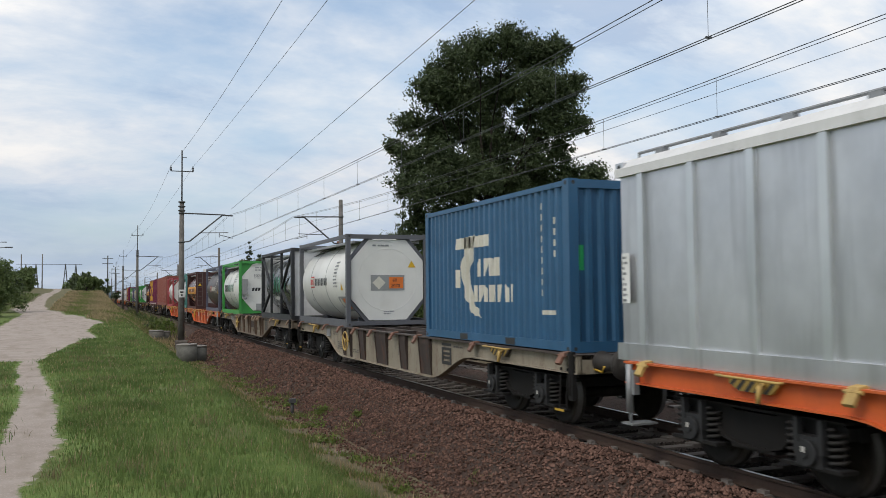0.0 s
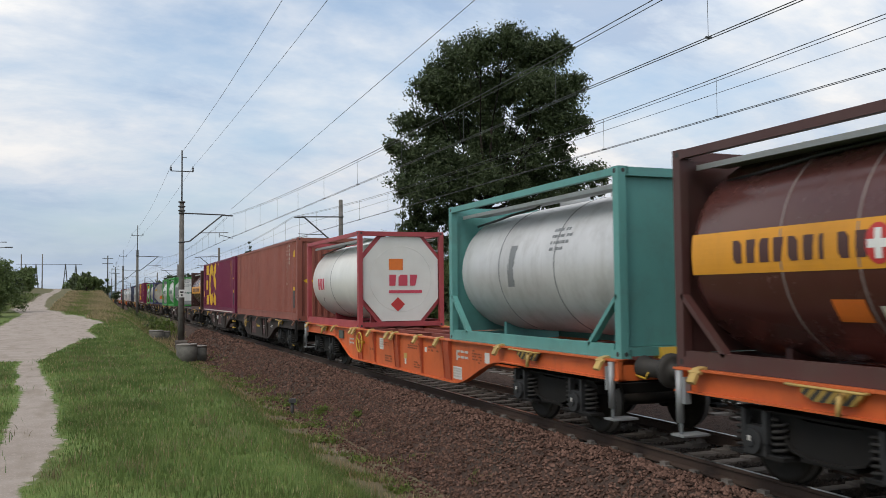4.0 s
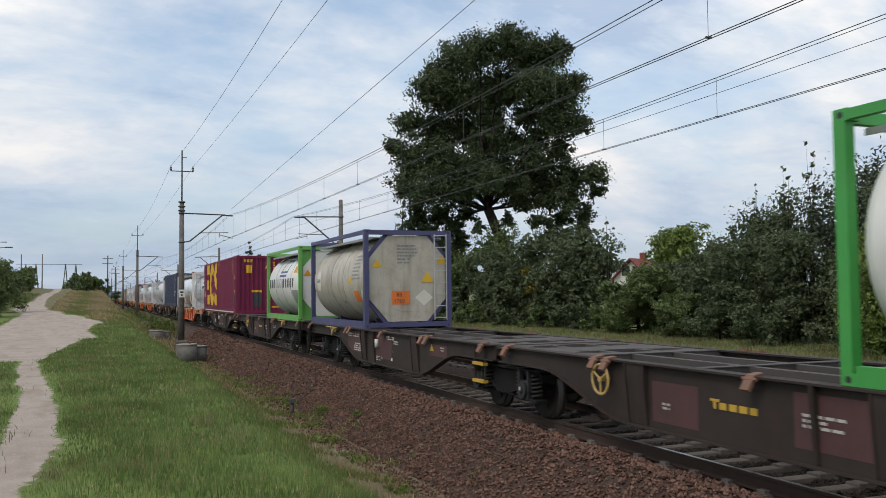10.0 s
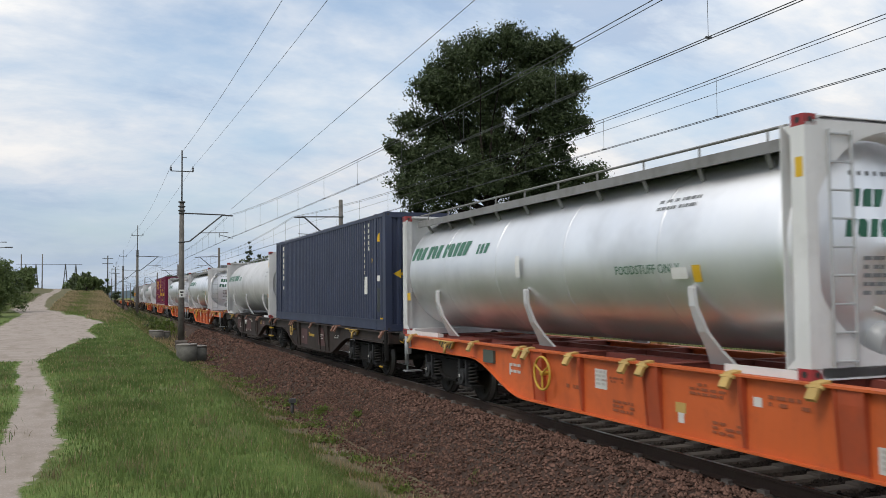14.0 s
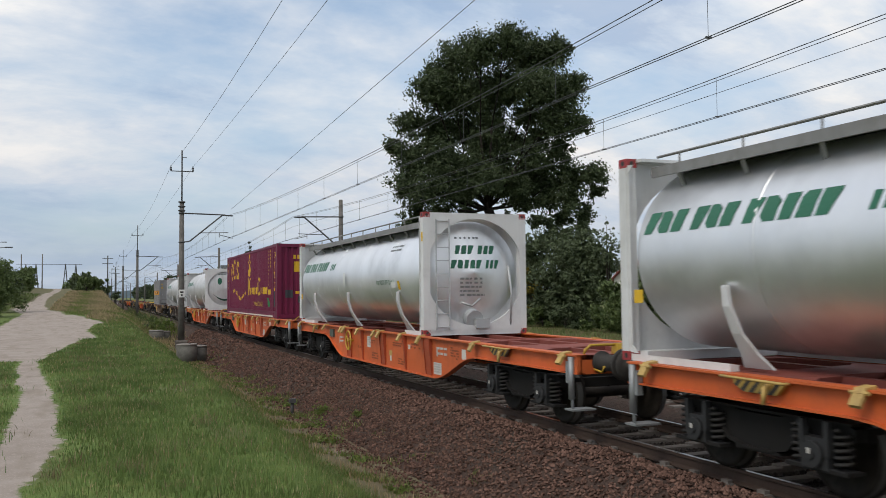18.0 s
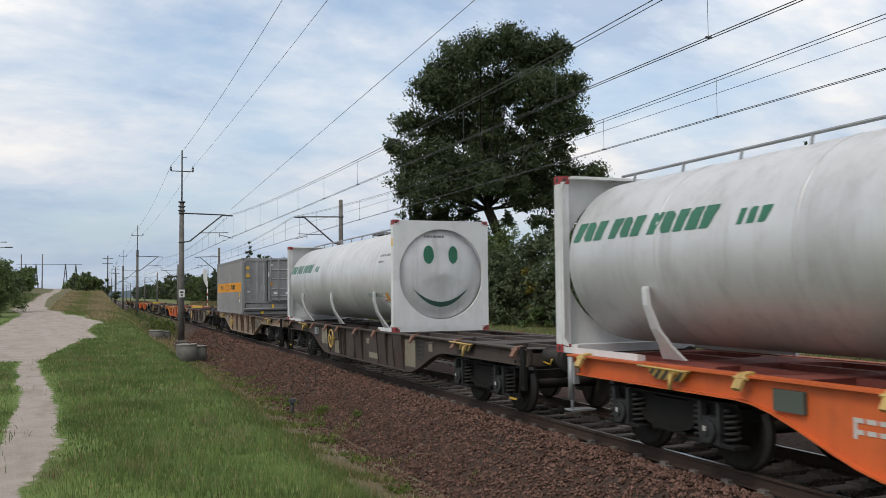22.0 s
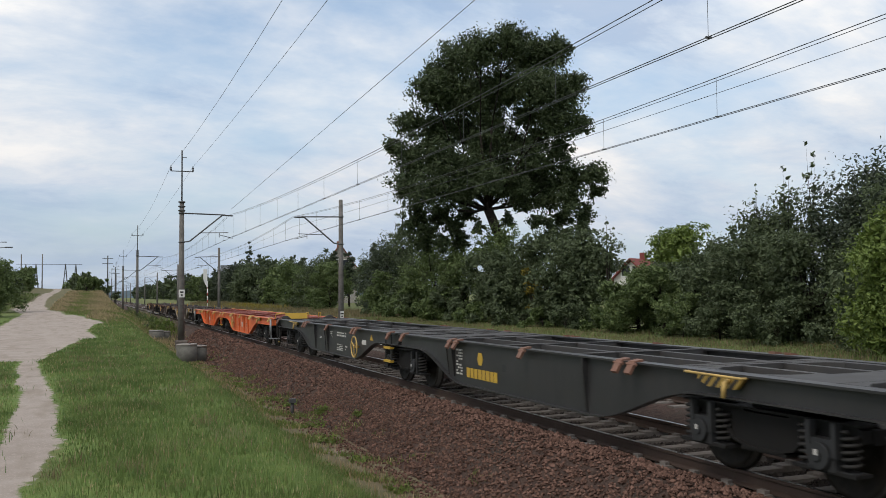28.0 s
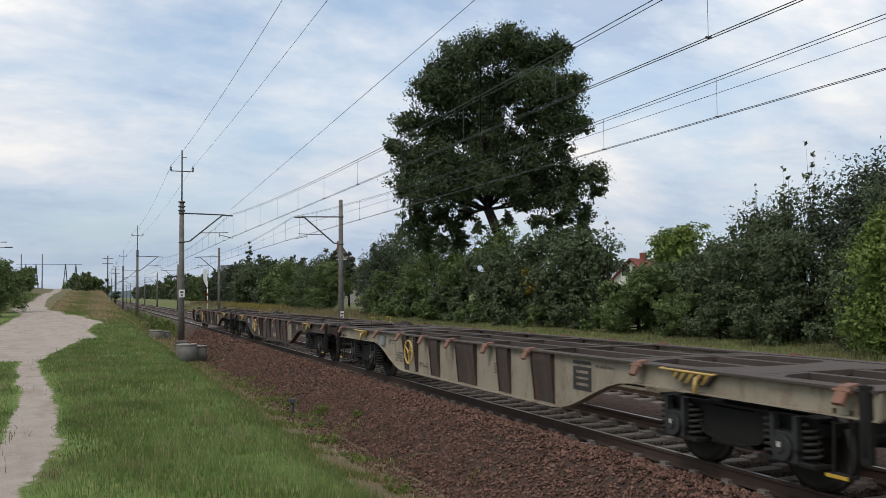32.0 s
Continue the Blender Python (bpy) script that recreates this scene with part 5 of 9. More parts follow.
def wagon90(style):
    """Six-axle articulated wagon, 29.59 m over buffers, two halves on a shared middle bogie."""
    names = {"brown": ("brown-grey six-axle articulated container wagon, grimy", M_BROWN_W, M_BROWN_W, M_BROWN_D, M_LOCKRED),
             "black": ("anthracite six-axle articulated container wagon, clean and empty", M_BLACK_W, M_BLACK_W, M_BLACK_D, M_LOCKRED),
             "orange": ("orange six-axle articulated container wagon, empty", M_ORANGE_W, M_ORANGE_W, M_ORANGE_D, M_LOCK)}
    label, mat, ribmat, deckmat, lock = names[style]
    t = thing("articulated_container_wagon", label, "freight wagon", "wagons of the train")
    H = 14.175
    for d in (-1, 1):
        a, b = sorted((d * 0.12, d * H))
        p, q = sorted((d * (3.75 if style == "black" else 4.0), d * 8.4))
        ribs = {"brown": [(d * 4.2, 0.4), (d * 8.1, 0.4), (d * 7.2, 0.03)], "black": [(d * (6.75 if d > 0 else 3.15), 0.26), (d * 8.2, 0.03)], "orange": [(d * 4.2, 0.34), (d * 5.6, 0.04), (d * 7.0, 0.3), (d * 8.2, 0.04)]}[style]
        side_sill(t, a, b, p, q, 2.35, mat, ribmat, ribs, "")
        i0, i1 = sorted((d * 2.8, d * 10.2))
        deck(t, a, b, deckmat, i0, i1)
        wagon_end(t, d * H, d, mat, style == "orange")
        for y in (0.5, 3.3, 3.6, 6.4, 9.2, 9.5, 13.8):
            lock_pair(t, d * y, lock)
        y = d * 11.6
        brake_bracket(t, y - 0.5 * d)
        bm = bmesh.new()
        box(bm, -1.15, 1.15, y - 0.25, y + 0.25, 0.9, 1.09)
        part("bolster", bm, deckmat, t)
        if style == "brown" and d > 0:
            for k, (y1, y0, z0, z1) in enumerate(((9.7, 8.35, 0.55, 1.08), (8.2, 7.9, 0.42, 1.04), (7.1, 5.9, 0.50, 1.07), (3.4, 2.4, 0.78, 1.02))):
                panel(t, "repainted_field", y0, y1, z0, z1, M_REDFIELD, "dull red repainted field", 1.228)
            stencil(t, M_GREYTEXT, [(9.66, 1.03, 1.0, 0.12, 2, 0.75), (9.06, 0.78, 0.68, 0.22, 4, 0.95), (8.16, 0.98, 0.2, 0.2, 3, 0.9), (6.27, 1.06, 0.55, 0.1, 2, 0.8), (5.73, 0.97, 0.32, 0.1, 2, 0.9), (7.1, 0.55, 0.5, 0.12, 3, 0.8), (2.72, 0.98, 0.16, 0.1, 2, 0.9)], 7)
            panel(t, "yellow_mark", 5.72, 5.82, 0.99, 1.06, M_LOCK)
            # no real opening: the hole's shade is a flat black panel
            panel(t, "dark_hole", 5.74, 5.88, 0.69, 0.74, M_BLACK)
            panel(t, "small_label", 5.85, 5.93, 0.49, 0.56, M_PLATE)
            bm = bmesh.new()
            rod(bm, (-1.26, 6.96, 0.76), (-1.26, 6.96, 0.96), 0.055, 10)
            part("paper_tube", bm, M_PLATE, t, "white document tube")
            bm = bmesh.new()
            slab(bm, [(3.38, 0.88), (3.12, 0.88), (3.25, 1.02)], 0, -1.2325, -1.228)
            part("warning_triangle", bm, M_YELLOW_P, t)
        elif style == "brown":
            for y1, y0, z0, z1 in ((-4.5, -5.4, 0.45, 0.95), (-6.9, -8.2, 0.5, 1.05)):
                panel(t, "repainted_field", y0, y1, z0, z1, M_REDFIELD, "dull red repainted field", 1.228)
            stencil(t, M_GREYTEXT, [(-7.02, 0.85, 0.57, 0.16, 3, 0.85), (-4.72, 0.7, 0.14, 0.1, 2, 0.9), (-8.9, 0.9, 0.5, 0.12, 2, 0.7)], 17)
        elif style == "black" and d > 0:
            stencil(t, M_GREYTEXT, [(5.62, 1.0, 1.0, 0.15, 2, 0.85), (5.61, 0.66, 0.62, 0.2, 4, 0.9), (4.74, 0.64, 0.22, 0.16, 2, 0.95), (6.4, 0.99, 0.26, 0.2, 4, 0.8), (7.7, 0.8, 0.3, 0.08, 2, 0.8)], 27)
            panel(t, "data_panel", 2.72, 3.08, 0.76, 0.88, M_GREYTEXT, "pale stencilled table")
            bm = bmesh.new()
            slab(bm, [(2.36, 0.9), (2.1, 0.9), (2.23, 1.05)], 0, -1.2325, -1.228)
            part("warning_triangle", bm, M_YELLOW_P, t)
        elif style == "black":
            stencil(t, M_GREYTEXT, [(-3.38, 1.0, 0.3, 0.5, 9, 0.75)], 29)
            # hole drawn as a black panel, its shade put into the colour
            panel(t, "dark_hole", -5.56, -5.42, 0.72, 0.84, M_BLACK)
        else:
            stencil(t, M_DULLTEXT, [(d * 5.0, 0.9, 0.9, 0.3, 4, 0.75), (d * 7.4, 0.8, 0.4, 0.2, 3, 0.8)], 31)
            panel(t, "data_panel", d * 6.3 - 0.15, d * 6.3 + 0.15, 0.6, 0.82, M_PLATE, "white data panel")
        underframe(t, d * 6.2 - 1.2, d * 6.2 + 1.2)
    bm = bmesh.new()
    if style == "brown":
        emblem(bm, -5.62, 0.74, 0.76, 0.11, -1.2295, [(0, 0.2, 0.75, 1), (0.07, 0.13, 0, 0.75), (0.2, 0.36, 0, 0.7), (0.42, 0.58, 0, 0.7), (0.63, 0.8, 0, 0.7), (0.85, 1, 0, 0.7)])
        part("owner_mark", bm, M_YELLOW_P, t, "dull yellow blocks as an owner's mark")["kind"] = "stuff"
    elif style == "black":
        for k, (u, w) in enumerate(((0, 0.11), (0.135, 0.1), (0.26, 0.11), (0.395, 0.11), (0.525, 0.1), (0.645, 0.12), (0.785, 0.1), (0.9, 0.1))):
            box(bm, -1.2325, -1.2295, -3.88 - (u + w) * 1.34, -3.88 - u * 1.34, 0.5, 0.68)
        revolve(bm, [(-0.003, 0.13), (0.0, 0.13)], (-1.2295, -4.5, 0.87), 0, 6)
        part("owner_mark", bm, M_YELLOW_P, t, "yellow hexagon over a row of blocks")["kind"] = "stuff"
    else:
        bm.free()
    for y in (-11.6, 0, 11.6):
        bogie(t, y)
    handwheel(t, *{"orange": (-4.08, 0.74, M_LOCK, 0.25), "brown": (-3.5, 0.885, M_LOCK, 0.2), "black": (3.37, 0.685, M_LOCK, 0.275)}[style])
    bm = bmesh.new()
    rod(bm, (0, 0, 0.84), (0, 0, 1.12), 0.28, 14)
    box(bm, -0.5, 0.5, -0.3, 0.3, 0.92, 1.06)
    part("articulation_joint", bm, M_BOGIE, t)
    for s in (-1, 1):
        bm = bmesh.new()
        for e in (0.46, 0.9):
            rod(bm, (s * 1.28, e, 0.45), (s * 1.28, e, 1.12), 0.02, 6)
        for z in (0.47, 0.78):
            box(bm, s * 1.28 - 0.05, s * 1.28 + 0.05, 0.44, 0.92, z, z + 0.05, 1)
        part("footstep", bm, [mat, M_YELLOW_P], t)
    for s in (-1, 1):
        e = -14.0
        bm = bmesh.new()
        tube(bm, [(s * 0.25 + 0.45, e, 1.15), (s * 0.25 + 0.45, e, 1.36), (s * 0.25 + 0.45, e + 0.35, 1.36), (s * 0.25 + 0.45, e + 0.35, 1.15)], 0.018, 5)
        part("grab_rail", bm, M_YELLOW_P, t)
    if style == "orange":
        bm = bmesh.new()
        slab(bm, [(-14.28, 1.14), (-14.02, 1.14), (-14.06, 1.36), (-14.22, 1.36)], 0, -0.75, 0.1)
        tube(bm, [(-0.75, -14.12, 1.34), (-1.1, -14.08, 1.33), (-1.14, -14.06, 1.2), (-1.1, -14.04, 1.14)], 0.022, 6)
        part("end_box", bm, M_YELLOW_P, t, "yellow painted end box")
    return t


M_DARKBEIGE = paint("brown_stained_beige_paint", (0.056, 0.04, 0.032), 0.75, 0.6, (0.034, 0.025, 0.02), rust=0.45, rustcol=(0.046, 0.025, 0.018), streak=0.7)
M_TAN_W = paint("brown_streaked_tan_paint", (0.16, 0.128, 0.092), 0.72, 0.55, (0.10, 0.066, 0.044), rust=0.34, rustcol=(0.115, 0.06, 0.036), streak=0.7)
M_PALEPATCH = paint("pale_beige_patch_paint", (0.23, 0.20, 0.15), 0.75, 0.5, (0.13, 0.09, 0.06), rust=0.2, streak=0.6)
BUFFER = buffer_mesh()


# ------------------------------------------------------------------ train: loads
HW = 1.219      # half width of a container


def crossings(poly, u):
    """Heights at which a polygon of (u, v) is entered and left on the line u."""
    out = []
    for (a, p), (b, q) in zip(poly, poly[1:] + poly[:1]):
        if (a <= u < b) or (b <= u < a):
            out.append(p + (q - p) * (u - a) / (b - a))
    out.sort()
    return list(zip(out[::2], out[1::2]))


def film(bm, polys, surf, cuts, vstep=9.0):
    """A coat of paint in the outline of polys, (u to the watcher's right, v up), laid on the surface surf(u, v)."""
    for poly in polys:
        lo, hi = min(p[0] for p in poly), max(p[0] for p in poly)
        us = sorted({*[p[0] for p in poly], *[c for c in cuts if lo < c < hi]})
        for a, b in zip(us, us[1:]):
            if b - a < 1e-4:
                continue
            e = (b - a) * 0.02
            A, B = crossings(poly, a + e), crossings(poly, b - e)
            if len(A) != len(B):
                A = B = crossings(poly, (a + b) / 2)
            for (p, q), (r, s) in zip(A, B):
                k = max(1, math.ceil(max(q - p, s - r) / vstep))
                prev = None
                for i in range(k + 1):
                    t = i / k
                    row = (bm.verts.new(surf(a, p + (q - p) * t)), bm.verts.new(surf(b, r + (s - r) * t)))
                    if prev:
                        bm.faces.new((prev[0], prev[1], row[1], row[0]))
                    prev = row


def oval(cu, cv, ru, rv, a0=0.0, a1=360.0, n=40):
    return [(cu + ru * math.cos(radians(a0 + (a1 - a0) * i / n)), cv + rv * math.sin(radians(a0 + (a1 - a0) * i / n))) for i in range(n + (a1 - a0 < 360))]


def arc_band(cu, cv, ru, rv, w, a0, a1, n=36, w2=None):
    w2 = w if w2 is None else w2
    o = [(cu + ru * math.cos(radians(a0 + (a1 - a0) * i / n)), cv + rv * math.sin(radians(a0 + (a1 - a0) * i / n))) for i in range(n + 1)]
    q = [(cu + (ru - w) * math.cos(radians(a0 + (a1 - a0) * i / n)), cv + (rv - w2) * math.sin(radians(a0 + (a1 - a0) * i / n))) for i in range(n + 1)]
    return o + q[::-1]


def rect(u0, u1, v0, v1, lean=0.0):
    return [(u0, v0), (u1, v0), (u1 + lean, v1), (u0 + lean, v1)]


def word_blocks(u, v, h, widths, gap=0.22, lean=0.0):
    """A name mark as plain notched blocks of letter size; a width of 0 leaves a space."""
    out = []
    for k, w in enumerate(widths):
        if w:
            W = w * h
            c = W * 0.42
            kind = (k * 5 + len(widths)) % 4
            if kind == 0:
                p = [(0, 0), (W * 0.96, 0), (W * 0.96, h), (c * 0.5, h), (0, h * 0.78)]
            elif kind == 1:
                p = [(0, 0), (W * 0.7, 0), (W, h * 0.85), (W, h), (0, h)]
            elif kind == 2:
                p = [(0, h * 0.22), (c * 0.6, 0), (W * 0.95, 0), (W * 0.95, h * 0.8), (W * 0.6, h), (0, h)]
            else:
                p = [(W * 0.04, 0), (W * 0.86, 0), (W * 0.98, h), (W * 0.04, h)]
            out.append([(u + a + lean * b / h, v + b) for a, b in p])
            u += W + gap * h
        else:
            u += 0.45 * h
    return out


def lines(u, v, w, rows, h, seed):
    """Small unreadable print: rows of short bars."""
    rng = random.Random(seed)
    out = []
    for r in range(rows):
        z, x = v - r * h, u
        end = u + w * rng.uniform(0.55, 1)
        while x < end:
            k = rng.uniform(0.03, 0.10) * min(1.3, h / 0.08)
            out.append(rect(x, min(x + k, end), z - h * 0.48, z))
            x += k + rng.choice((0.018, 0.018, 0.06))
    return out


def letters(bm, text, u, v, h, surf, squeeze=1.0, stack=False):
    """Readable words set in the built-in typeface and laid on a surface."""
    for i, word in enumerate(text if stack else [text]):
        c = bpy.data.curves.new("word", "FONT")
        c.body, c.size, c.resolution_u = word, h * 1.38, 2
        o = bpy.data.objects.new("word", c)
        me = bpy.data.meshes.new_from_object(o)
        off = len(bm.verts)
        vs = [bm.verts.new(surf(u + p.co.x * squeeze, v - i * h * 1.5 + p.co.y)) for p in me.vertices]
        for f in me.polygons:
            try:
                bm.faces.new([vs[k] for k in f.vertices])
            except ValueError:
                pass
        bpy.data.objects.remove(o); bpy.data.curves.remove(c); bpy.data.meshes.remove(me)


PITCH_C, DEPTH_C = 0.222, 0.046


def corr(s):
    """Depth of the trapezoid corrugation at s metres along the wall."""
    k = (s / PITCH_C) % 1.0
    if k < 0.32:
        return 0.0
    if k < 0.48:
        return DEPTH_C * (k - 0.32) / 0.16
    if k < 0.84:
        return DEPTH_C
    return DEPTH_C * (1 - (k - 0.84) / 0.16)


def corr_points(a, b):
    out = {a, b}
    i = math.floor(a / PITCH_C) - 1
    while i * PITCH_C < b + 1:
        for k in (0, 0.32, 0.48, 0.84):
            s = (i + k) * PITCH_C
            if a < s < b:
                out.add(s)
        i += 1
    return sorted(out)


def corr_wall(bm, a, b, z0, z1, place):
    """A corrugated sheet 5 cm thick; place(s, depth, z) gives the point."""
    ss = corr_points(a, b)
    O = [[bm.verts.new(place(s, corr(s), z)) for s in ss] for z in (z0, z1)]
    I = [[bm.verts.new(place(s, 0.075, z)) for s in ss] for z in (z0, z1)]
    for i in range(len(ss) - 1):
        bm.faces.new((O[0][i], O[0][i + 1], O[1][i + 1], O[1][i]))
        bm.faces.new((I[0][i + 1], I[0][i], I[1][i], I[1][i + 1]))
        bm.faces.new((O[1][i], O[1][i + 1], I[1][i + 1], I[1][i]))
        bm.faces.new((I[0][i], I[0][i + 1], O[0][i + 1], O[0][i]))


CASTING = {}


def casting(mat):
    if mat.name not in CASTING:
        bm = bmesh.new()
        box(bm, -0.081, 0.081, -0.089, 0.089, -0.059, 0.059)
        # casting holes as black discs, the shade inside them put into colour
        for s in (-1, 1):
            rod(bm, (s * 0.0805, 0, 0), (s * 0.0835, 0, 0), 0.035, 10, mi=1)
            rod(bm, (0, s * 0.0885, 0), (0, s * 0.0915, 0), 0.03, 10, mi=1)
        CASTING[mat.name] = mesh_of("corner_casting", bm, mat, M_BLACK)
    return CASTING[mat.name]


def castings(t, L, H, mat):
    for y in (-L / 2 + 0.089, L / 2 - 0.089):
        for x in (-HW + 0.081, HW - 0.081):
            for z in (0.059, H - 0.059):
                put("corner_casting", casting(mat), t, "", (x, y, z))


def box_container(name, label, L, H, mat, group="", post=None, doors=False):
    t = thing(name, label, "container", group)
    hl = L / 2
    inner = 0.16
    base = bool(L > 13)
    for s in (-1, 1):
        bm = bmesh.new()
        corr_wall(bm, -hl + inner, hl - inner, 0.15, H - 0.09, lambda p, d, z: (s * (HW - 0.012 - d), p, z))
        part("side_wall", bm, mat, t)
        bm = bmesh.new()
        z1 = 0.27 if base else 0.16
        box(bm, min(s * HW, s * (HW - 0.06)), max(s * HW, s * (HW - 0.06)), -hl + 0.178, hl - 0.178, 0.02, z1)
        if base:
            box(bm, min(s * (HW + 0.012), s * (HW - 0.01)), max(s * (HW + 0.012), s * (HW - 0.01)), -hl + 0.178, hl - 0.178, z1 - 0.03, z1 + 0.01)
        part("bottom_rail", bm, mat, t)
        bm = bmesh.new()
        box(bm, min(s * HW, s * (HW - 0.06)), max(s * HW, s * (HW - 0.06)), -hl + 0.178, hl - 0.178, H - 0.10, H - 0.02)
        part("top_rail", bm, mat, t)
        for e in (-1, 1) if base else ():
            # second post at the 40-foot lifting point
            bm = bmesh.new()
            a, b = sorted((s * (HW + 0.004), s * (HW - 0.07)))
            box(bm, a, b, e * 6.02 - 0.075, e * 6.02 + 0.075, 0.0, H)
            part("lifting_post", bm, mat, t)
        for e in (-1, 1):
            bm = bmesh.new()
            y = e * hl
            slab(bm, [(s * HW, y), (s * (HW - 0.16), y), (s * (HW - 0.16), y - e * 0.07), (s * (HW - 0.05), y - e * 0.17), (s * HW, y - e * 0.17)], 2, 0.118, H - 0.118)
            part("corner_post", bm, mat, t)
    for e in (-1, 1):
        y = e * hl
        bm = bmesh.new()
        box(bm, -HW + 0.162, HW - 0.162, min(y, y - e * 0.1), max(y, y - e * 0.1), 0.0, 0.16)
        part("end_sill", bm, mat, t)
        bm = bmesh.new()
        box(bm, -HW + 0.162, HW - 0.162, min(y, y - e * 0.1), max(y, y - e * 0.1), H - 0.14, H - 0.01)
        part("end_header", bm, mat, t)
        if doors and e < 0:
            bm = bmesh.new()
            box(bm, -HW + 0.165, HW - 0.165, y + 0.03, y + 0.09, 0.165, H - 0.145)
            part("end_wall", bm, mat, t)
            for u in (-0.52, -0.2):
                bm = bmesh.new()
                slab(bm, [(u, y + 0.031), (u + 0.04, y + 0.004), (u + 0.1, y + 0.004), (u + 0.14, y + 0.031)], 2, 0.66, H - 0.18)
                part("wall_fold", bm, mat, t)
        else:
            bm = bmesh.new()
            corr_wall(bm, -HW + 0.16, HW - 0.16, 0.15, H - 0.13, lambda p, d, z: (p, y - e * (0.02 + d), z))
            part("end_wall", bm, mat, t)
    bm = bmesh.new()
    box(bm, -HW + 0.04, HW - 0.04, -hl + 0.1, hl - 0.1, H - 0.05, H - 0.015)
    for k in range(int(L / 0.6)):
        y = -hl + 0.4 + k * 0.6
        if y < hl - 0.3:
            box(bm, -HW + 0.15, HW - 0.15, y - 0.1, y + 0.1, H - 0.016, H - 0.004)
    part("roof", bm, mat, t)
    bm = bmesh.new()
    box(bm, -HW + 0.05, HW - 0.05, -hl + 0.1, hl - 0.1, 0.06, 0.14)
    part("floor", bm, M_BROWN_D, t)
    castings(t, L, H, post or mat)
    return t


def side_surf(u, v):
    """Near side of a corrugated container; u = -y."""
    return (-(HW - 0.012 - corr(-u)) - 0.004, -u, v)


def side_cuts(a, b):
    pts = [-s for s in corr_points(-b, -a)]
    return sorted(pts + [(p + q) / 2 for p, q in zip(pts, pts[1:])])


def end_surf(L):
    def f(u, v):
        return (u, -L / 2 + 0.02 + corr(u) - 0.004, v)
    return f


def end_cuts():
    return corr_points(-HW, HW)


SMALL = ("print", "lettering", "plate_number", "label_print")


def marks(t, name, mat, polys, surf, cuts, label="", vstep=9.0):
    """Painted marks: large ones are parts of their own, small print stays one piece."""
    if name in SMALL:
        bm = bmesh.new()
        film(bm, polys, surf, cuts, vstep)
        o = part(name, bm, mat, t, label)
        o["kind"] = "stuff"
        return o
    for p in polys:
        bm = bmesh.new()
        film(bm, [p], surf, cuts, vstep)
        bmesh.ops.remove_doubles(bm, verts=bm.verts, dist=0.005)
        o = part(name, bm, mat, t, label)
    return o


# colours of loads
C_BLUE = paint("blue_container_paint", (0.022, 0.10, 0.205), 0.42, 0.25, (0.02, 0.045, 0.08), rust=0.08)
C_RED = paint("brick_red_container_paint", (0.26, 0.075, 0.052), 0.55, 0.3, (0.12, 0.05, 0.04), rust=0.15)
C_MAROON = paint("maroon_container_paint", (0.15, 0.011, 0.048), 0.5, 0.2, (0.06, 0.01, 0.025), rust=0.06, gloss=0.3)
C_NAVY = paint("navy_container_paint", (0.024, 0.034, 0.075), 0.5, 0.3, (0.05, 0.05, 0.06), rust=0.1)
C_GREY = paint("grey_container_paint", (0.25, 0.247, 0.252), 0.55, 0.35, (0.14, 0.12, 0.10), rust=0.12)
C_YELLOW = paint("yellow_marking_paint", (0.66, 0.40, 0.012), 0.5, 0.15)
C_OFFWHITE = paint("off_white_marking_paint", (0.62, 0.60, 0.52), 0.6, 0.3)
C_ORANGEBAND = paint("orange_band_paint", (0.68, 0.29, 0.018), 0.5, 0.2)
C_DARKGLASS = paint("dark_sticker", (0.035, 0.045, 0.05), 0.5, 0.2)
C_WHITETANK = paint("glossy_white_cladding", (0.68, 0.68, 0.65), 0.28, 0.12, (0.35, 0.32, 0.27))
C_GREYTANK = paint("dirty_grey_cladding", (0.44, 0.41, 0.345), 0.4, 0.6, (0.20, 0.16, 0.11), streak=0.9)
C_STRAP = paint("pale_grey_strap_paint", (0.50, 0.50, 0.505), 0.5, 0.3, (0.25, 0.23, 0.21))
C_STEELTANK = aluminium("brushed_steel_cladding", (0.79, 0.80, 0.82), (0.90, 0.91, 0.93), 0.42, (1, 0.5, 0.6), 0.88)
C_DARKSTEEL = aluminium("dark_polished_steel_cladding", (0.30, 0.32, 0.33), (0.46, 0.48, 0.49), 0.24, (1, 0.5, 0.6), 0.95)
C_DULLTANK = paint("dull_white_cladding", (0.60, 0.595, 0.60), 0.36, 0.36, (0.30, 0.285, 0.27), metal=0.3, streak=0.8)
C_BROWNTANK = paint("dark_brown_grey_cladding", (0.065, 0.052, 0.045), 0.35, 0.25, (0.11, 0.09, 0.07))
C_MAROONTANK = paint("dark_maroon_cladding", (0.082, 0.026, 0.022), 0.2, 0.2, (0.10, 0.06, 0.05))
C_GREYMAROON = paint("dusty_maroon_ladder", (0.16, 0.12, 0.11), 0.5, 0.3)
C_SEAMPALE = paint("pale_seam_strip", (0.22, 0.17, 0.16), 0.4, 0.2)
C_MAROONFRAME = paint("dark_maroon_frame", (0.07, 0.024, 0.021), 0.5, 0.3, rust=0.1)
C_GREEN = paint("bright_green_frame", (0.045, 0.29, 0.055), 0.45, 0.15, (0.03, 0.09, 0.03))
C_LGREEN = paint("light_green_frame", (0.13, 0.36, 0.08), 0.5, 0.25, (0.08, 0.12, 0.05))
C_GREYFRAME = paint("slate_grey_frame", (0.10, 0.105, 0.12), 0.5, 0.3)
C_BLUEFRAME = paint("violet_blue_frame", (0.055, 0.058, 0.15), 0.5, 0.3, rust=0.1)
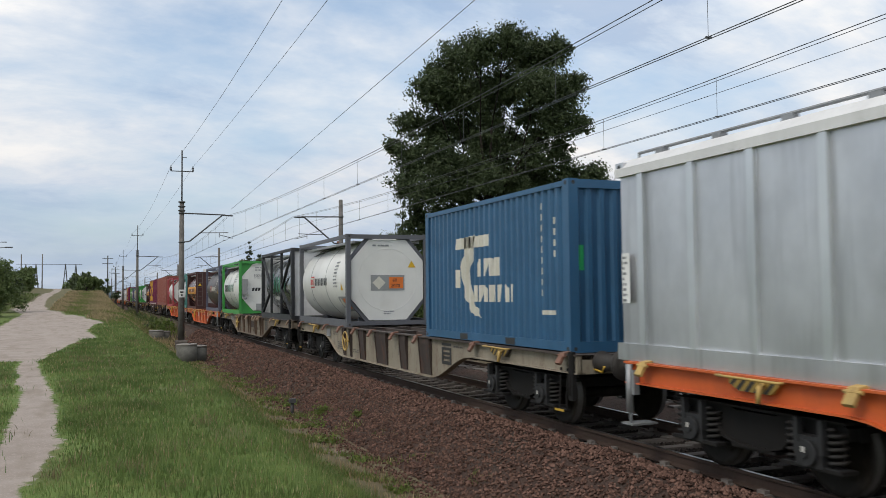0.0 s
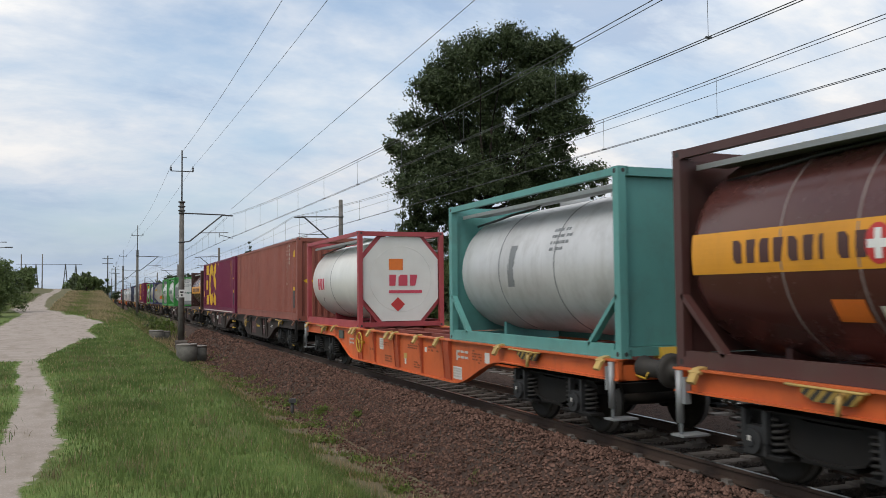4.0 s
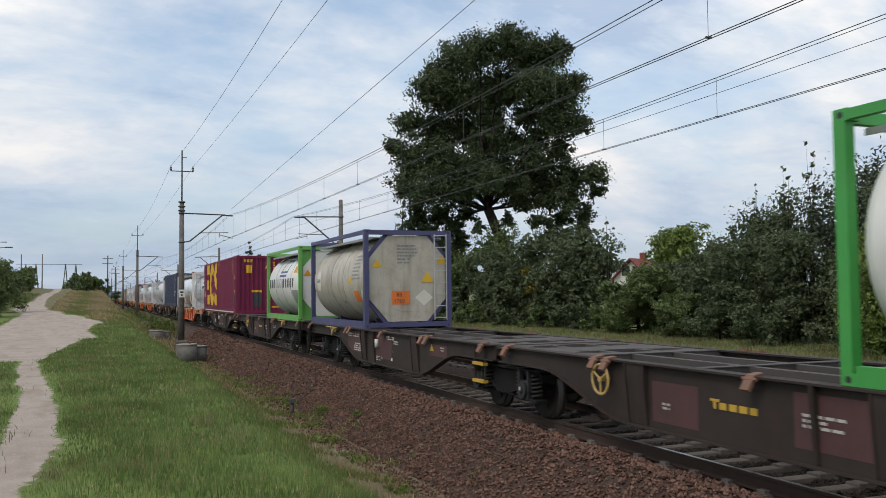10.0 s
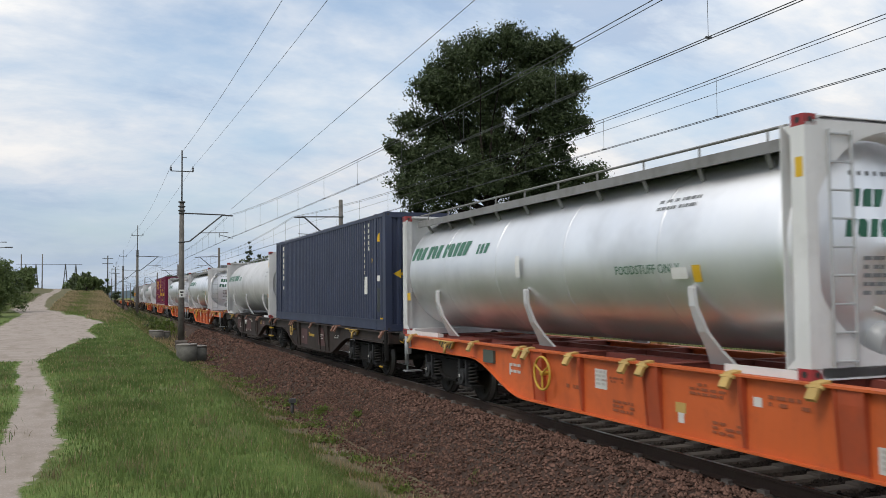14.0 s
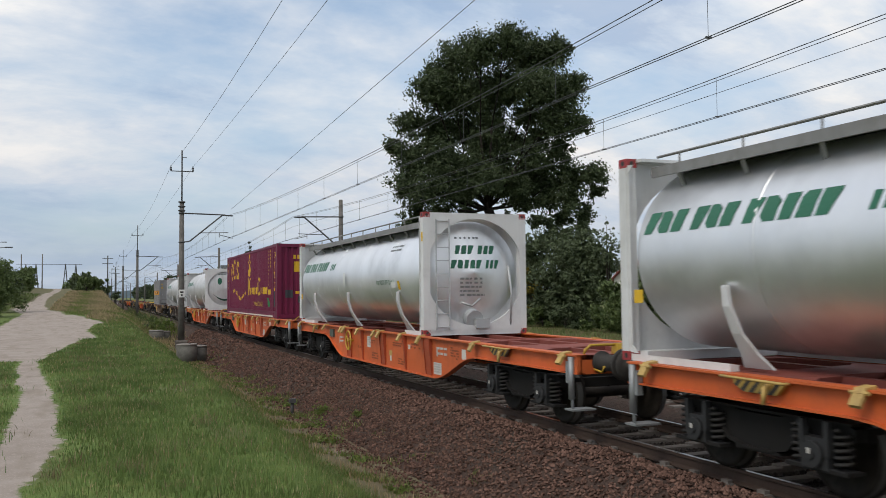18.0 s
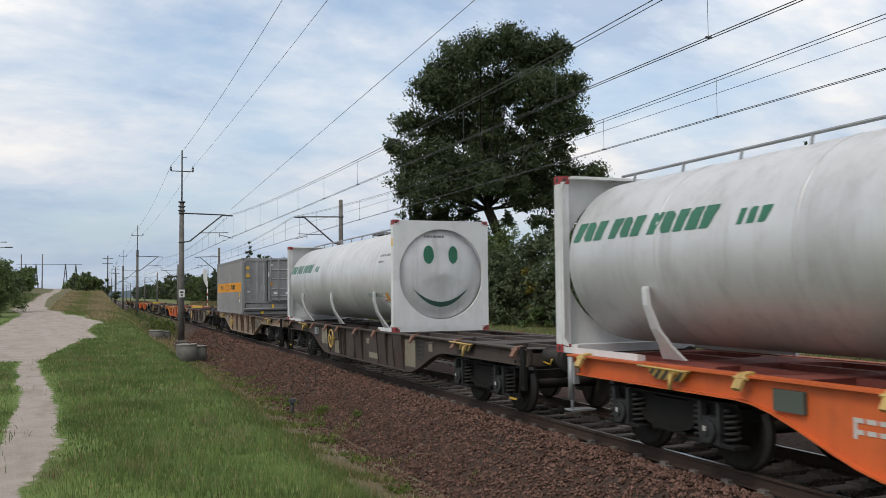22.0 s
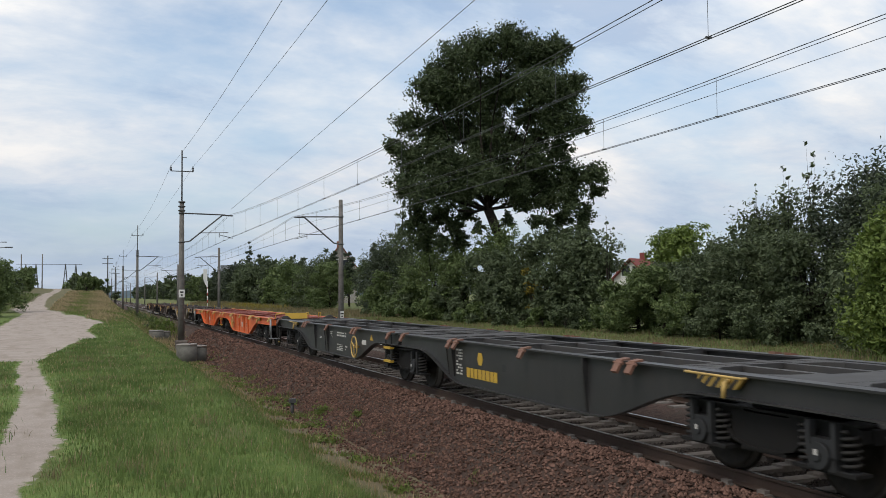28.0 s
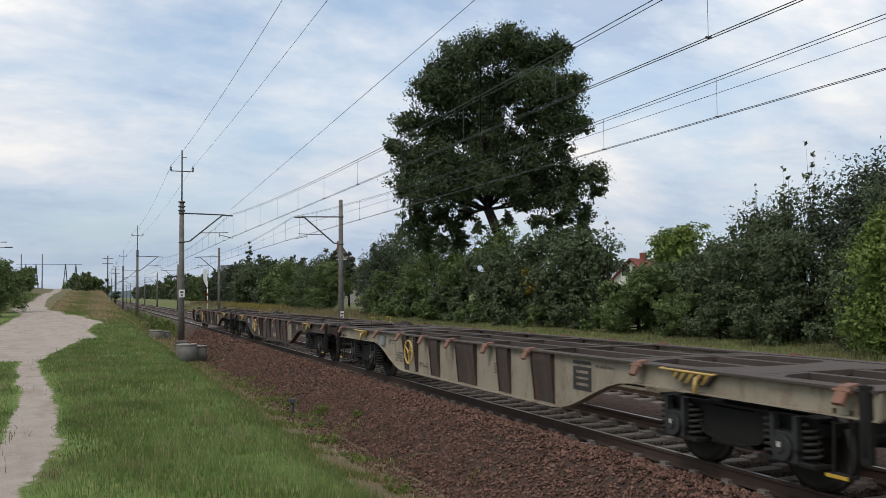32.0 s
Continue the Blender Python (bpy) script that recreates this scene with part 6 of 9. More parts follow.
C_SLATEFRAME = paint("blue_grey_frame", (0.09, 0.10, 0.15), 0.5, 0.3)
C_BLACKFRAME = paint("near_black_frame", (0.018, 0.02, 0.024), 0.5, 0.25)
C_TEALFRAME = paint("teal_frame", (0.10, 0.30, 0.28), 0.5, 0.25)
C_REDFRAME = paint("raspberry_frame", (0.36, 0.05, 0.06), 0.5, 0.25)
C_PINKFRAME = paint("white_swap_frame", (0.66, 0.66, 0.66), 0.45, 0.2)
C_DEEPGREEN = paint("blackish_green_paint", (0.008, 0.05, 0.03), 0.4, 0.1)
C_WALKWAY = paint("grimy_aluminium_walkway", (0.26, 0.255, 0.25), 0.5, 0.5, metal=0.4)
C_DKGREEN = paint("dark_green_lettering", (0.012, 0.13, 0.07), 0.4, 0.1)
C_BLACKINK = paint("black_lettering", (0.015, 0.017, 0.018), 0.4, 0.1)
C_GREYINK = paint("grey_print", (0.20, 0.21, 0.22), 0.5, 0.1)
C_REDINK = paint("red_mark", (0.5, 0.03, 0.03), 0.5, 0.1)
C_PLATEORANGE = paint("orange_warning_plate", (0.72, 0.17, 0.02), 0.5, 0.2)
C_PLATEGREY = paint("grey_plate", (0.27, 0.28, 0.28), 0.5, 0.2)
C_REDCAST = paint("red_corner_paint", (0.32, 0.025, 0.03), 0.5, 0.3)
C_VIOLET = paint("violet_blue_mark", (0.07, 0.07, 0.26), 0.5, 0.1)
C_LADDER = paint("light_grey_ladder", (0.45, 0.46, 0.47), 0.45, 0.2, metal=0.3)
C_SILVERBOX = aluminium("bare_aluminium_panel", (0.50, 0.505, 0.52), (0.74, 0.745, 0.76), 0.36, (5, 5, 0.3))
C_SILVERPOST = aluminium("bare_aluminium_post", (0.60, 0.62, 0.63), (0.78, 0.79, 0.80), 0.36)
C_REDSHADE = paint("red_faded_print", (0.55, 0.06, 0.10), 0.5, 0.1)


def barrel_surf(R, zc):
    def f(u, v):
        d = min(0.999, max(-0.999, (v - zc) / R))
        return (-R * math.sqrt(1 - d * d) - 0.004, -u, v)
    return f


def ladder(t, x, y, z0, z1, mat, w=0.34):
    bm = bmesh.new()
    for e in (-w / 2, w / 2):
        rod(bm, (x + e, y, z0), (x + e, y, z1), 0.016, 6)
    k = int((z1 - z0) / 0.29)
    for i in range(k + 1):
        z = z0 + 0.06 + i * (z1 - z0 - 0.1) / k
        rod(bm, (x - w / 2, y, z), (x + w / 2, y, z), 0.012, 5)
    part("ladder", bm, mat, t)


def triangle(u, v, s):
    return [(u - s / 2, v), (u + s / 2, v), (u, v + s * 0.87)]


def tank_container(label, frame, cladding, endmat, style="oct", ladder_x=0.92, brace=False, seams=(-1.3, 0.0, 1.3), R=1.2, group="tank containers", lowbrace=False, filled=False, top=True, rungs=None, seam_mat=None):
    """20-foot tank container: a barrel with dished ends held in an open box frame."""
    L, H = 6.058, 2.591
    hl = L / 2
    t = thing("tank_container", label, "tank container", group)
    zc = 1.31
    bm = bmesh.new()
    prof = [(-hl + 0.10, 0.02), (-hl + 0.11, R * 0.86), (-hl + 0.16, R * 0.97), (-hl + 0.25, R), (hl - 0.42, R), (hl - 0.28, R * 0.965), (hl - 0.18, R * 0.86), (hl - 0.13, R * 0.5), (hl - 0.12, 0.02)]
    revolve(bm, prof, (0, 0, zc), 1, 48)
    barrel = part("barrel", bm, cladding, t)
    for y in seams:
        bm = bmesh.new()
        revolve(bm, [(-0.012, R + 0.001), (-0.012, R + 0.006), (0.012, R + 0.006), (0.012, R + 0.001)], (0, y, zc), 1, 48, cap=False)
        part("seam_band", bm, seam_mat or C_GREYINK, barrel)
    for s in (-1, 1):
        for e in (-1, 1):
            bm = bmesh.new()
            x, y = s * (HW - 0.06), e * (hl - 0.07)
            box(bm, x - 0.06, x + 0.06, y - 0.07, y + 0.07, 0.118, H - 0.118)
            part("corner_post", bm, frame, t)
        bm = bmesh.new()
        box(bm, s * (HW - 0.05) - 0.05, s * (HW - 0.05) + 0.05, -hl + 0.178, hl - 0.178, 0.0, 0.19)
        part("bottom_rail", bm, frame, t)
        if top:
            bm = bmesh.new()
            box(bm, s * (HW - 0.045) - 0.045, s * (HW - 0.045) + 0.045, -hl + 0.178, hl - 0.178, H - 0.11, H - 0.01)
            part("top_rail", bm, frame, t)
        if brace:
            for a, b in (((-hl + 0.14, H - 0.15), (-1.0, 1.15)), ((-1.0, 1.15), (-hl + 0.14, 0.2)), ((hl - 0.14, H - 0.15), (1.0, 1.15)), ((1.0, 1.15), (hl - 0.14, 0.2))):
                bm = bmesh.new()
                beam(bm, (s * (HW - 0.05), *a), (s * (HW - 0.05), *b), 0.09, 0.07)
                part("brace", bm, frame, t)
            for y in (-1.0, 1.0):
                bm = bmesh.new()
                beam(bm, (s * (HW - 0.05), y, 0.15), (s * (HW - 0.05), y, H - 0.1), 0.09, 0.07)
                part("brace", bm, frame, t)
        if lowbrace:
            for e in (-1, 1):
                bm = bmesh.new()
                beam(bm, (s * (HW - 0.05), e * (hl - 0.1), 0.85), (s * (HW - 0.05), e * (hl - 0.85), 0.16), 0.1, 0.06)
                part("brace", bm, frame, t)
    for e in (-1, 1):
        y = e * (hl - 0.05)
        for z in (0.09, H - 0.07):
            bm = bmesh.new()
            box(bm, -HW + 0.13, HW - 0.13, y - 0.05, y + 0.05, z - 0.06, z + 0.06)
            part("end_beam", bm, frame, t)
        yy = e * (hl - 0.14)
        if style == "oct":
            for s in (-1, 1) if e < 0 else ():
                for z, d in ((0.15, 1), (H - 0.13, -1)):
                    bm = bmesh.new()
                    slab(bm, [(s * (HW - 0.12), z + d * 0.76), (s * (HW - 0.12), z), (s * (HW - 0.80), z)] if filled else [(s * (HW - 0.12), z + d * 0.72), (s * (HW - 0.12), z + d * 0.5), (s * (HW - 0.55), z), (s * (HW - 0.80), z)], 1, yy - 0.04, yy + 0.04)
                    part("corner_gusset", bm, frame, t)
            k = 0.52
            o = HW - 0.15
            poly = [(-o + k, 0.17), (o - k, 0.17), (o, 0.17 + k * 1.15), (o, H - 0.15 - k * 1.15), (o - k, H - 0.15), (-o + k, H - 0.15), (-o, H - 0.15 - k * 1.15), (-o, 0.17 + k * 1.15)]
        else:
            o = HW - 0.13
            poly = [(-o, 0.16), (o, 0.16), (o, H - 0.13), (-o, H - 0.13)]
        if e < 0 or style != "oct":
            bm = bmesh.new()
            slab(bm, poly, 1, yy - 0.012 + e * 0.06, yy + 0.012 + e * 0.06)
            end = part("end_panel", bm, endmat, t)
        if e < 0 and style == "oct":
            bm = bmesh.new()
            ring(bm, (0, yy - 0.072, zc), 1, 0.88, 0.007, 40, 6)
            part("dish_rim", bm, endmat, end)
    castings(t, L, H, frame)
    if ladder_x is not None:
        ladder(t, ladder_x, -hl - 0.015, 0.2, H - 0.1, rungs or C_LADDER)
    # walkway and fittings on top
    bm = bmesh.new()
    for e in (-1, 1):
        box(bm, min(e * 0.52, e * 0.97), max(e * 0.52, e * 0.97), -hl + 0.15, hl - 0.15, 2.385, 2.40)
        box(bm, min(e * 0.95, e * 0.98), max(e * 0.95, e * 0.98), -hl + 0.15, hl - 0.15, 2.345, 2.41)
    part("walkway", bm, C_LADDER, t)
    bm = bmesh.new()
    rod(bm, (0, 0.2, zc + R - 0.05), (0, 0.2, H - 0.04), 0.26, 16)
    part("manlid", bm, C_LADDER, t)
    bm = bmesh.new()
    rod(bm, (0, -1.2, zc + R - 0.05), (0, -1.2, H - 0.06), 0.14, 12)
    part("relief_valve", bm, C_LADDER, t)
    bm = bmesh.new()
    tube(bm, [(-0.82, 2.5, 2.18), (-0.80, 1.6, 2.24), (-0.72, 1.2, 2.3), (-0.66, 0.4, 2.34), (-0.62, 0.1, 2.46)], 0.022, 6)
    part("air_line", bm, C_BLACKINK, t)
    for y in (-1.9, 1.9):
        bm = bmesh.new()
        box(bm, -0.55, 0.55, y - 0.05, y + 0.05, 0.04, zc - R * 0.85)
        part("saddle", bm, frame, t)
    return t, barrel_surf(R, zc)


def flat_end(L, off=0.10):
    def f(u, v):
        return (u, -L / 2 + off - 0.040, v)
    return f


ALLU = [i * 0.05 for i in range(-160, 161)]


def end_plates(t, L, hazmat, seed, off=0.10, at=(0.0, 0.95), flip=False):
    """Warning plates and print on the leading end."""
    s = flat_end(L, off)
    marks(t, "print", C_GREYINK, lines(-0.45, 2.30, 0.9, 1, 0.10, seed) + lines(-0.12, 0.42, 0.3, 2, 0.06, seed + 1) if hazmat else lines(-0.45, 2.28, 0.9, 2, 0.11, seed) + lines(-0.5, 1.95, 1.0, 4, 0.06, seed + 1), s, [])
    if hazmat:
        u, v = at
        marks(t, "plate_backing", C_PLATEGREY, [rect(u - 0.5, u + 0.5, v - 0.22, v + 0.22)], s, [])
        f2 = lambda a, b: (a, s(a, b)[1] - 0.004, b)
        marks(t, "warning_plate", C_PLATEORANGE, [rect(u - 0.46, u - 0.04, v - 0.16, v + 0.16) if flip else rect(u + 0.04, u + 0.46, v - 0.16, v + 0.16)], f2, [], "orange warning plate")
        marks(t, "hazard_diamond", C_OFFWHITE, [[(u + k - 0.19, v), (u + k, v - 0.19), (u + k + 0.19, v), (u + k, v + 0.19)] for k in (0.26 if flip else -0.26,)], f2, [], "white hazard diamond")
        bm = bmesh.new()
        f3 = lambda a, b: (a, s(a, b)[1] - 0.008, b)
        letters(bm, hazmat[0], u + (-0.36 if flip else 0.14), v + 0.03, 0.1, f3)
        letters(bm, hazmat[1], u + (-0.41 if flip else 0.09), v - 0.13, 0.1, f3)
        part("plate_number", bm, C_BLACKINK, t)["kind"] = "stuff"


def bulk_tank(label, cladding, smile, name_surf=True):
    """40-foot tipping tank: a long barrel on saddles between two box-shaped end frames."""
    L, H, R, zc = 12.192, 2.65, 1.2, 1.36
    hl = L / 2
    t = thing("bulk_tank_container", label, "tank container", "long bulk tanks")
    bm = bmesh.new()
    prof = [(-hl + 0.10, 0.02), (-hl + 0.16, 0.16), (-hl + 0.22, R * 0.62), (-hl + 0.32, R * 0.92), (-hl + 0.46, R), (hl - 0.42, R), (hl - 0.3, R * 0.96), (hl - 0.2, R * 0.8), (hl - 0.14, R * 0.4), (hl - 0.12, 0.02)]
    if smile:
        prof[:5] = [(-hl + 0.0, 0.02), (-hl + 0.035, 0.16), (-hl + 0.06, R * 0.5), (-hl + 0.075, R * 0.87), (-hl + 0.32, R)]
    revolve(bm, prof, (0, 0, zc), 1, 56)
    barrel = part("barrel", bm, cladding, t)
    for y in (-3.6, -1.2, 1.2, 3.6):
        bm = bmesh.new()
        revolve(bm, [(-0.02, R + 0.001), (-0.02, R + 0.004), (0.02, R + 0.004), (0.02, R + 0.001)], (0, y, zc), 1, 56, cap=False)
        part("seam_band", bm, cladding, barrel)
    white = C_PINKFRAME
    for e in (-1, 1):
        y = e * hl
        # face of the end frame, open round the barrel
        bm = bmesh.new()
        n = 48
        rr = R * (0.90 if smile or e > 0 else 0.97)
        ins, outs = [], []
        for i in range(n):
            a = 2 * math.pi * i / n
            c, s = math.cos(a), math.sin(a)
            ins.append((rr * c, zc + rr * s))
            k = min((HW - 0.02) / max(abs(c), 1e-6), ((H - 0.02 - zc) if s > 0 else (zc - 0.02)) / max(abs(s), 1e-6))
            outs.append((k * c, zc + k * s))
        d = e * 0.06
        for ya, yb in ((y, y - d),):
            A = [bm.verts.new((p, ya, q)) for p, q in ins]; B = [bm.verts.new((p, ya, q)) for p, q in outs]
            A2 = [bm.verts.new((p, yb, q)) for p, q in ins]; B2 = [bm.verts.new((p, yb, q)) for p, q in outs]
            for i in range(n):
                j = (i + 1) % n
                bm.faces.new((A[i], B[i], B[j], A[j])); bm.faces.new((A2[j], B2[j], B2[i], A2[i]))
                bm.faces.new((A[j], A2[j], A2[i], A[i])); bm.faces.new((B[i], B2[i], B2[j], B[j]))
        part("end_frame", bm, white, t, "white painted end frame with a round opening")
        for s in (-1, 1):
            # side cheek that tapers away from the end frame
            bm = bmesh.new()
            slab(bm, [(y, 0.12), (y - e * 0.34, 0.10), (y - e * 0.22, 0.2), (y - e * 0.2, H - 0.2), (y - e * 0.3, H - 0.1), (y, H - 0.08)], 0, s * (HW - 0.012), s * (HW - 0.03))
            part("side_cheek", bm, white, t)
            for z in (0.059, H - 0.059):
                put("corner_casting", casting(C_REDCAST), t, "red painted corner casting", (s * (HW - 0.081), y - e * 0.089, z))
            bm = bmesh.new()
            box(bm, min(s * HW, s * (HW - 0.15)), max(s * HW, s * (HW - 0.15)), min(y + e * 0.004, y - e * 0.17), max(y + e * 0.004, y - e * 0.17), 0.118, H - 0.118)
            part("corner_post", bm, white, t)
        bm = bmesh.new()
        box(bm, -HW + 0.15, HW - 0.15, min(y, y - e * 0.35), max(y, y - e * 0.35), 0.0, 0.12)
        part("end_sill", bm, white, t)
        bm = bmesh.new()
        box(bm, -HW + 0.15, HW - 0.15, min(y, y - e * 0.3), max(y, y - e * 0.3), H - 0.05, H - 0.01)
        part("end_header", bm, white, t)
    for s in (-1, 1):
        for a, b in ((-hl + 0.178, -hl + 1.3), (hl - 2.1, hl - 0.178)):
            bm = bmesh.new()
            slab(bm, [(s * (HW - 0.02), 0.0), (s * (HW - 0.14), 0.0), (s * (HW - 0.14), 0.07), (s * (HW - 0.02), 0.09)], 1, a, b)
            part("bottom_rail", bm, white, t)
        for q in (-4.37, -0.04, 3.85) if smile else (-4.2, 0.1, 4.1):
            # strap that runs down the barrel and leans in to a broad foot
            bm = bmesh.new()
            prof_s = [(0.96, 1.155, 0.03), (0.93, 1.165, 0.05), (0.72, 1.18, 0.055), (0.42, 1.10, 0.075), (0.2, 0.98, 0.13), (0.03, 0.88, 0.23)]
            rows = [[bm.verts.new((s * (x + o), q + d * w - (1.02 - z) * 0.22, z)) for o, d in ((0.03, -1), (0.03, 1), (-0.02, 1), (-0.02, -1))] for z, x, w in prof_s]
            for p, r in zip(rows, rows[1:]):
                for i in range(4):
                    bm.faces.new((p[i], p[(i + 1) % 4], r[(i + 1) % 4], r[i]))
            bm.faces.new(rows[0]); bm.faces.new(rows[-1])
            bmesh.ops.recalc_face_normals(bm, faces=bm.faces)
            part("saddle_strap", bm, C_STRAP, t)
    # walkway along the top
    if not smile:
        bm = bmesh.new()
        box(bm, -0.98, -0.36, -hl + 0.4, hl - 0.4, 2.46, 2.475)
        box(bm, -0.99, -0.96, -hl + 0.4, hl - 0.4, 2.37, 2.50)
        for k in range(10):
            y = -hl + 0.8 + k * 1.16
            beam(bm, (-0.97, y, 2.4), (-0.80, y + 0.1, zc + R * 0.70), 0.05, 0.03)
        part("walkway", bm, C_WALKWAY, t)
        bm = bmesh.new()
        for k in range(10):
            y = -hl + 0.8 + k * 1.16
            rod(bm, (-0.95, y, 2.47), (-0.95, y, H - 0.02), 0.014, 5)
        rod(bm, (-0.95, -hl + 0.5, H - 0.02), (-0.95, hl - 0.5, H - 0.02), 0.018, 6)
        part("walkway_rail", bm, C_WALKWAY, t)
        bm = bmesh.new()
        box(bm, -HW + 0.04, HW - 0.04, -hl + 0.36, -hl + 0.375, 0.08, H - 0.06)
        part("end_bulkhead", bm, white, t)
        ladder(t, -0.78, -hl - 0.02, 0.12, H - 0.15, C_LADDER, 0.3)
        bm = bmesh.new()
        rod(bm, (0, -hl + 0.08, 0.32), (0, -hl + 0.5, 0.42), 0.2, 16)
        box(bm, -0.02, 0.3, -hl - 0.05, -hl + 0.1, 0.14, 0.34)
        tube(bm, [(0.82, -hl + 0.02, 0.2), (0.86, -hl, 0.9), (0.8, -hl + 0.05, 1.5)], 0.03, 6)
        tube(bm, [(-0.35, -hl + 0.02, 0.7), (-0.1, -hl, 0.62), (0.1, -hl, 0.78)], 0.03, 6)
        part("outlet_valve", bm, C_LADDER, t)
    else:
        bm = bmesh.new()
        for k in range(10):
            y = -hl + 1.0 + k * 1.15
            rod(bm, (-0.35, y, zc + R * 0.94), (-0.32, y, H - 0.02), 0.02, 5)
        rod(bm, (-0.32, -hl + 0.8, H - 0.02), (-0.32, hl - 0.5, H - 0.02), 0.022, 6)
        box(bm, -0.3, 0.3, -2.6, -1.4, H - 0.08, H - 0.03)
        part("roof_rail", bm, M_GALV, t)
    # marks
    bs = barrel_surf(R, zc)
    name = word_blocks(-5.62, 1.62, 0.27, [0.86, 0.88, 0.88, 0, 0.86, 0.8, 0.88, 0, 0.84, 0.9, 0.8, 0.86, 0.88], 0.12, 0.07)
    name += word_blocks(-2.1, 1.62, 0.18, [0.6, 0.7, 0.9], 0.3, 0.04)
    marks(t, "name_mark", C_DKGREEN, name, bs, ALLU, "row of dark green slanted blocks as a name mark", 0.08)
    bm = bmesh.new()
    letters(bm, "FOODSTUFF ONLY", 3.69 if smile else 2.6, 0.82 if smile else 1.12, 0.105 if smile else 0.12, bs, 1.0)
    part("lettering", bm, C_DKGREEN, t)["kind"] = "stuff"
    if smile:
        up = lambda u, v: (bs(u, v)[0] - 0.004, -u, v)
        marks(t, "print", C_GREYINK, lines(4.74, 1.88, 0.95, 1, 0.11, 5) + lines(4.74, 1.72, 0.45, 1, 0.1, 6), bs, ALLU, "", 0.08)
        marks(t, "white_sign", M_WHITE, [triangle(5.0, 0.72, 0.26), rect(4.9, 5.24, 0.56, 0.68)], bs, ALLU, "", 0.08)
        marks(t, "red_sign", C_REDINK, [rect(4.89, 5.12, 0.73, 0.76), triangle(5.0, 0.79, 0.1)], up, ALLU, "", 0.08)
        marks(t, "yellow_sign", C_ORANGEBAND, [rect(5.17, 5.36, 0.74, 0.93), rect(5.27, 5.42, 0.56, 0.68)], bs, ALLU, "", 0.08)
        marks(t, "yellow_sign", C_YELLOW, [rect(hl - 0.13, hl - 0.03, 2.02, 2.22)], lambda u, v: (-HW - 0.002, -u, v), ALLU, "small yellow sign", 0.08)
    else:
        marks(t, "print", C_GREYINK, lines(3.4, 2.05, 1.0, 2, 0.09, 5), bs, ALLU, "", 0.08)
        marks(t, "yellow_sign", C_YELLOW, [rect(4.25, 4.4, 1.0, 1.2), rect(hl - 0.13, hl - 0.03, 2.02, 2.22), rect(-hl + 0.3, -hl + 0.5, 0.75, 0.92)], lambda u, v: (-HW - 0.002 if abs(u) > hl - 0.7 else bs(u, v)[0] - 0.002, -u, v), ALLU, "small yellow sign", 0.08)
        marks(t, "white_sign", M_WHITE, [rect(3.9, 4.2, 1.04, 1.18), rect(-0.32, -0.16, 1.15, 1.5)], lambda u, v: (bs(u, v)[0] - 0.045, -u, v), ALLU, "", 0.08)
    ends = lambda u, v: (u, -hl + 0.02 + dish(math.hypot(u, v - zc), prof, hl), v)
    if smile:
        eyes = [oval(-0.31, zc + 0.47, 0.135, 0.22), oval(0.32, zc + 0.47, 0.12, 0.21)]
        marks(t, "painted_eye", C_DKGREEN, eyes, ends, ALLU, "green painted oval eyes", 0.06)
        marks(t, "painted_smile", C_DEEPGREEN, [[(0.72 * k / 12, zc - 0.78 + 0.45 * (k / 12) ** 2) for k in range(-12, 13)] + [(0.72 * k / 12, zc - 0.66 + 0.33 * (k / 12) ** 2) for k in range(11, -12, -1)]], ends, ALLU, "green painted curved smile", 0.03)
        marks(t, "print", C_GREYINK, lines(-0.42, zc + 0.93, 0.85, 1, 0.1, 4), ends, ALLU, "", 0.06)
    else:
        marks(t, "end_name_mark", C_DKGREEN, word_blocks(-0.42, zc + 0.40, 0.19, [0.6, 0.65, 0.65, 0, 0.6, 0.55, 0.65], 0.16, 0.03) + word_blocks(-0.52, zc + 0.08, 0.19, [0.65, 0.65, 0.55, 0.6, 0.65, 0, 0.4, 0.4, 0.5], 0.16, 0.03), ends, ALLU, "two rows of dark green blocks as a name mark", 0.06)
        marks(t, "print", C_GREYINK, lines(-0.3, zc - 0.12, 0.6, 5, 0.09, 6) + lines(-0.4, zc + 0.78, 0.8, 1, 0.1, 7), ends, ALLU, "", 0.06)
    return t


def dish(r, prof, hl):
    """How far the barrel's leading end lies behind the end frame at radius r."""
    for (a, p), (b, q) in zip(prof, prof[1:]):
        if p <= r <= q:
            return (a + (b - a) * (r - p) / max(1e-6, q - p)) + hl - 0.026
    return 1.0


# ------------------------------------------------------------------ the loads one by one
DECK = 1.168


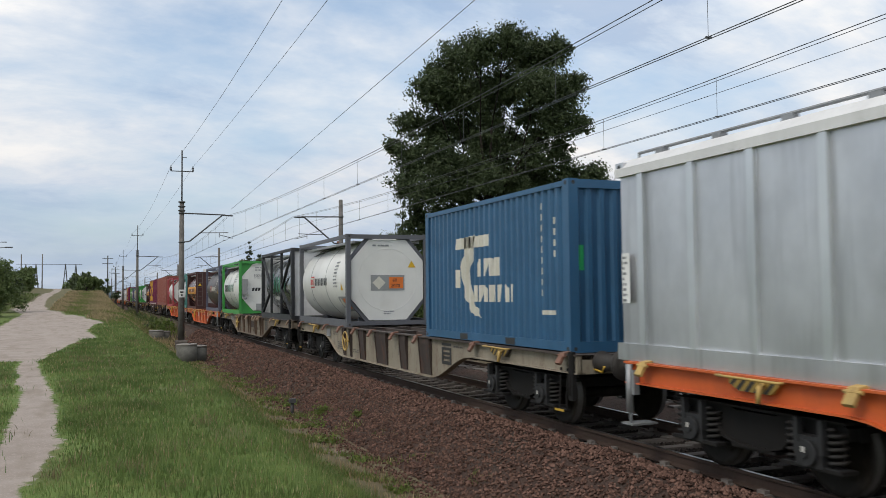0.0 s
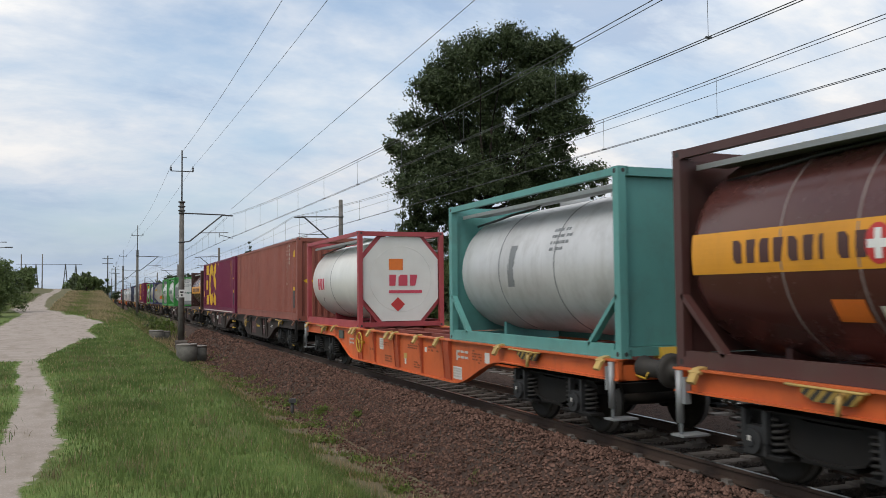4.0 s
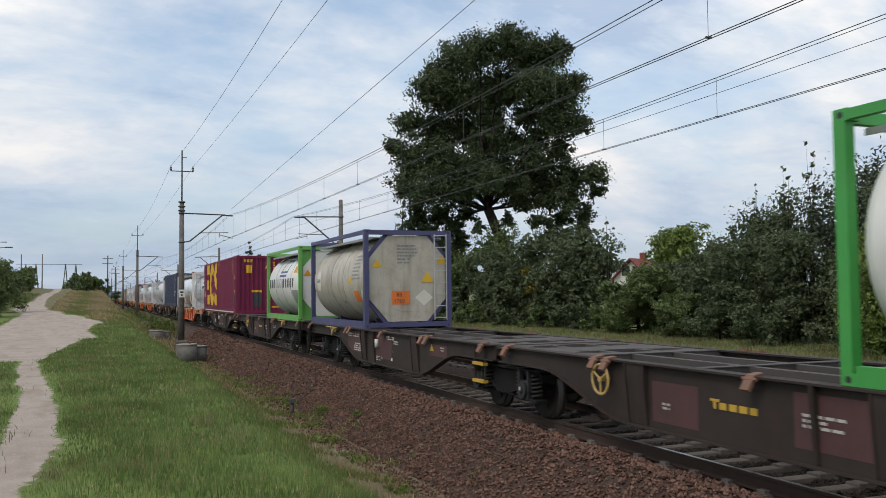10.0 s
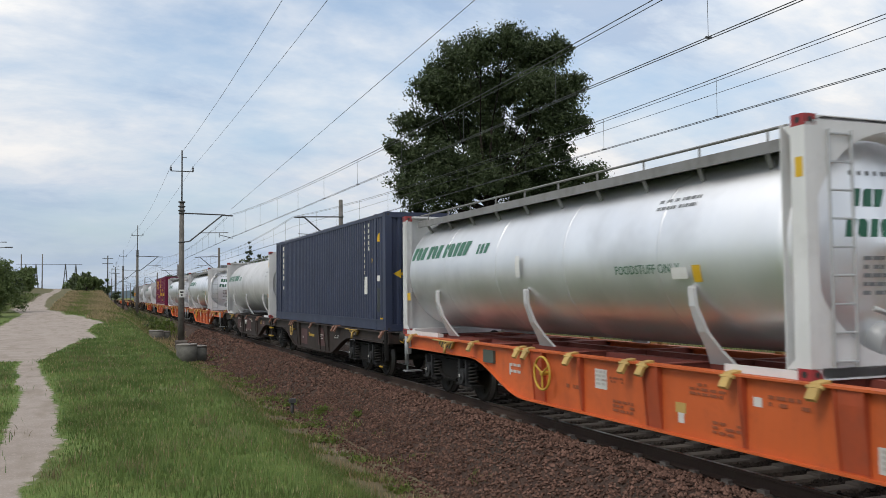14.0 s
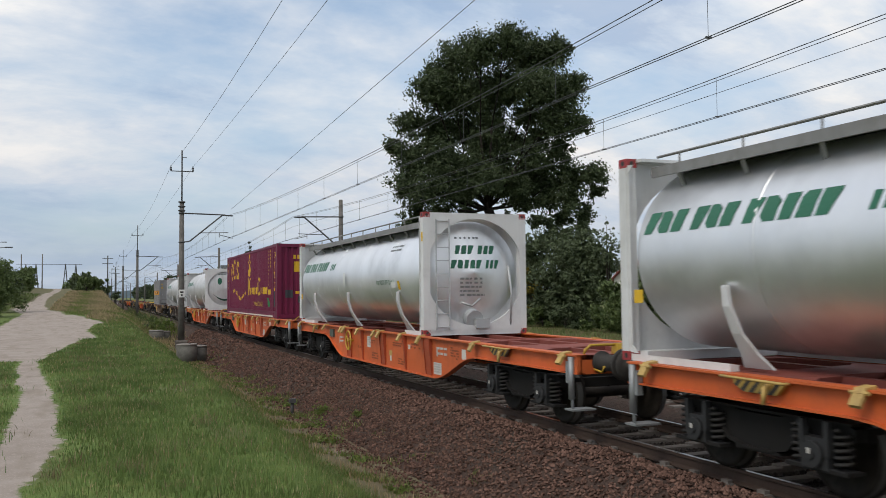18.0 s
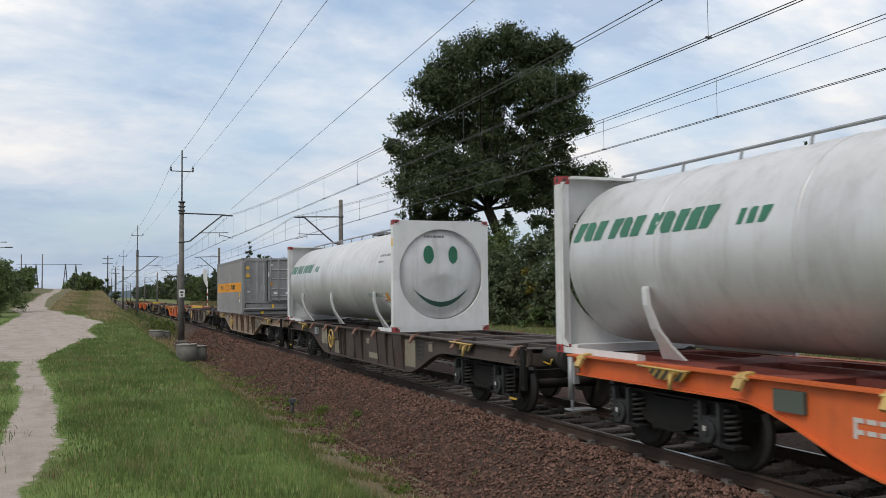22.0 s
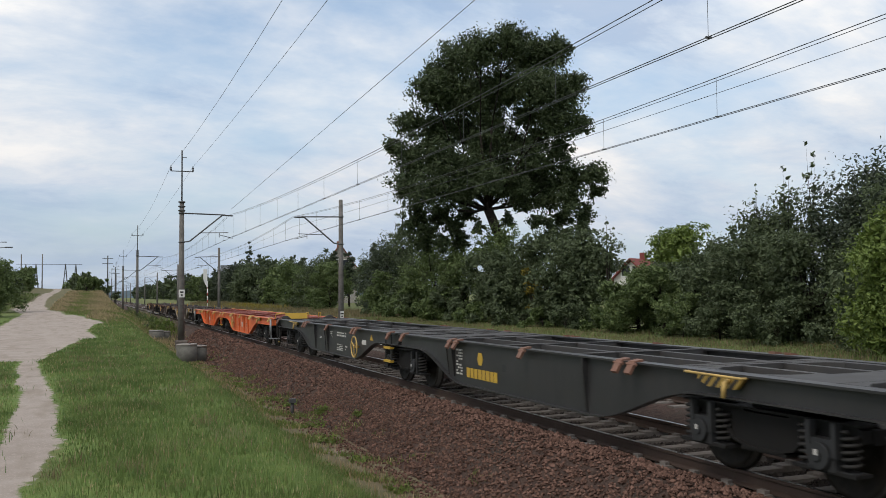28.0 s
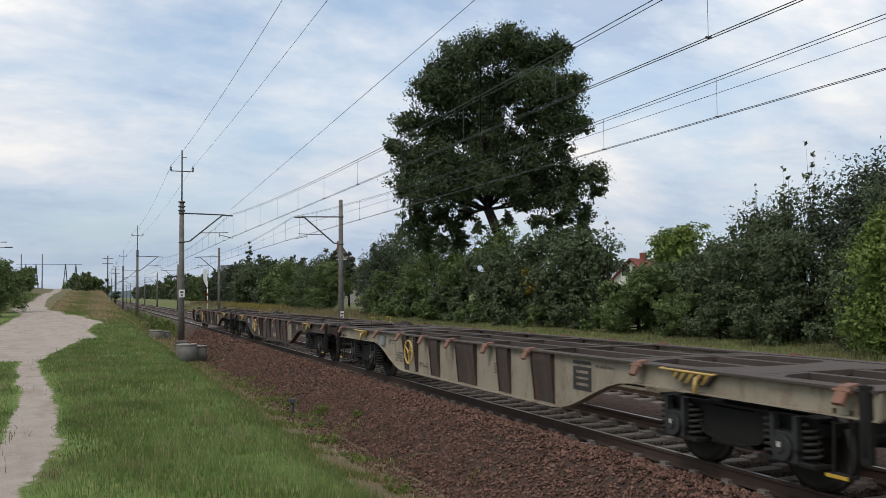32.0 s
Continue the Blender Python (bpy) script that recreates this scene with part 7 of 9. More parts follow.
def load_blue():
    L, H = 6.058, 2.591
    t = box_container("shipping_container", "blue corrugated steel 20-foot shipping container with white name mark", L, H, C_BLUE)
    # plain shapes: a heavy roof stroke with a swept tail, two rows of blocks
    P = [rect(-1.40, 0.05, 1.74, 1.95, 0.05), [(-0.95, 1.95), (-0.45, 1.98), (-0.70, 1.3), (-0.62, 0.8), (-0.2, 0.45), (-0.62, 0.5), (-1.05, 0.9), (-1.15, 1.4)], rect(-1.42, -1.16, 1.0, 1.35)]
    P += word_blocks(-0.42, 1.2, 0.32, [0.66, 0.66, 0.66, 0.6], 0.16) + word_blocks(-0.62, 0.74, 0.30, [0.7, 0.7, 0.5, 0.7, 0.3, 0.7, 0.7, 0.5], 0.14)
    marks(t, "name_mark", C_OFFWHITE, P, side_surf, side_cuts(-3, 3), "white name mark of a stroke and two rows of blocks")
    V = [rect(2.05, 2.17, 2.2 - 0.17 * i, 2.3 - 0.17 * i) for i in range(9)] + [rect(2.47, 2.55, 1.95 - 0.17 * i, 2.05 - 0.17 * i) for i in range(4)] + [rect(2.05, 2.5, 0.55, 0.62)]
    marks(t, "print", C_OFFWHITE, V, side_surf, side_cuts(-3, 3))
    marks(t, "green_label", paint("green_label", (0.02, 0.42, 0.12), 0.5, 0.1), [rect(-1.12, -0.94, 1.22, 1.6)], end_surf(L), end_cuts(), "bright green label")
    # fork pockets as solid black slabs that paint the shade inside
    for y in (-1.0, 1.0):
        bm = bmesh.new()
        box(bm, -HW - 0.003, -HW + 0.02, y - 0.18, y + 0.18, 0.03, 0.14)
        part("forklift_pocket", bm, M_BLACK, t)
    return t


def load_45(mat, label, kind):
    L, H = 13.716, 2.896
    t = box_container("shipping_container", label, L, H, mat)
    hl = L / 2
    cuts = side_cuts(-hl, hl)
    y_ = C_YELLOW
    # white strip and yellow corners at the foot
    bm = bmesh.new()
    if kind in ("ecs", "euro"):
        box(bm, -HW - 0.004, -HW, -hl + 0.9, hl - 0.6, 0.045, 0.10)
        part("white_strip", bm, C_OFFWHITE, t)
    V = [rect(hl - 1.9, hl - 1.76, 2.62 - 0.15 * i, 2.70 - 0.15 * i) for i in range(10)] + [rect(hl - 1.52, hl - 1.36, 2.62 - 0.15 * i, 2.72 - 0.15 * i) for i in range(5)]
    inkc = C_OFFWHITE if kind in ("navy", "red") else y_
    marks(t, "print", inkc, V, side_surf, cuts)
    marks(t, "dark_sticker", C_DARKGLASS, [rect(hl - 1.0, hl - 0.55, 0.45, 1.05)], side_surf, cuts)
    T = [triangle(hl - 0.75, 1.75, 0.3), triangle(hl - 0.7, 0.02, 0.3)] if kind != "red" else [triangle(hl - 0.62, 2.25, 0.26)]
    T += [rect(hl - 1.05, hl - 0.5, 1.06, 1.18), rect(hl - 0.3, hl - 0.1, 0.02, 0.16), rect(-hl + 0.1, -hl + 0.25, 0.02, 0.16), rect(hl - 1.0, hl - 0.8, H - 0.2, H - 0.05)]
    if kind == "navy":
        T = [rect(hl - 0.6, hl - 0.3, 0.2, 0.32), triangle(hl - 0.6, 2.2, 0.28), rect(hl - 1.2, hl - 1.1, 1.7, 1.8)]
        marks(t, "name_mark", C_OFFWHITE, [rect(-hl + 1.25, -hl + 1.45, 2.55 - 0.22 * i, 2.70 - 0.22 * i) for i in range(6)] + [[(-hl + 1.2, 1.0), (-hl + 1.4, 1.2), (-hl + 1.5, 1.5), (-hl + 1.3, 1.2)]], side_surf, cuts, "white upright name mark")
        marks(t, "label", M_WHITE, [rect(hl - 1.9, hl - 1.55, 0.9, 1.35), rect(hl - 0.9, hl - 0.5, 1.22, 1.36)], side_surf, cuts)
        marks(t, "label", M_WHITE, [rect(-0.1, 0.5, 0.55, 1.0)], end_surf(L), end_cuts())
    marks(t, "yellow_mark", y_, T, side_surf, cuts)
    if kind in ("ecs",):
        P = [rect(-5.33, -4.13, 2.2, 2.78), rect(-5.33, -4.57, 1.29, 1.87), rect(-5.3, -4.09, 0.38, 0.96)]
        P += [arc_band(-2.88, 1.58, 1.08, 1.24, 0.62, 42, 318, 44, 0.60)]
        P += [[*oval(-0.87, 2.05, 1.0, 0.76, 90, 228, 20), (-0.87, 1.25), (-0.87, 1.9), (-1.16, 1.99), (-1.15, 2.16), (-0.87, 2.22)]]
        P += [[(-1.89, 0.59), (-1.64, 1.15), (-1.3, 1.0), (-0.85, 0.92), (-0.84, 0.35), (-1.4, 0.38)]]
        P += [[(0.06, 2.78), (0.3, 2.78), (0.16, 2.55)]]
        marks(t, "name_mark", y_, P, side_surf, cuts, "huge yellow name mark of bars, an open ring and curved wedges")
        marks(t, "yellow_label", y_, [rect(-hl + 0.28, -hl + 0.5, 0.85, 1.2)], side_surf, cuts)
        E = end_surf(L)
        marks(t, "yellow_label", y_, [rect(-0.72, -0.44, 2.02, 2.42), rect(-0.45, 0.05, 1.06, 1.16), rect(0.72, 0.96, 0.62, 1.05), triangle(0.35, 2.25, 0.3), rect(0.55, 0.95, 0.28, 0.36)] + [rect(0.62, 0.7, 2.5 - 0.13 * i, 2.58 - 0.13 * i) for i in range(10)] + word_blocks(-0.85, 2.56, 0.16, [0.8, 0.8, 0.8]), E, end_cuts())
        marks(t, "dark_sticker", C_DARKGLASS, [rect(-0.4, 0.0, 0.35, 1.0)], E, end_cuts())
    if kind == "euro":
        a = -hl
        gold = C_YELLOW
        P = [arc_band(-5.0, 2.1, 0.36, 0.45, 0.17, 95, 268, 30, 0.14), rect(-5.0, -4.72, 2.02, 2.16), arc_band(-4.3, 2.2, 0.42, 0.50, 0.18, 40, 320, 30, 0.13), [(-3.55, 2.45), (-3.25, 2.62), (-3.02, 2.5), (-3.1, 2.3), (-3.35, 2.42), (-3.42, 2.25), (-3.0, 1.95), (-3.1, 1.7), (-3.55, 1.72), (-3.6, 1.95), (-3.3, 1.85), (-3.22, 1.95), (-3.6, 2.2)]]
        for i in range(14):
            cu, cv = -4.7 + i * 0.29, 1.0 + 0.17 * math.sin(i * 0.5 + 0.9) - 0.01 * i
            P += [[(cu + (0.13 if k % 2 == 0 else 0.055) * math.cos(radians(90 + 36 * k)), cv + (0.13 if k % 2 == 0 else 0.055) * math.sin(radians(90 + 36 * k))) for k in range(10)]]
        P += [arc_band(0.22, 2.02, 0.42, 0.5, 0.06, 2, 358, 40, 0.06), triangle(0.2, 2.58, 0.26)]
        P += [[(-0.1, 1.8), (0.25, 1.75), (0.45, 1.95), (0.5, 2.15), (0.3, 2.1), (0.35, 2.35), (0.1, 2.3), (0.12, 2.1), (-0.08, 2.05)]]
        P += word_blocks(0.0, 0.93, 0.66, [0.42], 0.2) + word_blocks(0.40, 0.95, 0.3, [0.62] * 7, 0.34) + [arc_band(2.75, 1.28, 0.34, 0.40, 0.13, 45, 315, 30, 0.11)]
        P += word_blocks(3.12, 0.95, 0.29, [0.5, 0.5, 0.35, 0.5, 0.25, 0.5, 0.5, 0.4, 0.4], 0.26) + word_blocks(4.85, 0.93, 0.2, [0.7, 0.7, 0.9], 0.2)
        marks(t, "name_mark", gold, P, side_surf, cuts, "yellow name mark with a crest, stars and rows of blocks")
        bm = bmesh.new()
        letters(bm, "34 PALLET LOADS", 1.45, 0.44, 0.2, lambda u, v: (-(HW - 0.012) - 0.004, -u, v), 1.0)
        letters(bm, ["34", "P", "L", "T"], a + 0.22, 2.4, 0.26, lambda u, v: (-(HW - 0.012) - 0.004, -u, v), 1.0, True)
        letters(bm, ["34", "P", "L", "T"], hl - 0.62, 2.35, 0.26, lambda u, v: (-(HW - 0.012) - 0.004, -u, v), 1.0, True)
        part("lettering", bm, gold, t)["kind"] = "stuff"
        marks(t, "green_leaf", paint("green_leaf_mark", (0.016, 0.19, 0.06), 0.5, 0.1), [[(4.65, 0.80), (4.72, 0.58), (4.92, 0.42), (5.12, 0.44), (5.24, 0.34), (5.2, 0.5), (5.1, 0.68), (4.9, 0.78)]], side_surf, cuts, "green leaf mark")
        E = end_surf(L)
        marks(t, "yellow_label", y_, [rect(-0.55, -0.15, 1.8, 2.2), rect(-0.5, 0.05, 0.95, 1.05), triangle(0.5, 2.1, 0.3)] + word_blocks(-0.6, 2.3, 0.16, [0.8, 0.8, 0.8]), E, end_cuts())
        marks(t, "dark_sticker", C_DARKGLASS, [rect(-0.9, -0.6, 0.8, 1.1), rect(-0.4, -0.1, 0.6, 0.85)], E, end_cuts())
    if kind in ("red", "navy"):
        marks(t, "yellow_arrow", y_, [rect(-0.85, 0.75, 1.36, 1.42), [(-1.0, 1.39), (-0.82, 1.28), (-0.82, 1.5)], rect(0.45, 0.95, 1.30, 1.5)], end_surf(L), end_cuts(), "yellow painted arrow")
    if kind == "red":
        marks(t, "label", M_WHITE, [rect(-hl + 0.75, -hl + 1.05, 0.85, 1.25)], side_surf, cuts)
        marks(t, "label", M_WHITE, [rect(-0.35, 0.05, 0.75, 1.15)], end_surf(L), end_cuts())
    return t


def load_grey():
    L, H = 9.125, 2.70
    t = box_container("shipping_container", "grey corrugated 30-foot container with an orange band, door end ahead", L, H, C_GREY, doors=True)
    hl = L / 2
    cuts = side_cuts(-hl, hl)
    marks(t, "orange_band", C_ORANGEBAND, [rect(-hl + 0.35, hl - 0.3, 1.08, 1.55)], side_surf, cuts, "broad orange painted band")
    up = lambda u, v: (side_surf(u, v)[0] - 0.004, -u, v)
    marks(t, "name_mark", C_BLACKINK, word_blocks(-hl + 1.55, 1.2, 0.24, [0.6] * 7, 0.3) + word_blocks(0.25, 1.2, 0.24, [0.6] * 10, 0.3), up, cuts, "black blocks as a name mark on the band")
    marks(t, "red_badge", C_REDINK, [rect(-0.28, -0.02, 1.15, 1.48)], up, cuts)
    marks(t, "white_cross", M_WHITE, [rect(-0.19, -0.11, 1.2, 1.43), rect(-0.27, -0.03, 1.28, 1.36)], lambda u, v: (side_surf(u, v)[0] - 0.008, -u, v), cuts)
    marks(t, "yellow_mark", C_YELLOW, [triangle(hl - 0.75, 0.85, 0.28), rect(hl - 1.4, hl - 1.25, 0.8, 0.95)], side_surf, cuts)
    marks(t, "print", C_OFFWHITE, [rect(hl - 0.85, hl - 0.6, 0.58, 0.72)], side_surf, cuts)
    y = -hl
    # side-hung door over the upper half of the end, black rubber seal all round
    bm = bmesh.new()
    box(bm, 0.0, 1.16, y - 0.016, y + 0.028, 0.63, 2.57)
    door = part("door", bm, C_GREY, t)
    for u0, u1, z0, z1 in ((-0.02, 0.02, 0.61, 2.59), (1.15, 1.18, 0.61, 2.59), (0.021, 1.149, 0.61, 0.65), (0.021, 1.149, 2.55, 2.59)):
        bm = bmesh.new()
        box(bm, u0, u1, y - 0.03, y + 0.02, z0, z1)
        part("seal", bm, C_BLACKINK, door, "black rubber seal")
    for z in (0.83, 1.19, 1.66, 2.1):
        for u0, u1 in ((0.2, 0.5), (0.6, 1.08)):
            bm = bmesh.new()
            slab(bm, [(y - 0.017, z), (y - 0.05, z + 0.012), (y - 0.05, z + 0.03), (y - 0.017, z + 0.06)], 0, u0, u1)
            part("stiffener", bm, C_GREY, door)
    for u in (0.14, 0.55):
        bm = bmesh.new()
        rod(bm, (u, y - 0.05, 0.58), (u, y - 0.05, 2.62), 0.019, 8)
        for z in (0.6, 1.0, 1.9, 2.56):
            box(bm, u - 0.045, u + 0.045, y - 0.075, y - 0.016, z, z + 0.05)
        beam(bm, (u, y - 0.07, 1.12), (u + 0.34, y - 0.07, 1.08), 0.03, 0.02)
        part("lock_rod", bm, C_GREY, door)
    for z in (0.72, 1.6, 2.4):
        bm = bmesh.new()
        box(bm, 1.08, 1.2, y - 0.045, y - 0.016, z, z + 0.07)
        part("hinge", bm, M_GALV, door)
    bm = bmesh.new()
    tube(bm, [(-1.06, y - 0.04, 0.2), (-1.06, y - 0.05, 0.5), (-1.02, y - 0.05, 0.53), (1.06, y - 0.05, 0.53), (1.1, y - 0.05, 0.5), (1.1, y - 0.04, 0.2)], 0.022, 6)
    part("pipe_rail", bm, C_BLACKINK, t)
    bm = bmesh.new()
    tube(bm, [(-1.1, y - 0.06, 0.26), (1.12, y - 0.06, 0.26)], 0.035, 8)
    part("pipe_rail", bm, C_GREY, t)
    bm = bmesh.new()
    tube(bm, [(-1.1, y - 0.05, 0.17), (1.12, y - 0.05, 0.17)], 0.032, 8)
    part("pipe_rail", bm, C_BLACKINK, t)
    for u in (-0.4, 0.25, 0.85):
        bm = bmesh.new()
        box(bm, u - 0.03, u + 0.03, y - 0.055, y + 0.03, 0.38, 0.56)
        part("pipe_bracket", bm, C_GREY, t)
    ladder(t, -0.95, y - 0.01, 0.7, 2.5, C_GREY)
    wall = lambda u, v: (u, y - 0.005 if u < -0.7 else y + 0.002, v)
    leaf = lambda u, v: (u, y - 0.019, v)
    marks(t, "yellow_mark", C_YELLOW, [triangle(-0.92, 1.78, 0.27), rect(-1.02, -0.86, 2.14, 2.28)], lambda u, v: (u, y - 0.008, v), [])
    marks(t, "grey_plate", C_PLATEGREY, [rect(-0.3, -0.1, 1.12, 1.4)], lambda u, v: (u, y - 0.002, v), [])
    marks(t, "label", M_WHITE, [rect(-0.94, -0.85, 1.02, 1.1)], wall, [])
    marks(t, "label", M_WHITE, [rect(0.3, 0.48, 0.95, 1.07), rect(0.88, 1.07, 0.96, 1.05), rect(0.03, 0.1, 1.78, 2.0), rect(0.17, 0.25, 2.33, 2.42)], leaf, [])
    marks(t, "orange_sign", C_ORANGEBAND, [rect(0.16, 0.25, 1.38, 1.54)], leaf, [])
    marks(t, "print", C_GREYINK, lines(0.22, 2.44, 0.3, 1, 0.09, 91) + lines(0.62, 2.44, 0.4, 2, 0.1, 92) + lines(0.24, 1.98, 0.24, 2, 0.09, 93) + lines(0.64, 1.98, 0.38, 4, 0.07, 94) + lines(0.24, 1.5, 0.24, 2, 0.08, 95) + lines(0.64, 1.52, 0.38, 4, 0.07, 96) + lines(0.22, 1.16, 0.85, 1, 0.07, 97), leaf, [])
    marks(t, "yellow_tag", C_YELLOW, [rect(0.2, 0.31, 0.31, 0.46), rect(-0.32, -0.2, 0.02, 0.13)], lambda u, v: (u, y - 0.1, v), [])
    return t


def load_silver():
    """Silver 30-foot bulk container with flat panels between upright posts."""
    L, H = 9.125, 2.75
    t = thing("bulk_container", "bare aluminium ribbed 30-foot bulk container with a white roof edge", "container")
    hl = L / 2
    bm = bmesh.new()
    box(bm, -HW + 0.05, HW - 0.05, -hl + 0.05, hl - 0.05, 0.1, H - 0.2)
    part("body", bm, C_SILVERBOX, t)
    for s in (-1, 1):
        for k in range(9):
            y = hl - 0.55 - k * 1.02
            bm = bmesh.new()
            box(bm, min(s * (HW - 0.05), s * HW), max(s * (HW - 0.05), s * HW), y - 0.06, y + 0.06, 0.22, H - 0.32)
            part("side_post", bm, C_SILVERPOST, t)
        bm = bmesh.new()
        box(bm, min(s * (HW - 0.06), s * (HW + 0.01)), max(s * (HW - 0.06), s * (HW + 0.01)), -hl, hl, 0.0, 0.22)
        part("bottom_rail", bm, C_SILVERBOX, t)
        bm = bmesh.new()
        slab(bm, [(s * (HW + 0.01), H - 0.33), (s * (HW + 0.01), H - 0.22), (s * (HW - 0.12), H - 0.1), (s * (HW - 0.12), H - 0.33)], 1, -hl, hl)
        part("top_rail", bm, C_PINKFRAME, t)
        bm = bmesh.new()
        for y in (-hl + 0.1, hl - 0.1):
            rod(bm, (s * 0.9, y, H - 0.15), (s * 0.9, y, H + 0.02), 0.02, 6)
        for k in range(8):
            y = -hl + 0.6 + k * 1.13
            box(bm, s * 0.9 - 0.05, s * 0.9 + 0.05, y - 0.08, y + 0.08, H - 0.15, H)
        rod(bm, (s * 0.9, -hl + 0.1, H + 0.01), (s * 0.9, hl - 0.1, H + 0.01), 0.022, 6)
        part("tarpaulin_rail", bm, M_GALV, t)
    bm = bmesh.new()
    slab(bm, [(-HW + 0.1, H - 0.21), (HW - 0.1, H - 0.21), (HW - 0.3, H - 0.06), (0, H), (-HW + 0.3, H - 0.06)], 1, -hl + 0.03, hl - 0.03)
    part("roof", bm, C_PINKFRAME, t)
    castings(t, L, H - 0.14, C_SILVERBOX)
    f = lambda u, v: (-HW - 0.003, -u, v)
    marks(t, "label", M_WHITE, [rect(-hl + 0.12, -hl + 0.3, 0.75, 1.4)], f, [])
    marks(t, "print", C_GREYINK, lines(-hl + 0.14, 1.36, 0.13, 9, 0.07, 3), lambda u, v: (-HW - 0.006, -u, v), [])
    return t


def load_gca():
    t, s = tank_container("white tank container in a bright green frame, green name mark", C_GREEN, C_WHITETANK, C_WHITETANK, "oct", 0.86, seams=(-0.97, 0.45, 1.91), filled=True)
    a = word_blocks(-2.16, 1.11, 0.36, [0.86, 0.86, 0.84], 0.26, 0.05)
    b = word_blocks(-0.92, 1.11, 0.36, [0.7, 0.76, 0.26, 0.76, 0.6, 0.74], 0.22, 0.05)
    marks(t, "name_mark", C_BLACKINK, a, s, ALLU, "black slanted blocks as a name mark", 0.06)
    marks(t, "name_mark", C_DKGREEN, b, s, ALLU, "green slanted blocks as a name mark", 0.06)
    marks(t, "print", C_GREYINK, lines(1.08, 1.98, 0.95, 4, 0.12, 3) + lines(2.2, 0.98, 0.36, 2, 0.1, 4) + [arc_band(-0.63, 0.64, 0.14, 0.14, 0.03, 0, 359, 24), rect(-0.70, -0.56, 0.6, 0.66)], s, ALLU, "", 0.06)
    marks(t, "yellow_sign", C_ORANGEBAND, [rect(2.2, 2.33, 1.88, 2.02)], s, ALLU, "", 0.06)
    f = flat_end(6.058)
    end_plates(t, 6.058, None, 11)
    marks(t, "end_name_mark", C_BLACKINK, word_blocks(-0.6, 1.12, 0.16, [0.7, 0.7, 0.7], 0.2, 0.03), f, ALLU)
    marks(t, "end_name_mark", C_DKGREEN, word_blocks(-0.12, 1.12, 0.16, [0.7, 0.7, 0.25, 0.7, 0.6, 0.6], 0.2, 0.03), f, ALLU)
    bm = bmesh.new()
    box(bm, -1.08, -0.82, -3.1, -2.95, 0.95, 1.7)
    part("document_box", bm, C_PLATEGREY, t)
    bm = bmesh.new()
    box(bm, -0.4, 0.45, -3.06, -2.9, 0.17, 0.5)
    part("valve_box", bm, C_PLATEGREY, t)
    bm = bmesh.new()
    revolve(bm, [(-0.06, 0.02), (-0.06, 0.07), (0.0, 0.08)], (-0.92, -2.98, 0.78), 1, 14)
    part("gauge", bm, C_PLATEGREY, t)
    marks(t, "yellow_sign", C_ORANGEBAND, [triangle(0.86, 1.62, 0.22), rect(0.75, 0.97, 0.72, 0.96)], lambda u, v: (u, -3.05, v), [])
    return t


def load_schenker(dark):
    if dark:
        t, s = tank_container("dark brown-grey tank container in a blue-grey frame", C_SLATEFRAME, C_BROWNTANK, C_BROWNTANK, "oct", -0.92, seams=(-1.0, 0.84), rungs=C_SLATEFRAME)
        ink = C_OFFWHITE
    else:
        t, s = tank_container("white tank container in a slate grey frame with hazard plates", C_GREYFRAME, C_WHITETANK, C_WHITETANK, "oct", None, seams=(-0.53, 1.36))
        ink = C_BLACKINK
    o = 0.46 if dark else 0.0
    marks(t, "red_badge", C_REDINK, [rect(-1.43 + o, -0.93 + o, 1.12, 1.48)], s, ALLU, "red square badge", 0.06)
    marks(t, "badge_centre", C_OFFWHITE, [rect(-1.38 + o, -0.98 + o, 1.16, 1.44)], lambda u, v: (s(u, v)[0] - 0.004, -u, v), ALLU, "", 0.06)
    marks(t, "badge_block", C_REDINK, [rect(-1.33 + o, -1.21 + o, 1.21, 1.39), rect(-1.15 + o, -1.03 + o, 1.21, 1.39)], lambda u, v: (s(u, v)[0] - 0.008, -u, v), ALLU, "", 0.06)
    marks(t, "name_mark", ink, word_blocks(-0.82 + o, 1.18, 0.23, [0.58] * 8, 0.27), s, ALLU, "row of blocks as a name mark", 0.06)
    marks(t, "print", C_OFFWHITE if dark else C_GREYINK, lines(1.46, 1.86, 0.62, 8, 0.1, 8), s, ALLU, "", 0.06)
    marks(t, "yellow_sign", C_YELLOW, [triangle(2.34, 1.02, 0.26)], s, ALLU, "", 0.06)
    if dark:
        marks(t, "label", M_WHITE, [rect(-2.58, -2.42, 1.0, 1.12)], s, ALLU, "", 0.06)
    if not dark:
        marks(t, "grey_plate", C_PLATEGREY, [rect(1.66, 2.6, 0.42, 0.84)], s, ALLU, "", 0.06)
        marks(t, "warning_plate", C_PLATEORANGE, [rect(2.1, 2.52, 0.5, 0.78)], lambda u, v: (s(u, v)[0] - 0.004, -u, v), ALLU, "", 0.06)
        marks(t, "hazard_diamond", C_OFFWHITE, [[(1.7, 0.64), (1.88, 0.46), (2.06, 0.64), (1.88, 0.82)]], lambda u, v: (s(u, v)[0] - 0.004, -u, v), ALLU, "white hazard diamond", 0.06)
        marks(t, "yellow_sign", C_YELLOW, [triangle(0.72, 1.65, 0.24)], flat_end(6.058), [])
    end_plates(t, 6.058, ("60", "2078"), 21, at=(0.0, 1.22 if not dark else 1.0))
    return t


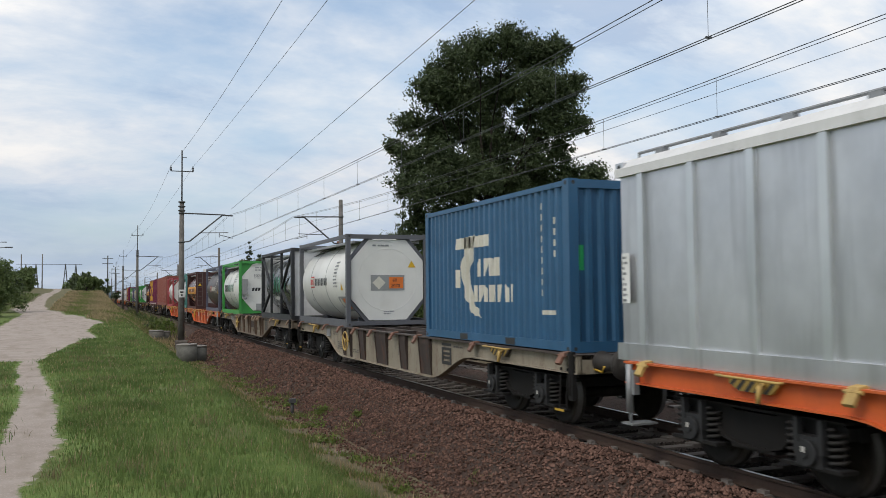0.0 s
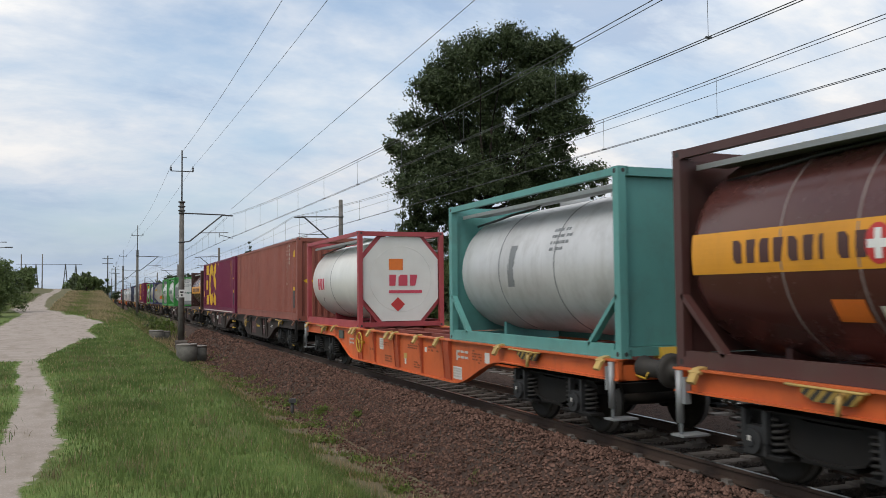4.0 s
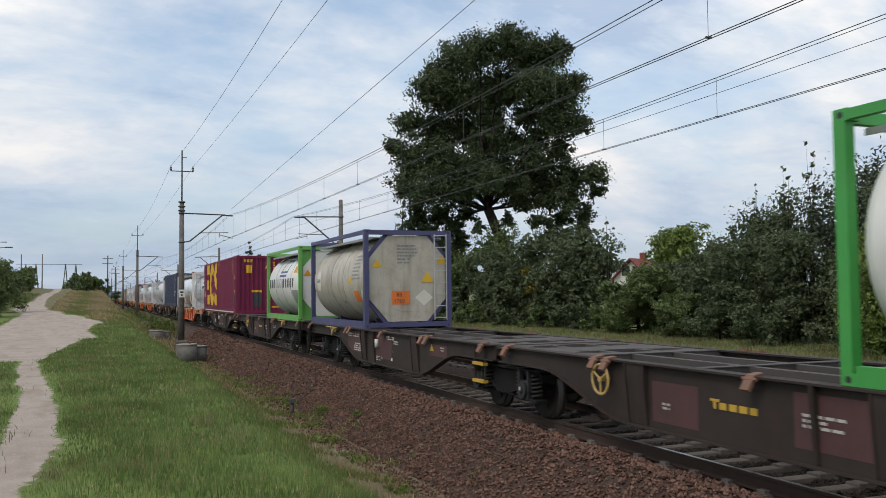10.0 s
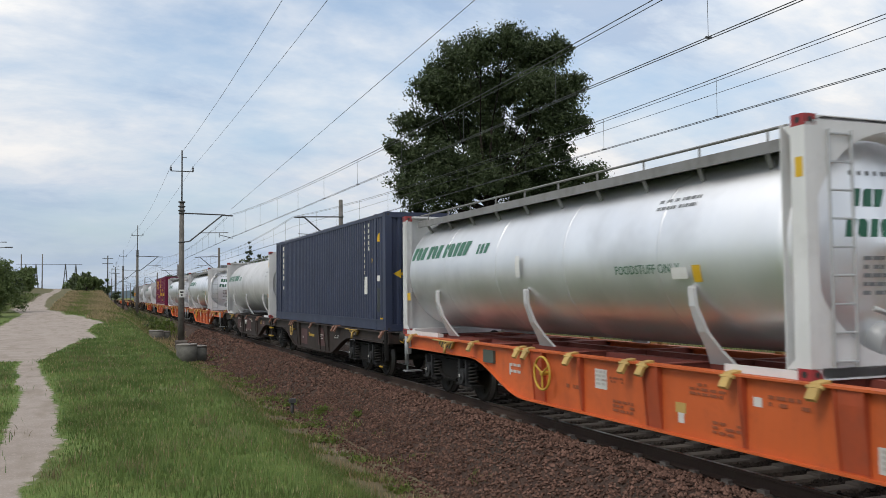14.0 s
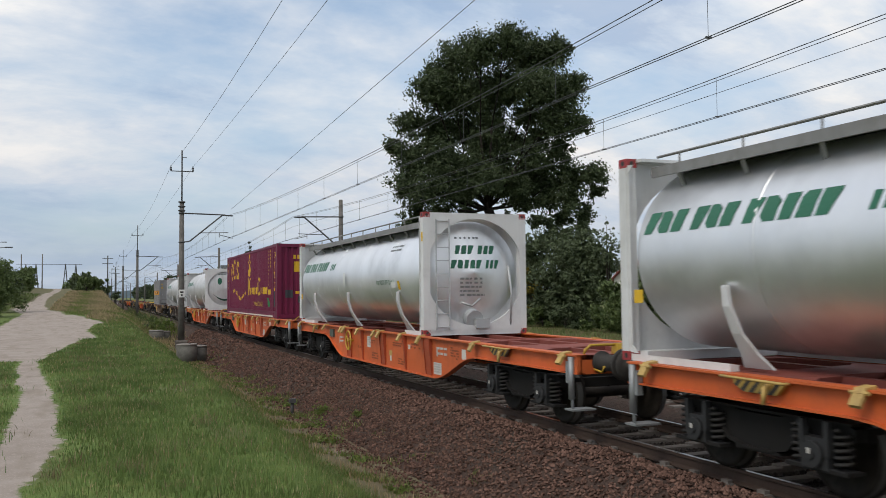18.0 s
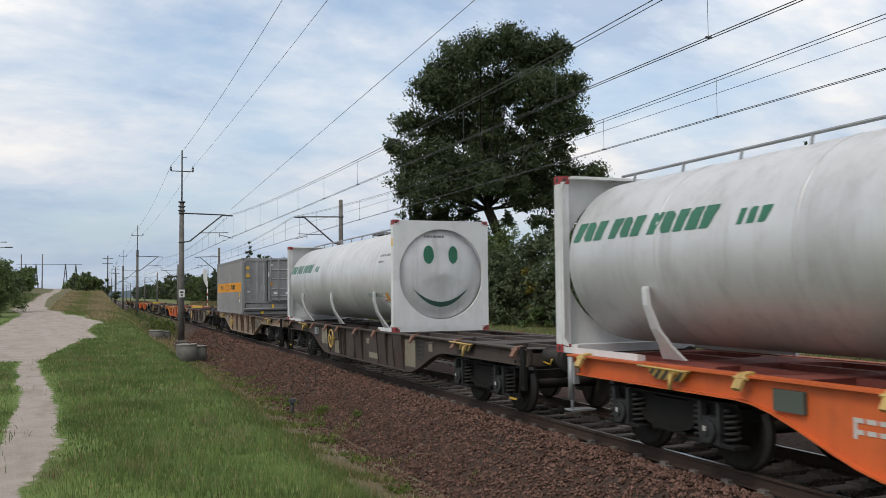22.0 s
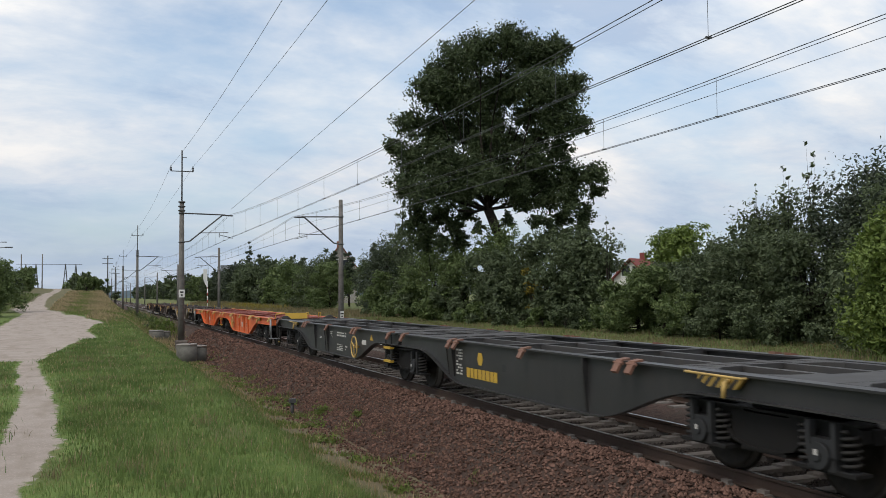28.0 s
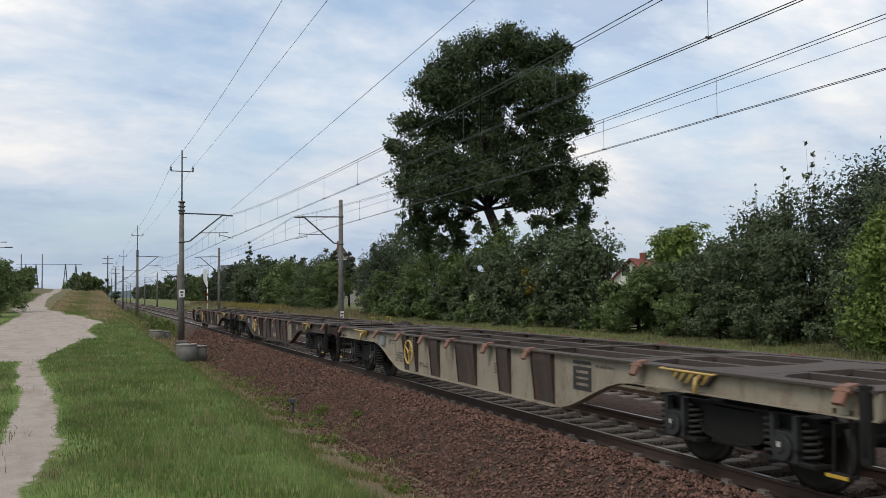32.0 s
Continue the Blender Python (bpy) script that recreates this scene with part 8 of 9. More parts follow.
def load_rinnen():
    t, s = tank_container("steel tank container in a black braced frame, green name mark", C_BLACKFRAME, C_DARKSTEEL, C_PINKFRAME, "rect", None, brace=True, seams=(), R=1.08)
    P = [rect(-1.9, -1.65, 1.0, 1.75), arc_band(-1.6, 1.55, 0.28, 0.22, 0.14, -90, 120), [(-1.55, 1.35), (-1.35, 1.35), (-1.05, 0.95), (-1.25, 0.95)]]
    P += word_blocks(-0.95, 1.0, 0.62, [0.25, 0.6, 0.6, 0.5, 0.6], 0.25)
    marks(t, "name_mark", C_DKGREEN, P, s, ALLU, "large green blocks as a name mark", 0.06)
    marks(t, "print", C_GREYINK, lines(1.2, 1.9, 0.6, 5, 0.09, 9), s, ALLU, "", 0.06)
    marks(t, "label", M_WHITE, [rect(-1.3, -0.4, 0.72, 0.86)], s, ALLU, "", 0.06)
    f = flat_end(6.058)
    marks(t, "end_name_mark", C_BLACKINK, [rect(-0.8, -0.65, 1.15, 1.75), arc_band(-0.6, 1.55, 0.28, 0.2, 0.14, -90, 120), [(-0.6, 1.4), (-0.4, 1.4), (-0.2, 1.1), (-0.35, 1.1)]] + word_blocks(-0.05, 1.2, 0.35, [0.25, 0.6, 0.6, 0.5, 0.6], 0.25), f, ALLU)
    marks(t, "label", M_WHITE, [rect(-0.3, 0.3, 0.75, 0.95)], f, [])
    marks(t, "label_print", C_REDINK, [rect(-0.26, 0.26, 0.80, 0.90)], lambda u, v: (u, f(u, v)[1] - 0.004, v), [])
    return t


def load_bertschi(second):
    t, s = tank_container("dark maroon tank container with an orange band" + (" and a steel walkway" if second else " and hazard plates"), C_MAROONFRAME, C_MAROONTANK, C_MAROONFRAME, "rect", -0.95, seams=(-1.9, -0.54, 0.3, 1.29), lowbrace=not second, top=not second, rungs=C_MAROONFRAME if second else C_GREYMAROON, seam_mat=C_SEAMPALE)
    marks(t, "orange_band", C_ORANGEBAND, [rect(-2.72, 2.86, 1.08, 1.55)], s, ALLU, "broad orange band", 0.06)
    up = lambda u, v: (s(u, v)[0] - 0.004, -u, v)
    marks(t, "name_mark", C_MAROONFRAME, word_blocks(-2.0, 1.19, 0.25, [0.58] * 6 + [0.25, 0, 0.58, 0.58], 0.24) + word_blocks(0.22, 1.19, 0.25, [0.52] * 9, 0.24), up, ALLU, "dark blocks as a name mark on the band", 0.06)
    marks(t, "red_badge", C_REDINK, [oval(-0.07, 1.31, 0.15, 0.19)], up, ALLU, "", 0.06)
    marks(t, "white_cross", M_WHITE, [rect(-0.11, -0.03, 1.17, 1.45), rect(-0.19, 0.05, 1.27, 1.35)], lambda u, v: (s(u, v)[0] - 0.008, -u, v), ALLU, "", 0.06)
    marks(t, "print", C_OFFWHITE, lines(1.62, 2.02, 0.85, 5, 0.1, 12) + ([rect(2.3, 2.5, 0.7, 0.86)] if second else [rect(-0.2, 0.5, 0.58, 0.74), rect(0.7, 1.1, 0.62, 0.72)]), s, ALLU, "", 0.06)
    if second:
        marks(t, "orange_field", C_ORANGEBAND, [rect(1.36, 1.58, 1.58, 2.0), rect(2.62, 2.86, 1.6, 1.78), triangle(2.66, 1.82, 0.26)], s, ALLU, "orange painted field", 0.06)
        marks(t, "yellow_sign", C_YELLOW, [rect(2.15, 2.8, 0.05, 0.16)], lambda u, v: (-HW - 0.003, -u, v), [])
        bm = bmesh.new()
        tube(bm, [(-0.95, -2.35, 0.42), (-1.02, -2.6, 0.38), (-1.06, -2.85, 0.33)], 0.045, 8)
        part("drain_pipe", bm, M_WHITE, t)
        marks(t, "label", M_WHITE, [oval(0.1, 1.55, 0.08, 0.1)], lambda u, v: (u, flat_end(6.058)(u, v)[1] - 0.004, v), ALLU)
    else:
        marks(t, "warning_plate", C_PLATEORANGE, [rect(-0.75, -0.35, 0.58, 0.8)], s, ALLU, "", 0.06)
        marks(t, "grey_plate", C_PLATEGREY, [rect(-0.4, 1.0, 0.4, 1.2)], flat_end(6.058), [])
        end_plates(t, 6.058, ("60", "2078"), 31, at=(0.3, 0.95), flip=True)
    f = flat_end(6.058)
    marks(t, "print", C_OFFWHITE, lines(-0.4, 2.2, 0.9, 6, 0.11, 14), lambda u, v: (u, f(u, v)[1] - 0.004, v), [])
    marks(t, "yellow_sign", C_YELLOW, [triangle(-0.95, 1.6, 0.24)], lambda u, v: (u, -3.062, v), [])
    return t


def load_teal():
    t, s = tank_container("pale grey-white tank container in a teal frame", C_TEALFRAME, C_DULLTANK, C_TEALFRAME, "rect", None, lowbrace=True, seams=(-1.0, 1.0), R=1.1)
    marks(t, "grey_stripe", C_GREYINK, [rect(-0.7, -0.45, 1.0, 1.7, 0.1)], s, ALLU, "", 0.06)
    marks(t, "print", C_GREYINK, lines(0.8, 1.9, 0.7, 4, 0.1, 41), s, ALLU, "", 0.06)
    return t


def load_red():
    t, s = tank_container("white tank container in a raspberry red frame with red name mark", C_REDFRAME, C_WHITETANK, C_WHITETANK, "oct", None, seams=(0.3,), R=1.13)
    f = flat_end(6.058)
    marks(t, "name_mark", C_REDSHADE, word_blocks(-1.9, 1.05, 0.35, [0.6, 0.7, 0.6], 0.2), s, ALLU, "", 0.06)
    marks(t, "end_name_mark", C_REDSHADE, word_blocks(-0.35, 1.12, 0.3, [0.7, 0.9, 0.7], 0.2) + [rect(-0.35, 0.6, 0.92, 1.0)], f, ALLU, "red blocks as a name mark")
    marks(t, "warning_plate", C_PLATEORANGE, [rect(-0.35, 0.05, 1.55, 1.85)], f, [])
    marks(t, "hazard_diamond", C_REDINK, [[(-0.3, 0.62), (-0.1, 0.42), (0.1, 0.62), (-0.1, 0.82)]], f, [])
    return t


def load_tacon():
    t, s = tank_container("dirty grey tank container in a violet blue frame with hazard plates", C_BLUEFRAME, C_GREYTANK, C_GREYTANK, "oct", 0.9, seams=(-0.81, 0.47))
    marks(t, "pale_disc", C_OFFWHITE, [oval(-2.05, 1.32, 0.3, 0.31)], s, ALLU, "pale round name mark", 0.06)
    marks(t, "name_mark", C_GREYINK, word_blocks(-2.27, 1.26, 0.12, [0.55] * 5, 0.2), lambda u, v: (s(u, v)[0] - 0.004, -u, v), ALLU, "", 0.06)
    marks(t, "print", C_GREYINK, lines(1.78, 1.95, 0.8, 7, 0.1, 51) + [rect(0.4, 0.65, 0.65, 0.72)], s, ALLU, "", 0.06)
    marks(t, "yellow_sign", C_YELLOW, [triangle(1.55, 1.22, 0.3)], s, ALLU, "", 0.06)
    marks(t, "warning_plate", C_PLATEORANGE, [rect(1.78, 2.28, 0.7, 0.99)], s, ALLU, "", 0.06)
    marks(t, "hazard_diamond", C_OFFWHITE, [[(2.36, 0.82), (2.56, 0.6), (2.76, 0.82), (2.56, 1.04)]], s, ALLU, "", 0.06)
    f = flat_end(6.058)
    marks(t, "yellow_sign", C_YELLOW, [triangle(0.55, 1.2, 0.36), triangle(-0.85, 1.6, 0.26), triangle(0.95, 1.7, 0.28)], f, [])
    marks(t, "print", C_GREYINK, lines(-0.3, 2.2, 0.6, 6, 0.09, 53), f, [])
    marks(t, "warning_plate", C_PLATEORANGE, [rect(-0.45, 0.05, 0.62, 0.98)], f, [], "orange warning plate")
    marks(t, "hazard_diamond", C_OFFWHITE, [[(0.2, 0.8), (0.45, 0.58), (0.7, 0.8), (0.45, 1.02)]], f, [], "white hazard diamond")
    bm = bmesh.new()
    g = lambda a, b: (a, f(a, b)[1] - 0.004, b)
    letters(bm, "88", -0.32, 0.83, 0.11, g)
    letters(bm, "1760", -0.4, 0.66, 0.11, g)
    part("plate_number", bm, C_BLACKINK, t)["kind"] = "stuff"
    return t


def load_food():
    t, s = tank_container("white tank container in a light green frame with a blue emblem", C_LGREEN, C_WHITETANK, C_WHITETANK, "oct", None, seams=(-1.5, -0.1, 1.2), filled=True)
    marks(t, "name_mark", C_BLACKINK, word_blocks(-2.44, 1.17, 0.34, [0.8, 0.7, 0.7], 0.4) + word_blocks(0.15, 1.17, 0.34, [0.72] * 5, 0.48), s, ALLU, "black blocks as a name mark", 0.06)
    marks(t, "name_mark", C_GREYINK, [arc_band(-1.0 + i * 0.33, 1.34, 0.13, 0.17, 0.03, 0, 359, 20) for i in range(4)], s, ALLU, "", 0.06)
    marks(t, "blue_emblem", C_VIOLET, [rect(-0.62, 0.62, 1.58, 1.66), rect(-0.55, 0.68, 1.72, 1.79), rect(-0.45, -0.33, 1.79, 2.14, 0.14), rect(-0.32, 0.8, 2.14, 2.21), rect(0.55, 0.66, 1.79, 2.14, 0.14)], s, ALLU, "violet blue square emblem", 0.06)
    marks(t, "orange_sign", C_ORANGEBAND, [rect(1.84, 2.1, 1.68, 1.92), rect(2.14, 2.34, 1.68, 1.92), triangle(2.54, 1.68, 0.26)], s, ALLU, "", 0.06)
    marks(t, "grey_plate", C_PLATEGREY, [rect(1.63, 2.6, 0.6, 1.08)], s, ALLU, "grey placard", 0.06)
    f = flat_end(6.058)
    marks(t, "grey_plate", C_PLATEGREY, [rect(-0.35, 0.35, 0.75, 1.2)], f, [], "grey placard")
    marks(t, "print", C_GREYINK, lines(-0.3, 2.2, 0.6, 7, 0.1, 61), f, [])
    marks(t, "yellow_sign", C_ORANGEBAND, [triangle(-0.9, 1.55, 0.28)], f, [])
    return t


# ------------------------------------------------------------------ how the train runs
SPEED = [(0, 15.146), (8, 14.846), (16, 14.522), (24, 14.411), (32, 14.587)]


def travelled(t):
    """Metres that the train has gone since the start."""
    d = 0.0
    for (a, u), (b, v) in zip(SPEED, SPEED[1:]):
        if t >= b:
            d += (u + v) / 2 * (b - a)
        elif t > a:
            w = u + (v - u) * (t - a) / (b - a)
            d += (u + w) / 2 * (t - a)
    return d


ROLLING = []      # (thing, place of its middle along the line at the start, height)


def rolling(ob, s, z=0.0):
    ob.matrix_basis = pose(TRACK, s, z)
    ROLLING.append((ob, s, z))
    return ob


def motions():
    times = [0, 2, 4, 6, 8, 10, 12, 14, 16, 18, 20, 22, 24, 26, 28, 30, 32]
    for ob, s, z in ROLLING:
        walk(ob, [(t, pose(TRACK, s - travelled(t), z)) for t in times])
    first = {}
    for w in bpy.data.objects:
        if not w.name.startswith("wheelset"):
            continue
        k = w.location.y > 0
        if k not in first:
            walk(w, [(f / FPS, pose(0, w.location.y, 0.46, math.degrees(travelled(f / FPS) / 0.46))) for f in range(0, 32 * FPS + 1)])
            first[k] = w
        else:
            own = w.animation_data_create()
            w.rotation_mode = "QUATERNION"
            own.action = first[k].animation_data.action
            own.action_slot = first[k].animation_data.action_slot


# ------------------------------------------------------------------ make the place
scatter_stones()
make_track(TRACK, "near_track", "railway track with worn rails on concrete sleepers", 75)
make_track(TRACK2, "far_track", "second railway track on concrete sleepers", 45)
for i, y in enumerate(MAST_Y):
    if y > 0:
        mast(4.8, y, 1, True)
        mast(14.62, y, -1, False)
catenary(TRACK, 5.54, 6.33, 6.98, "near track")
catenary(TRACK2, 5.61, 6.34, 7.0, "far track")
for x, z0, z1, nm in ((4.16, 9.88, 9.2, "power_line"), (5.44, 9.88, 9.56, "power_line")):
    pts = []
    for i in range(-1, 8):
        for k in range(8):
            u = k / 8
            pts.append((x, -4.95 + 59.6 * (i + u), z0 - (z0 - z1) * (1 - (2 * u - 1) ** 2)))
    wire(nm, pts, 0.0068, "thin power line carried on the mast tops")
wire("feeder_wire", [(7.7, 54.6, 7.35), (7.7, 17.5, 8.5), (7.7, -6, 9.3)], 0.008, "thin feeder wire rising towards the next mast")

# train: places of the couplings along the line at the start
JOINT = [10.44, 30.19, 49.94, 69.68, 89.4, 119.04, 148.62, 178.19, 207.72, 227.46, 257.05, 276.86, 296.69, 316.48, 336.29, 356.07, 375.84, 395.63, 415.37, 444.83, 474.4, 494.12]
KIND = ["beige", "tan", "orange", "orange", "BROWN", "BROWN", "BROWN", "BROWN", "orange", "BROWN", "orange", "orange", "orange", "orange", "dark", "cream", "dark", "orange", "BLACK", "ORANGE", "beige"]
made = {}


def add_wagon(kind, s):
    if kind in made:
        w = copy_thing(made[kind], pose(TRACK, s, 0))
    else:
        w = wagon90(kind.lower()) if kind.isupper() else wagon60(kind)
        made[kind] = w
    rolling(w, s)


add_wagon("orange", JOINT[0] - 9.87)
add_wagon("orange", JOINT[0] - 9.87 - 19.74)
for k, (a, b) in zip(KIND, zip(JOINT, JOINT[1:])):
    add_wagon(k, (a + b) / 2)
last = JOINT[-1]
for k in ("dark", "dark"):
    add_wagon(k, last + 9.87)
    last += 19.74


def place(ob, front, back):
    rolling(ob, (front + back) / 2, DECK)


place(load_silver(), 0.95, 10.08)
place(load_blue(), 11.35, 17.4)
place(load_schenker(False), 23.7, 29.76)
place(load_rinnen(), 31.1, 37.16)
gca = load_gca()
place(gca, 43.3, 49.36)
place(load_schenker(True), 50.95, 57.0)
place(load_bertschi(False), 63.05, 69.1)
place(load_teal(), 70.3, 76.36)
place(load_red(), 82.8, 88.86)
place(load_45(C_RED, "faded brick red corrugated 45-foot container with yellow corner marks", "red"), 90.41, 104.1)
ecs = load_45(C_MAROON, "maroon corrugated 45-foot container with a huge yellow name mark", "ecs")
place(ecs, 104.95, 118.63)
place(load_bertschi(True), 120.37, 126.4)
place(copy_thing(gca, pose(0, 0, 0)), 141.9, 147.96)
place(copy_thing(gca, pose(0, 0, 0)), 149.85, 155.9)
place(load_tacon(), 171.55, 177.6)
place(load_food(), 179.45, 185.5)
place(copy_thing(ecs, pose(0, 0, 0)), 193.85, 207.57)
silver = bulk_tank("silver long bulk tank container with a ladder and white end frames", C_STEELTANK, False)
place(silver, 215.0, 227.2)
place(load_45(C_NAVY, "navy blue corrugated 45-foot container with a yellow arrow", "navy"), 228.5, 242.2)
dull = bulk_tank("dull white long bulk tank with a green painted smiling face", C_DULLTANK, True)
place(copy_thing(dull, pose(0, 0, 0)), 243.7, 255.9)
place(copy_thing(silver, pose(0, 0, 0)), 264.25, 276.45)
place(copy_thing(silver, pose(0, 0, 0)), 284.0, 296.2)
place(load_45(C_MAROON, "maroon corrugated 45-foot container with yellow crest, stars and lettering", "euro"), 300.2, 313.9)
place(dull, 323.9, 336.1)
place(copy_thing(dull, pose(0, 0, 0)), 343.9, 356.1)
place(load_grey(), 366.85, 375.98)

# ------------------------------------------------------------------ plants
ACROSS = (0.93, -0.368)      # sideways as seen from the path


def far_oak():
    lobes = [(-2.8, 18.1, 1.55), (-4.3, 17.0, 1.1), (-1.5, 17.6, 1.4), (0.3, 18.3, 1.25), (1.6, 18.1, 1.55), (3.1, 18.1, 1.4), (4.0, 18.3, 0.75), (-4.9, 15.4, 1.3), (-3.4, 15.4, 1.8), (-1.5, 15.3, 1.7), (0.3, 15.7, 1.55), (2.2, 15.3, 1.7), (4.0, 15.3, 1.4), (4.8, 16.0, 0.75)]
    lobes += [(-6.2, 13.6, 1.1), (-4.5, 13.2, 1.55), (-2.5, 13.0, 1.25), (-0.4, 11.8, 1.4), (1.4, 13.7, 0.95), (3.4, 13.3, 1.55), (4.8, 12.9, 0.9), (-7.2, 11.6, 0.75), (-6.0, 11.0, 1.4), (-4.2, 10.8, 1.55), (-2.3, 10.2, 1.55), (-0.1, 10.2, 1.55), (1.9, 10.9, 1.25), (3.6, 11.5, 0.95)]
    lobes += [(-6.3, 9.1, 1.2), (-4.9, 8.7, 1.3), (-3.1, 8.9, 1.4), (-1.2, 9.2, 1.3), (0.8, 9.0, 1.25), (2.5, 9.8, 1.4), (4.3, 9.7, 1.4), (5.8, 9.7, 0.9), (6.2, 8.7, 0.55), (-5.8, 7.4, 0.9), (-4.1, 7.2, 0.95), (-2.4, 7.5, 0.8), (1.3, 8.0, 0.95), (2.8, 8.3, 1.05), (4.3, 8.1, 1.05), (5.4, 7.4, 0.75), (3.9, 6.9, 0.65), (-1.8, 6.3, 0.45), (0.2, 6.9, 0.5), (-6.0, 6.5, 0.8), (-4.9, 6.2, 0.8), (-3.3, 6.3, 0.7), (2.2, 6.7, 0.7), (3.2, 6.2, 0.7), (5.0, 6.4, 0.6), (-5.4, 5.5, 0.7), (-4.1, 5.4, 0.7), (-2.9, 5.6, 0.6), (2.9, 5.5, 0.65), (4.1, 5.7, 0.6), (-0.9, 13.5, 1.2), (0.7, 12.3, 1.0), (2.2, 12.3, 1.0), (-1.6, 11.8, 0.9)]
    rng = random.Random(2)
    t = thing("oak_tree", "tall dark green oak with a broad ragged crown and leaning trunk", "tree")
    x, y = 25.0, 52.0
    z0 = ground_z(x, y)
    t.location = (x, y, z0)
    blobs = []
    for l, z, r in lobes:
        d = rng.uniform(-1.9, 1.9) * min(1, r / 1.3)
        blobs.append((l * ACROSS[0] + d * 0.368, l * ACROSS[1] + d * 0.93, z - z0, r, 0.9))
    bm = bmesh.new()
    at = lambda l, z: Vector((l * ACROSS[0], l * ACROSS[1], z - z0))
    foot, bend, fork = at(1.3, 0.2), at(0.1, 4.6), at(-1.1, 7.6)
    rod(bm, foot, bend, 0.46, 12, 0.36); rod(bm, bend, fork, 0.36, 12, 0.3)
    part("trunk", bm, M_BARK, t)
    for b in blobs:
        if b[3] < 1.2:
            continue
        bm = bmesh.new()
        end = Vector(b[:3])
        mid = fork.lerp(end, 0.5) + Vector((rng.uniform(-0.5, 0.5), 0, rng.uniform(-0.9, 0.2)))
        tube(bm, [fork, fork.lerp(mid, 0.5) + Vector((0, 0, -0.15)), mid], 0.08, 7)
        tube(bm, [mid, mid.lerp(end, 0.5) + Vector((0, 0, 0.3)), end], 0.035, 6)
        for k in range(5):
            q = Vector((rng.gauss(0, 1), rng.gauss(0, 1), rng.gauss(0.2, 0.8))).normalized() * b[3] * 0.95
            rod(bm, mid.lerp(end, rng.uniform(0.5, 1)), end + q, 0.035, 4, 0.012)
        part("limb", bm, M_BARK, t)
    leaf_cloud("crown", blobs, 120000, 0.112, M_OAK, t, 3, tuft=0.29)


far_oak()
# shrubs of the hedge: place, height of the top, width, leaf colour
SHRUBS = [(23.4, 21.6, 6.4, 4.6, M_PINE), (25.0, 19.0, 6.6, 5.5, M_PINE), (23.0, 25.2, 5.2, 3.8, M_BUSH), (21.2, 21.8, 3.9, 4.2, M_BUSH), (20.8, 24.4, 3.7, 3.6, M_BUSH), (21.6, 18.4, 5.4, 4.6, M_BUSH), (18.5, 16.3, 4.0, 2.9, M_BUSH3),
          (21.4, 27.2, 3.7, 3.0, M_BUSH), (20.8, 28.9, 2.9, 3.2, M_BUSH2), (21.2, 31.3, 2.9, 3.4, M_BUSH2), (22.2, 30.0, 3.2, 3.4, M_BUSH), (21.5, 36.4, 5.0, 4.0, M_BUSH), (21.9, 40.6, 5.2, 5.0, M_BUSH), (20.9, 37.8, 3.0, 3.6, M_BUSH), (21.6, 46.3, 4.6, 5.0, M_BUSH), (20.9, 43.2, 3.2, 3.4, M_BUSH),
          (22.2, 52.5, 5.0, 5.0, M_BUSH2), (22.6, 58.5, 6.2, 6.0, M_BUSH2), (23.0, 65.0, 7.1, 6.0, M_BUSH), (21.0, 51.0, 2.6, 4.0, M_BUSH), (21.0, 57.5, 2.9, 4.5, M_BUSH2), (23.6, 73.0, 7.0, 5.5, M_PINE), (21.4, 66.0, 3.6, 4.6, M_BUSH2), (26.5, 24.0, 5.4, 5.0, M_BUSH), (27.5, 33.0, 3.4, 6.0, M_BUSH), (24.6, 51.0, 6.2, 5.0, M_BUSH2), (26.4, 45.0, 4.6, 4.6, M_BUSH)]
for i, (x, y, h, w, mt) in enumerate(SHRUBS):
    lab = {"fresh_green_leaves": "fresh bright green young tree at the hedge's edge", "pine_needles": "dark green young pine in the trackside hedge", "mid_green_shrub_leaves": "mid green leafy shrub in the trackside hedge"}.get(mt.name, "dense dark green shrub in the trackside hedge")
    b = clumps(random.Random(100 + i), w, h - 0.2, 16, 0.1, r=(0.13, 0.24))
    grow("shrub", lab, "shrub", x, y, b, 14000 if y < 32 else 9500, 0.068 if y < 32 else 0.095, mt, 100 + i, 0.06 + 0.012 * h, "trackside shrubs")
# brambles and young growth that close the hedge's foot
ru = random.Random(61)
for i in range(20):
    y = 13.5 + i * 2.7 + ru.uniform(-0.6, 0.6)
    x = 19.9 + ru.uniform(-0.5, 0.7)
    h = ru.uniform(0.9, 1.7)
    grow("bramble", "low tangle of brambles at the foot of the hedge", "shrub", x, y, clumps(random.Random(900 + i), 3.4, h, 9, 0.08, r=(0.22, 0.36), depth=0.6), 5200 if y < 36 else 3200, 0.055 if y < 36 else 0.08, ru.choice((M_BUSH, M_BUSH2, M_BUSH2)), 900 + i, 0.03, "brambles of the hedge")
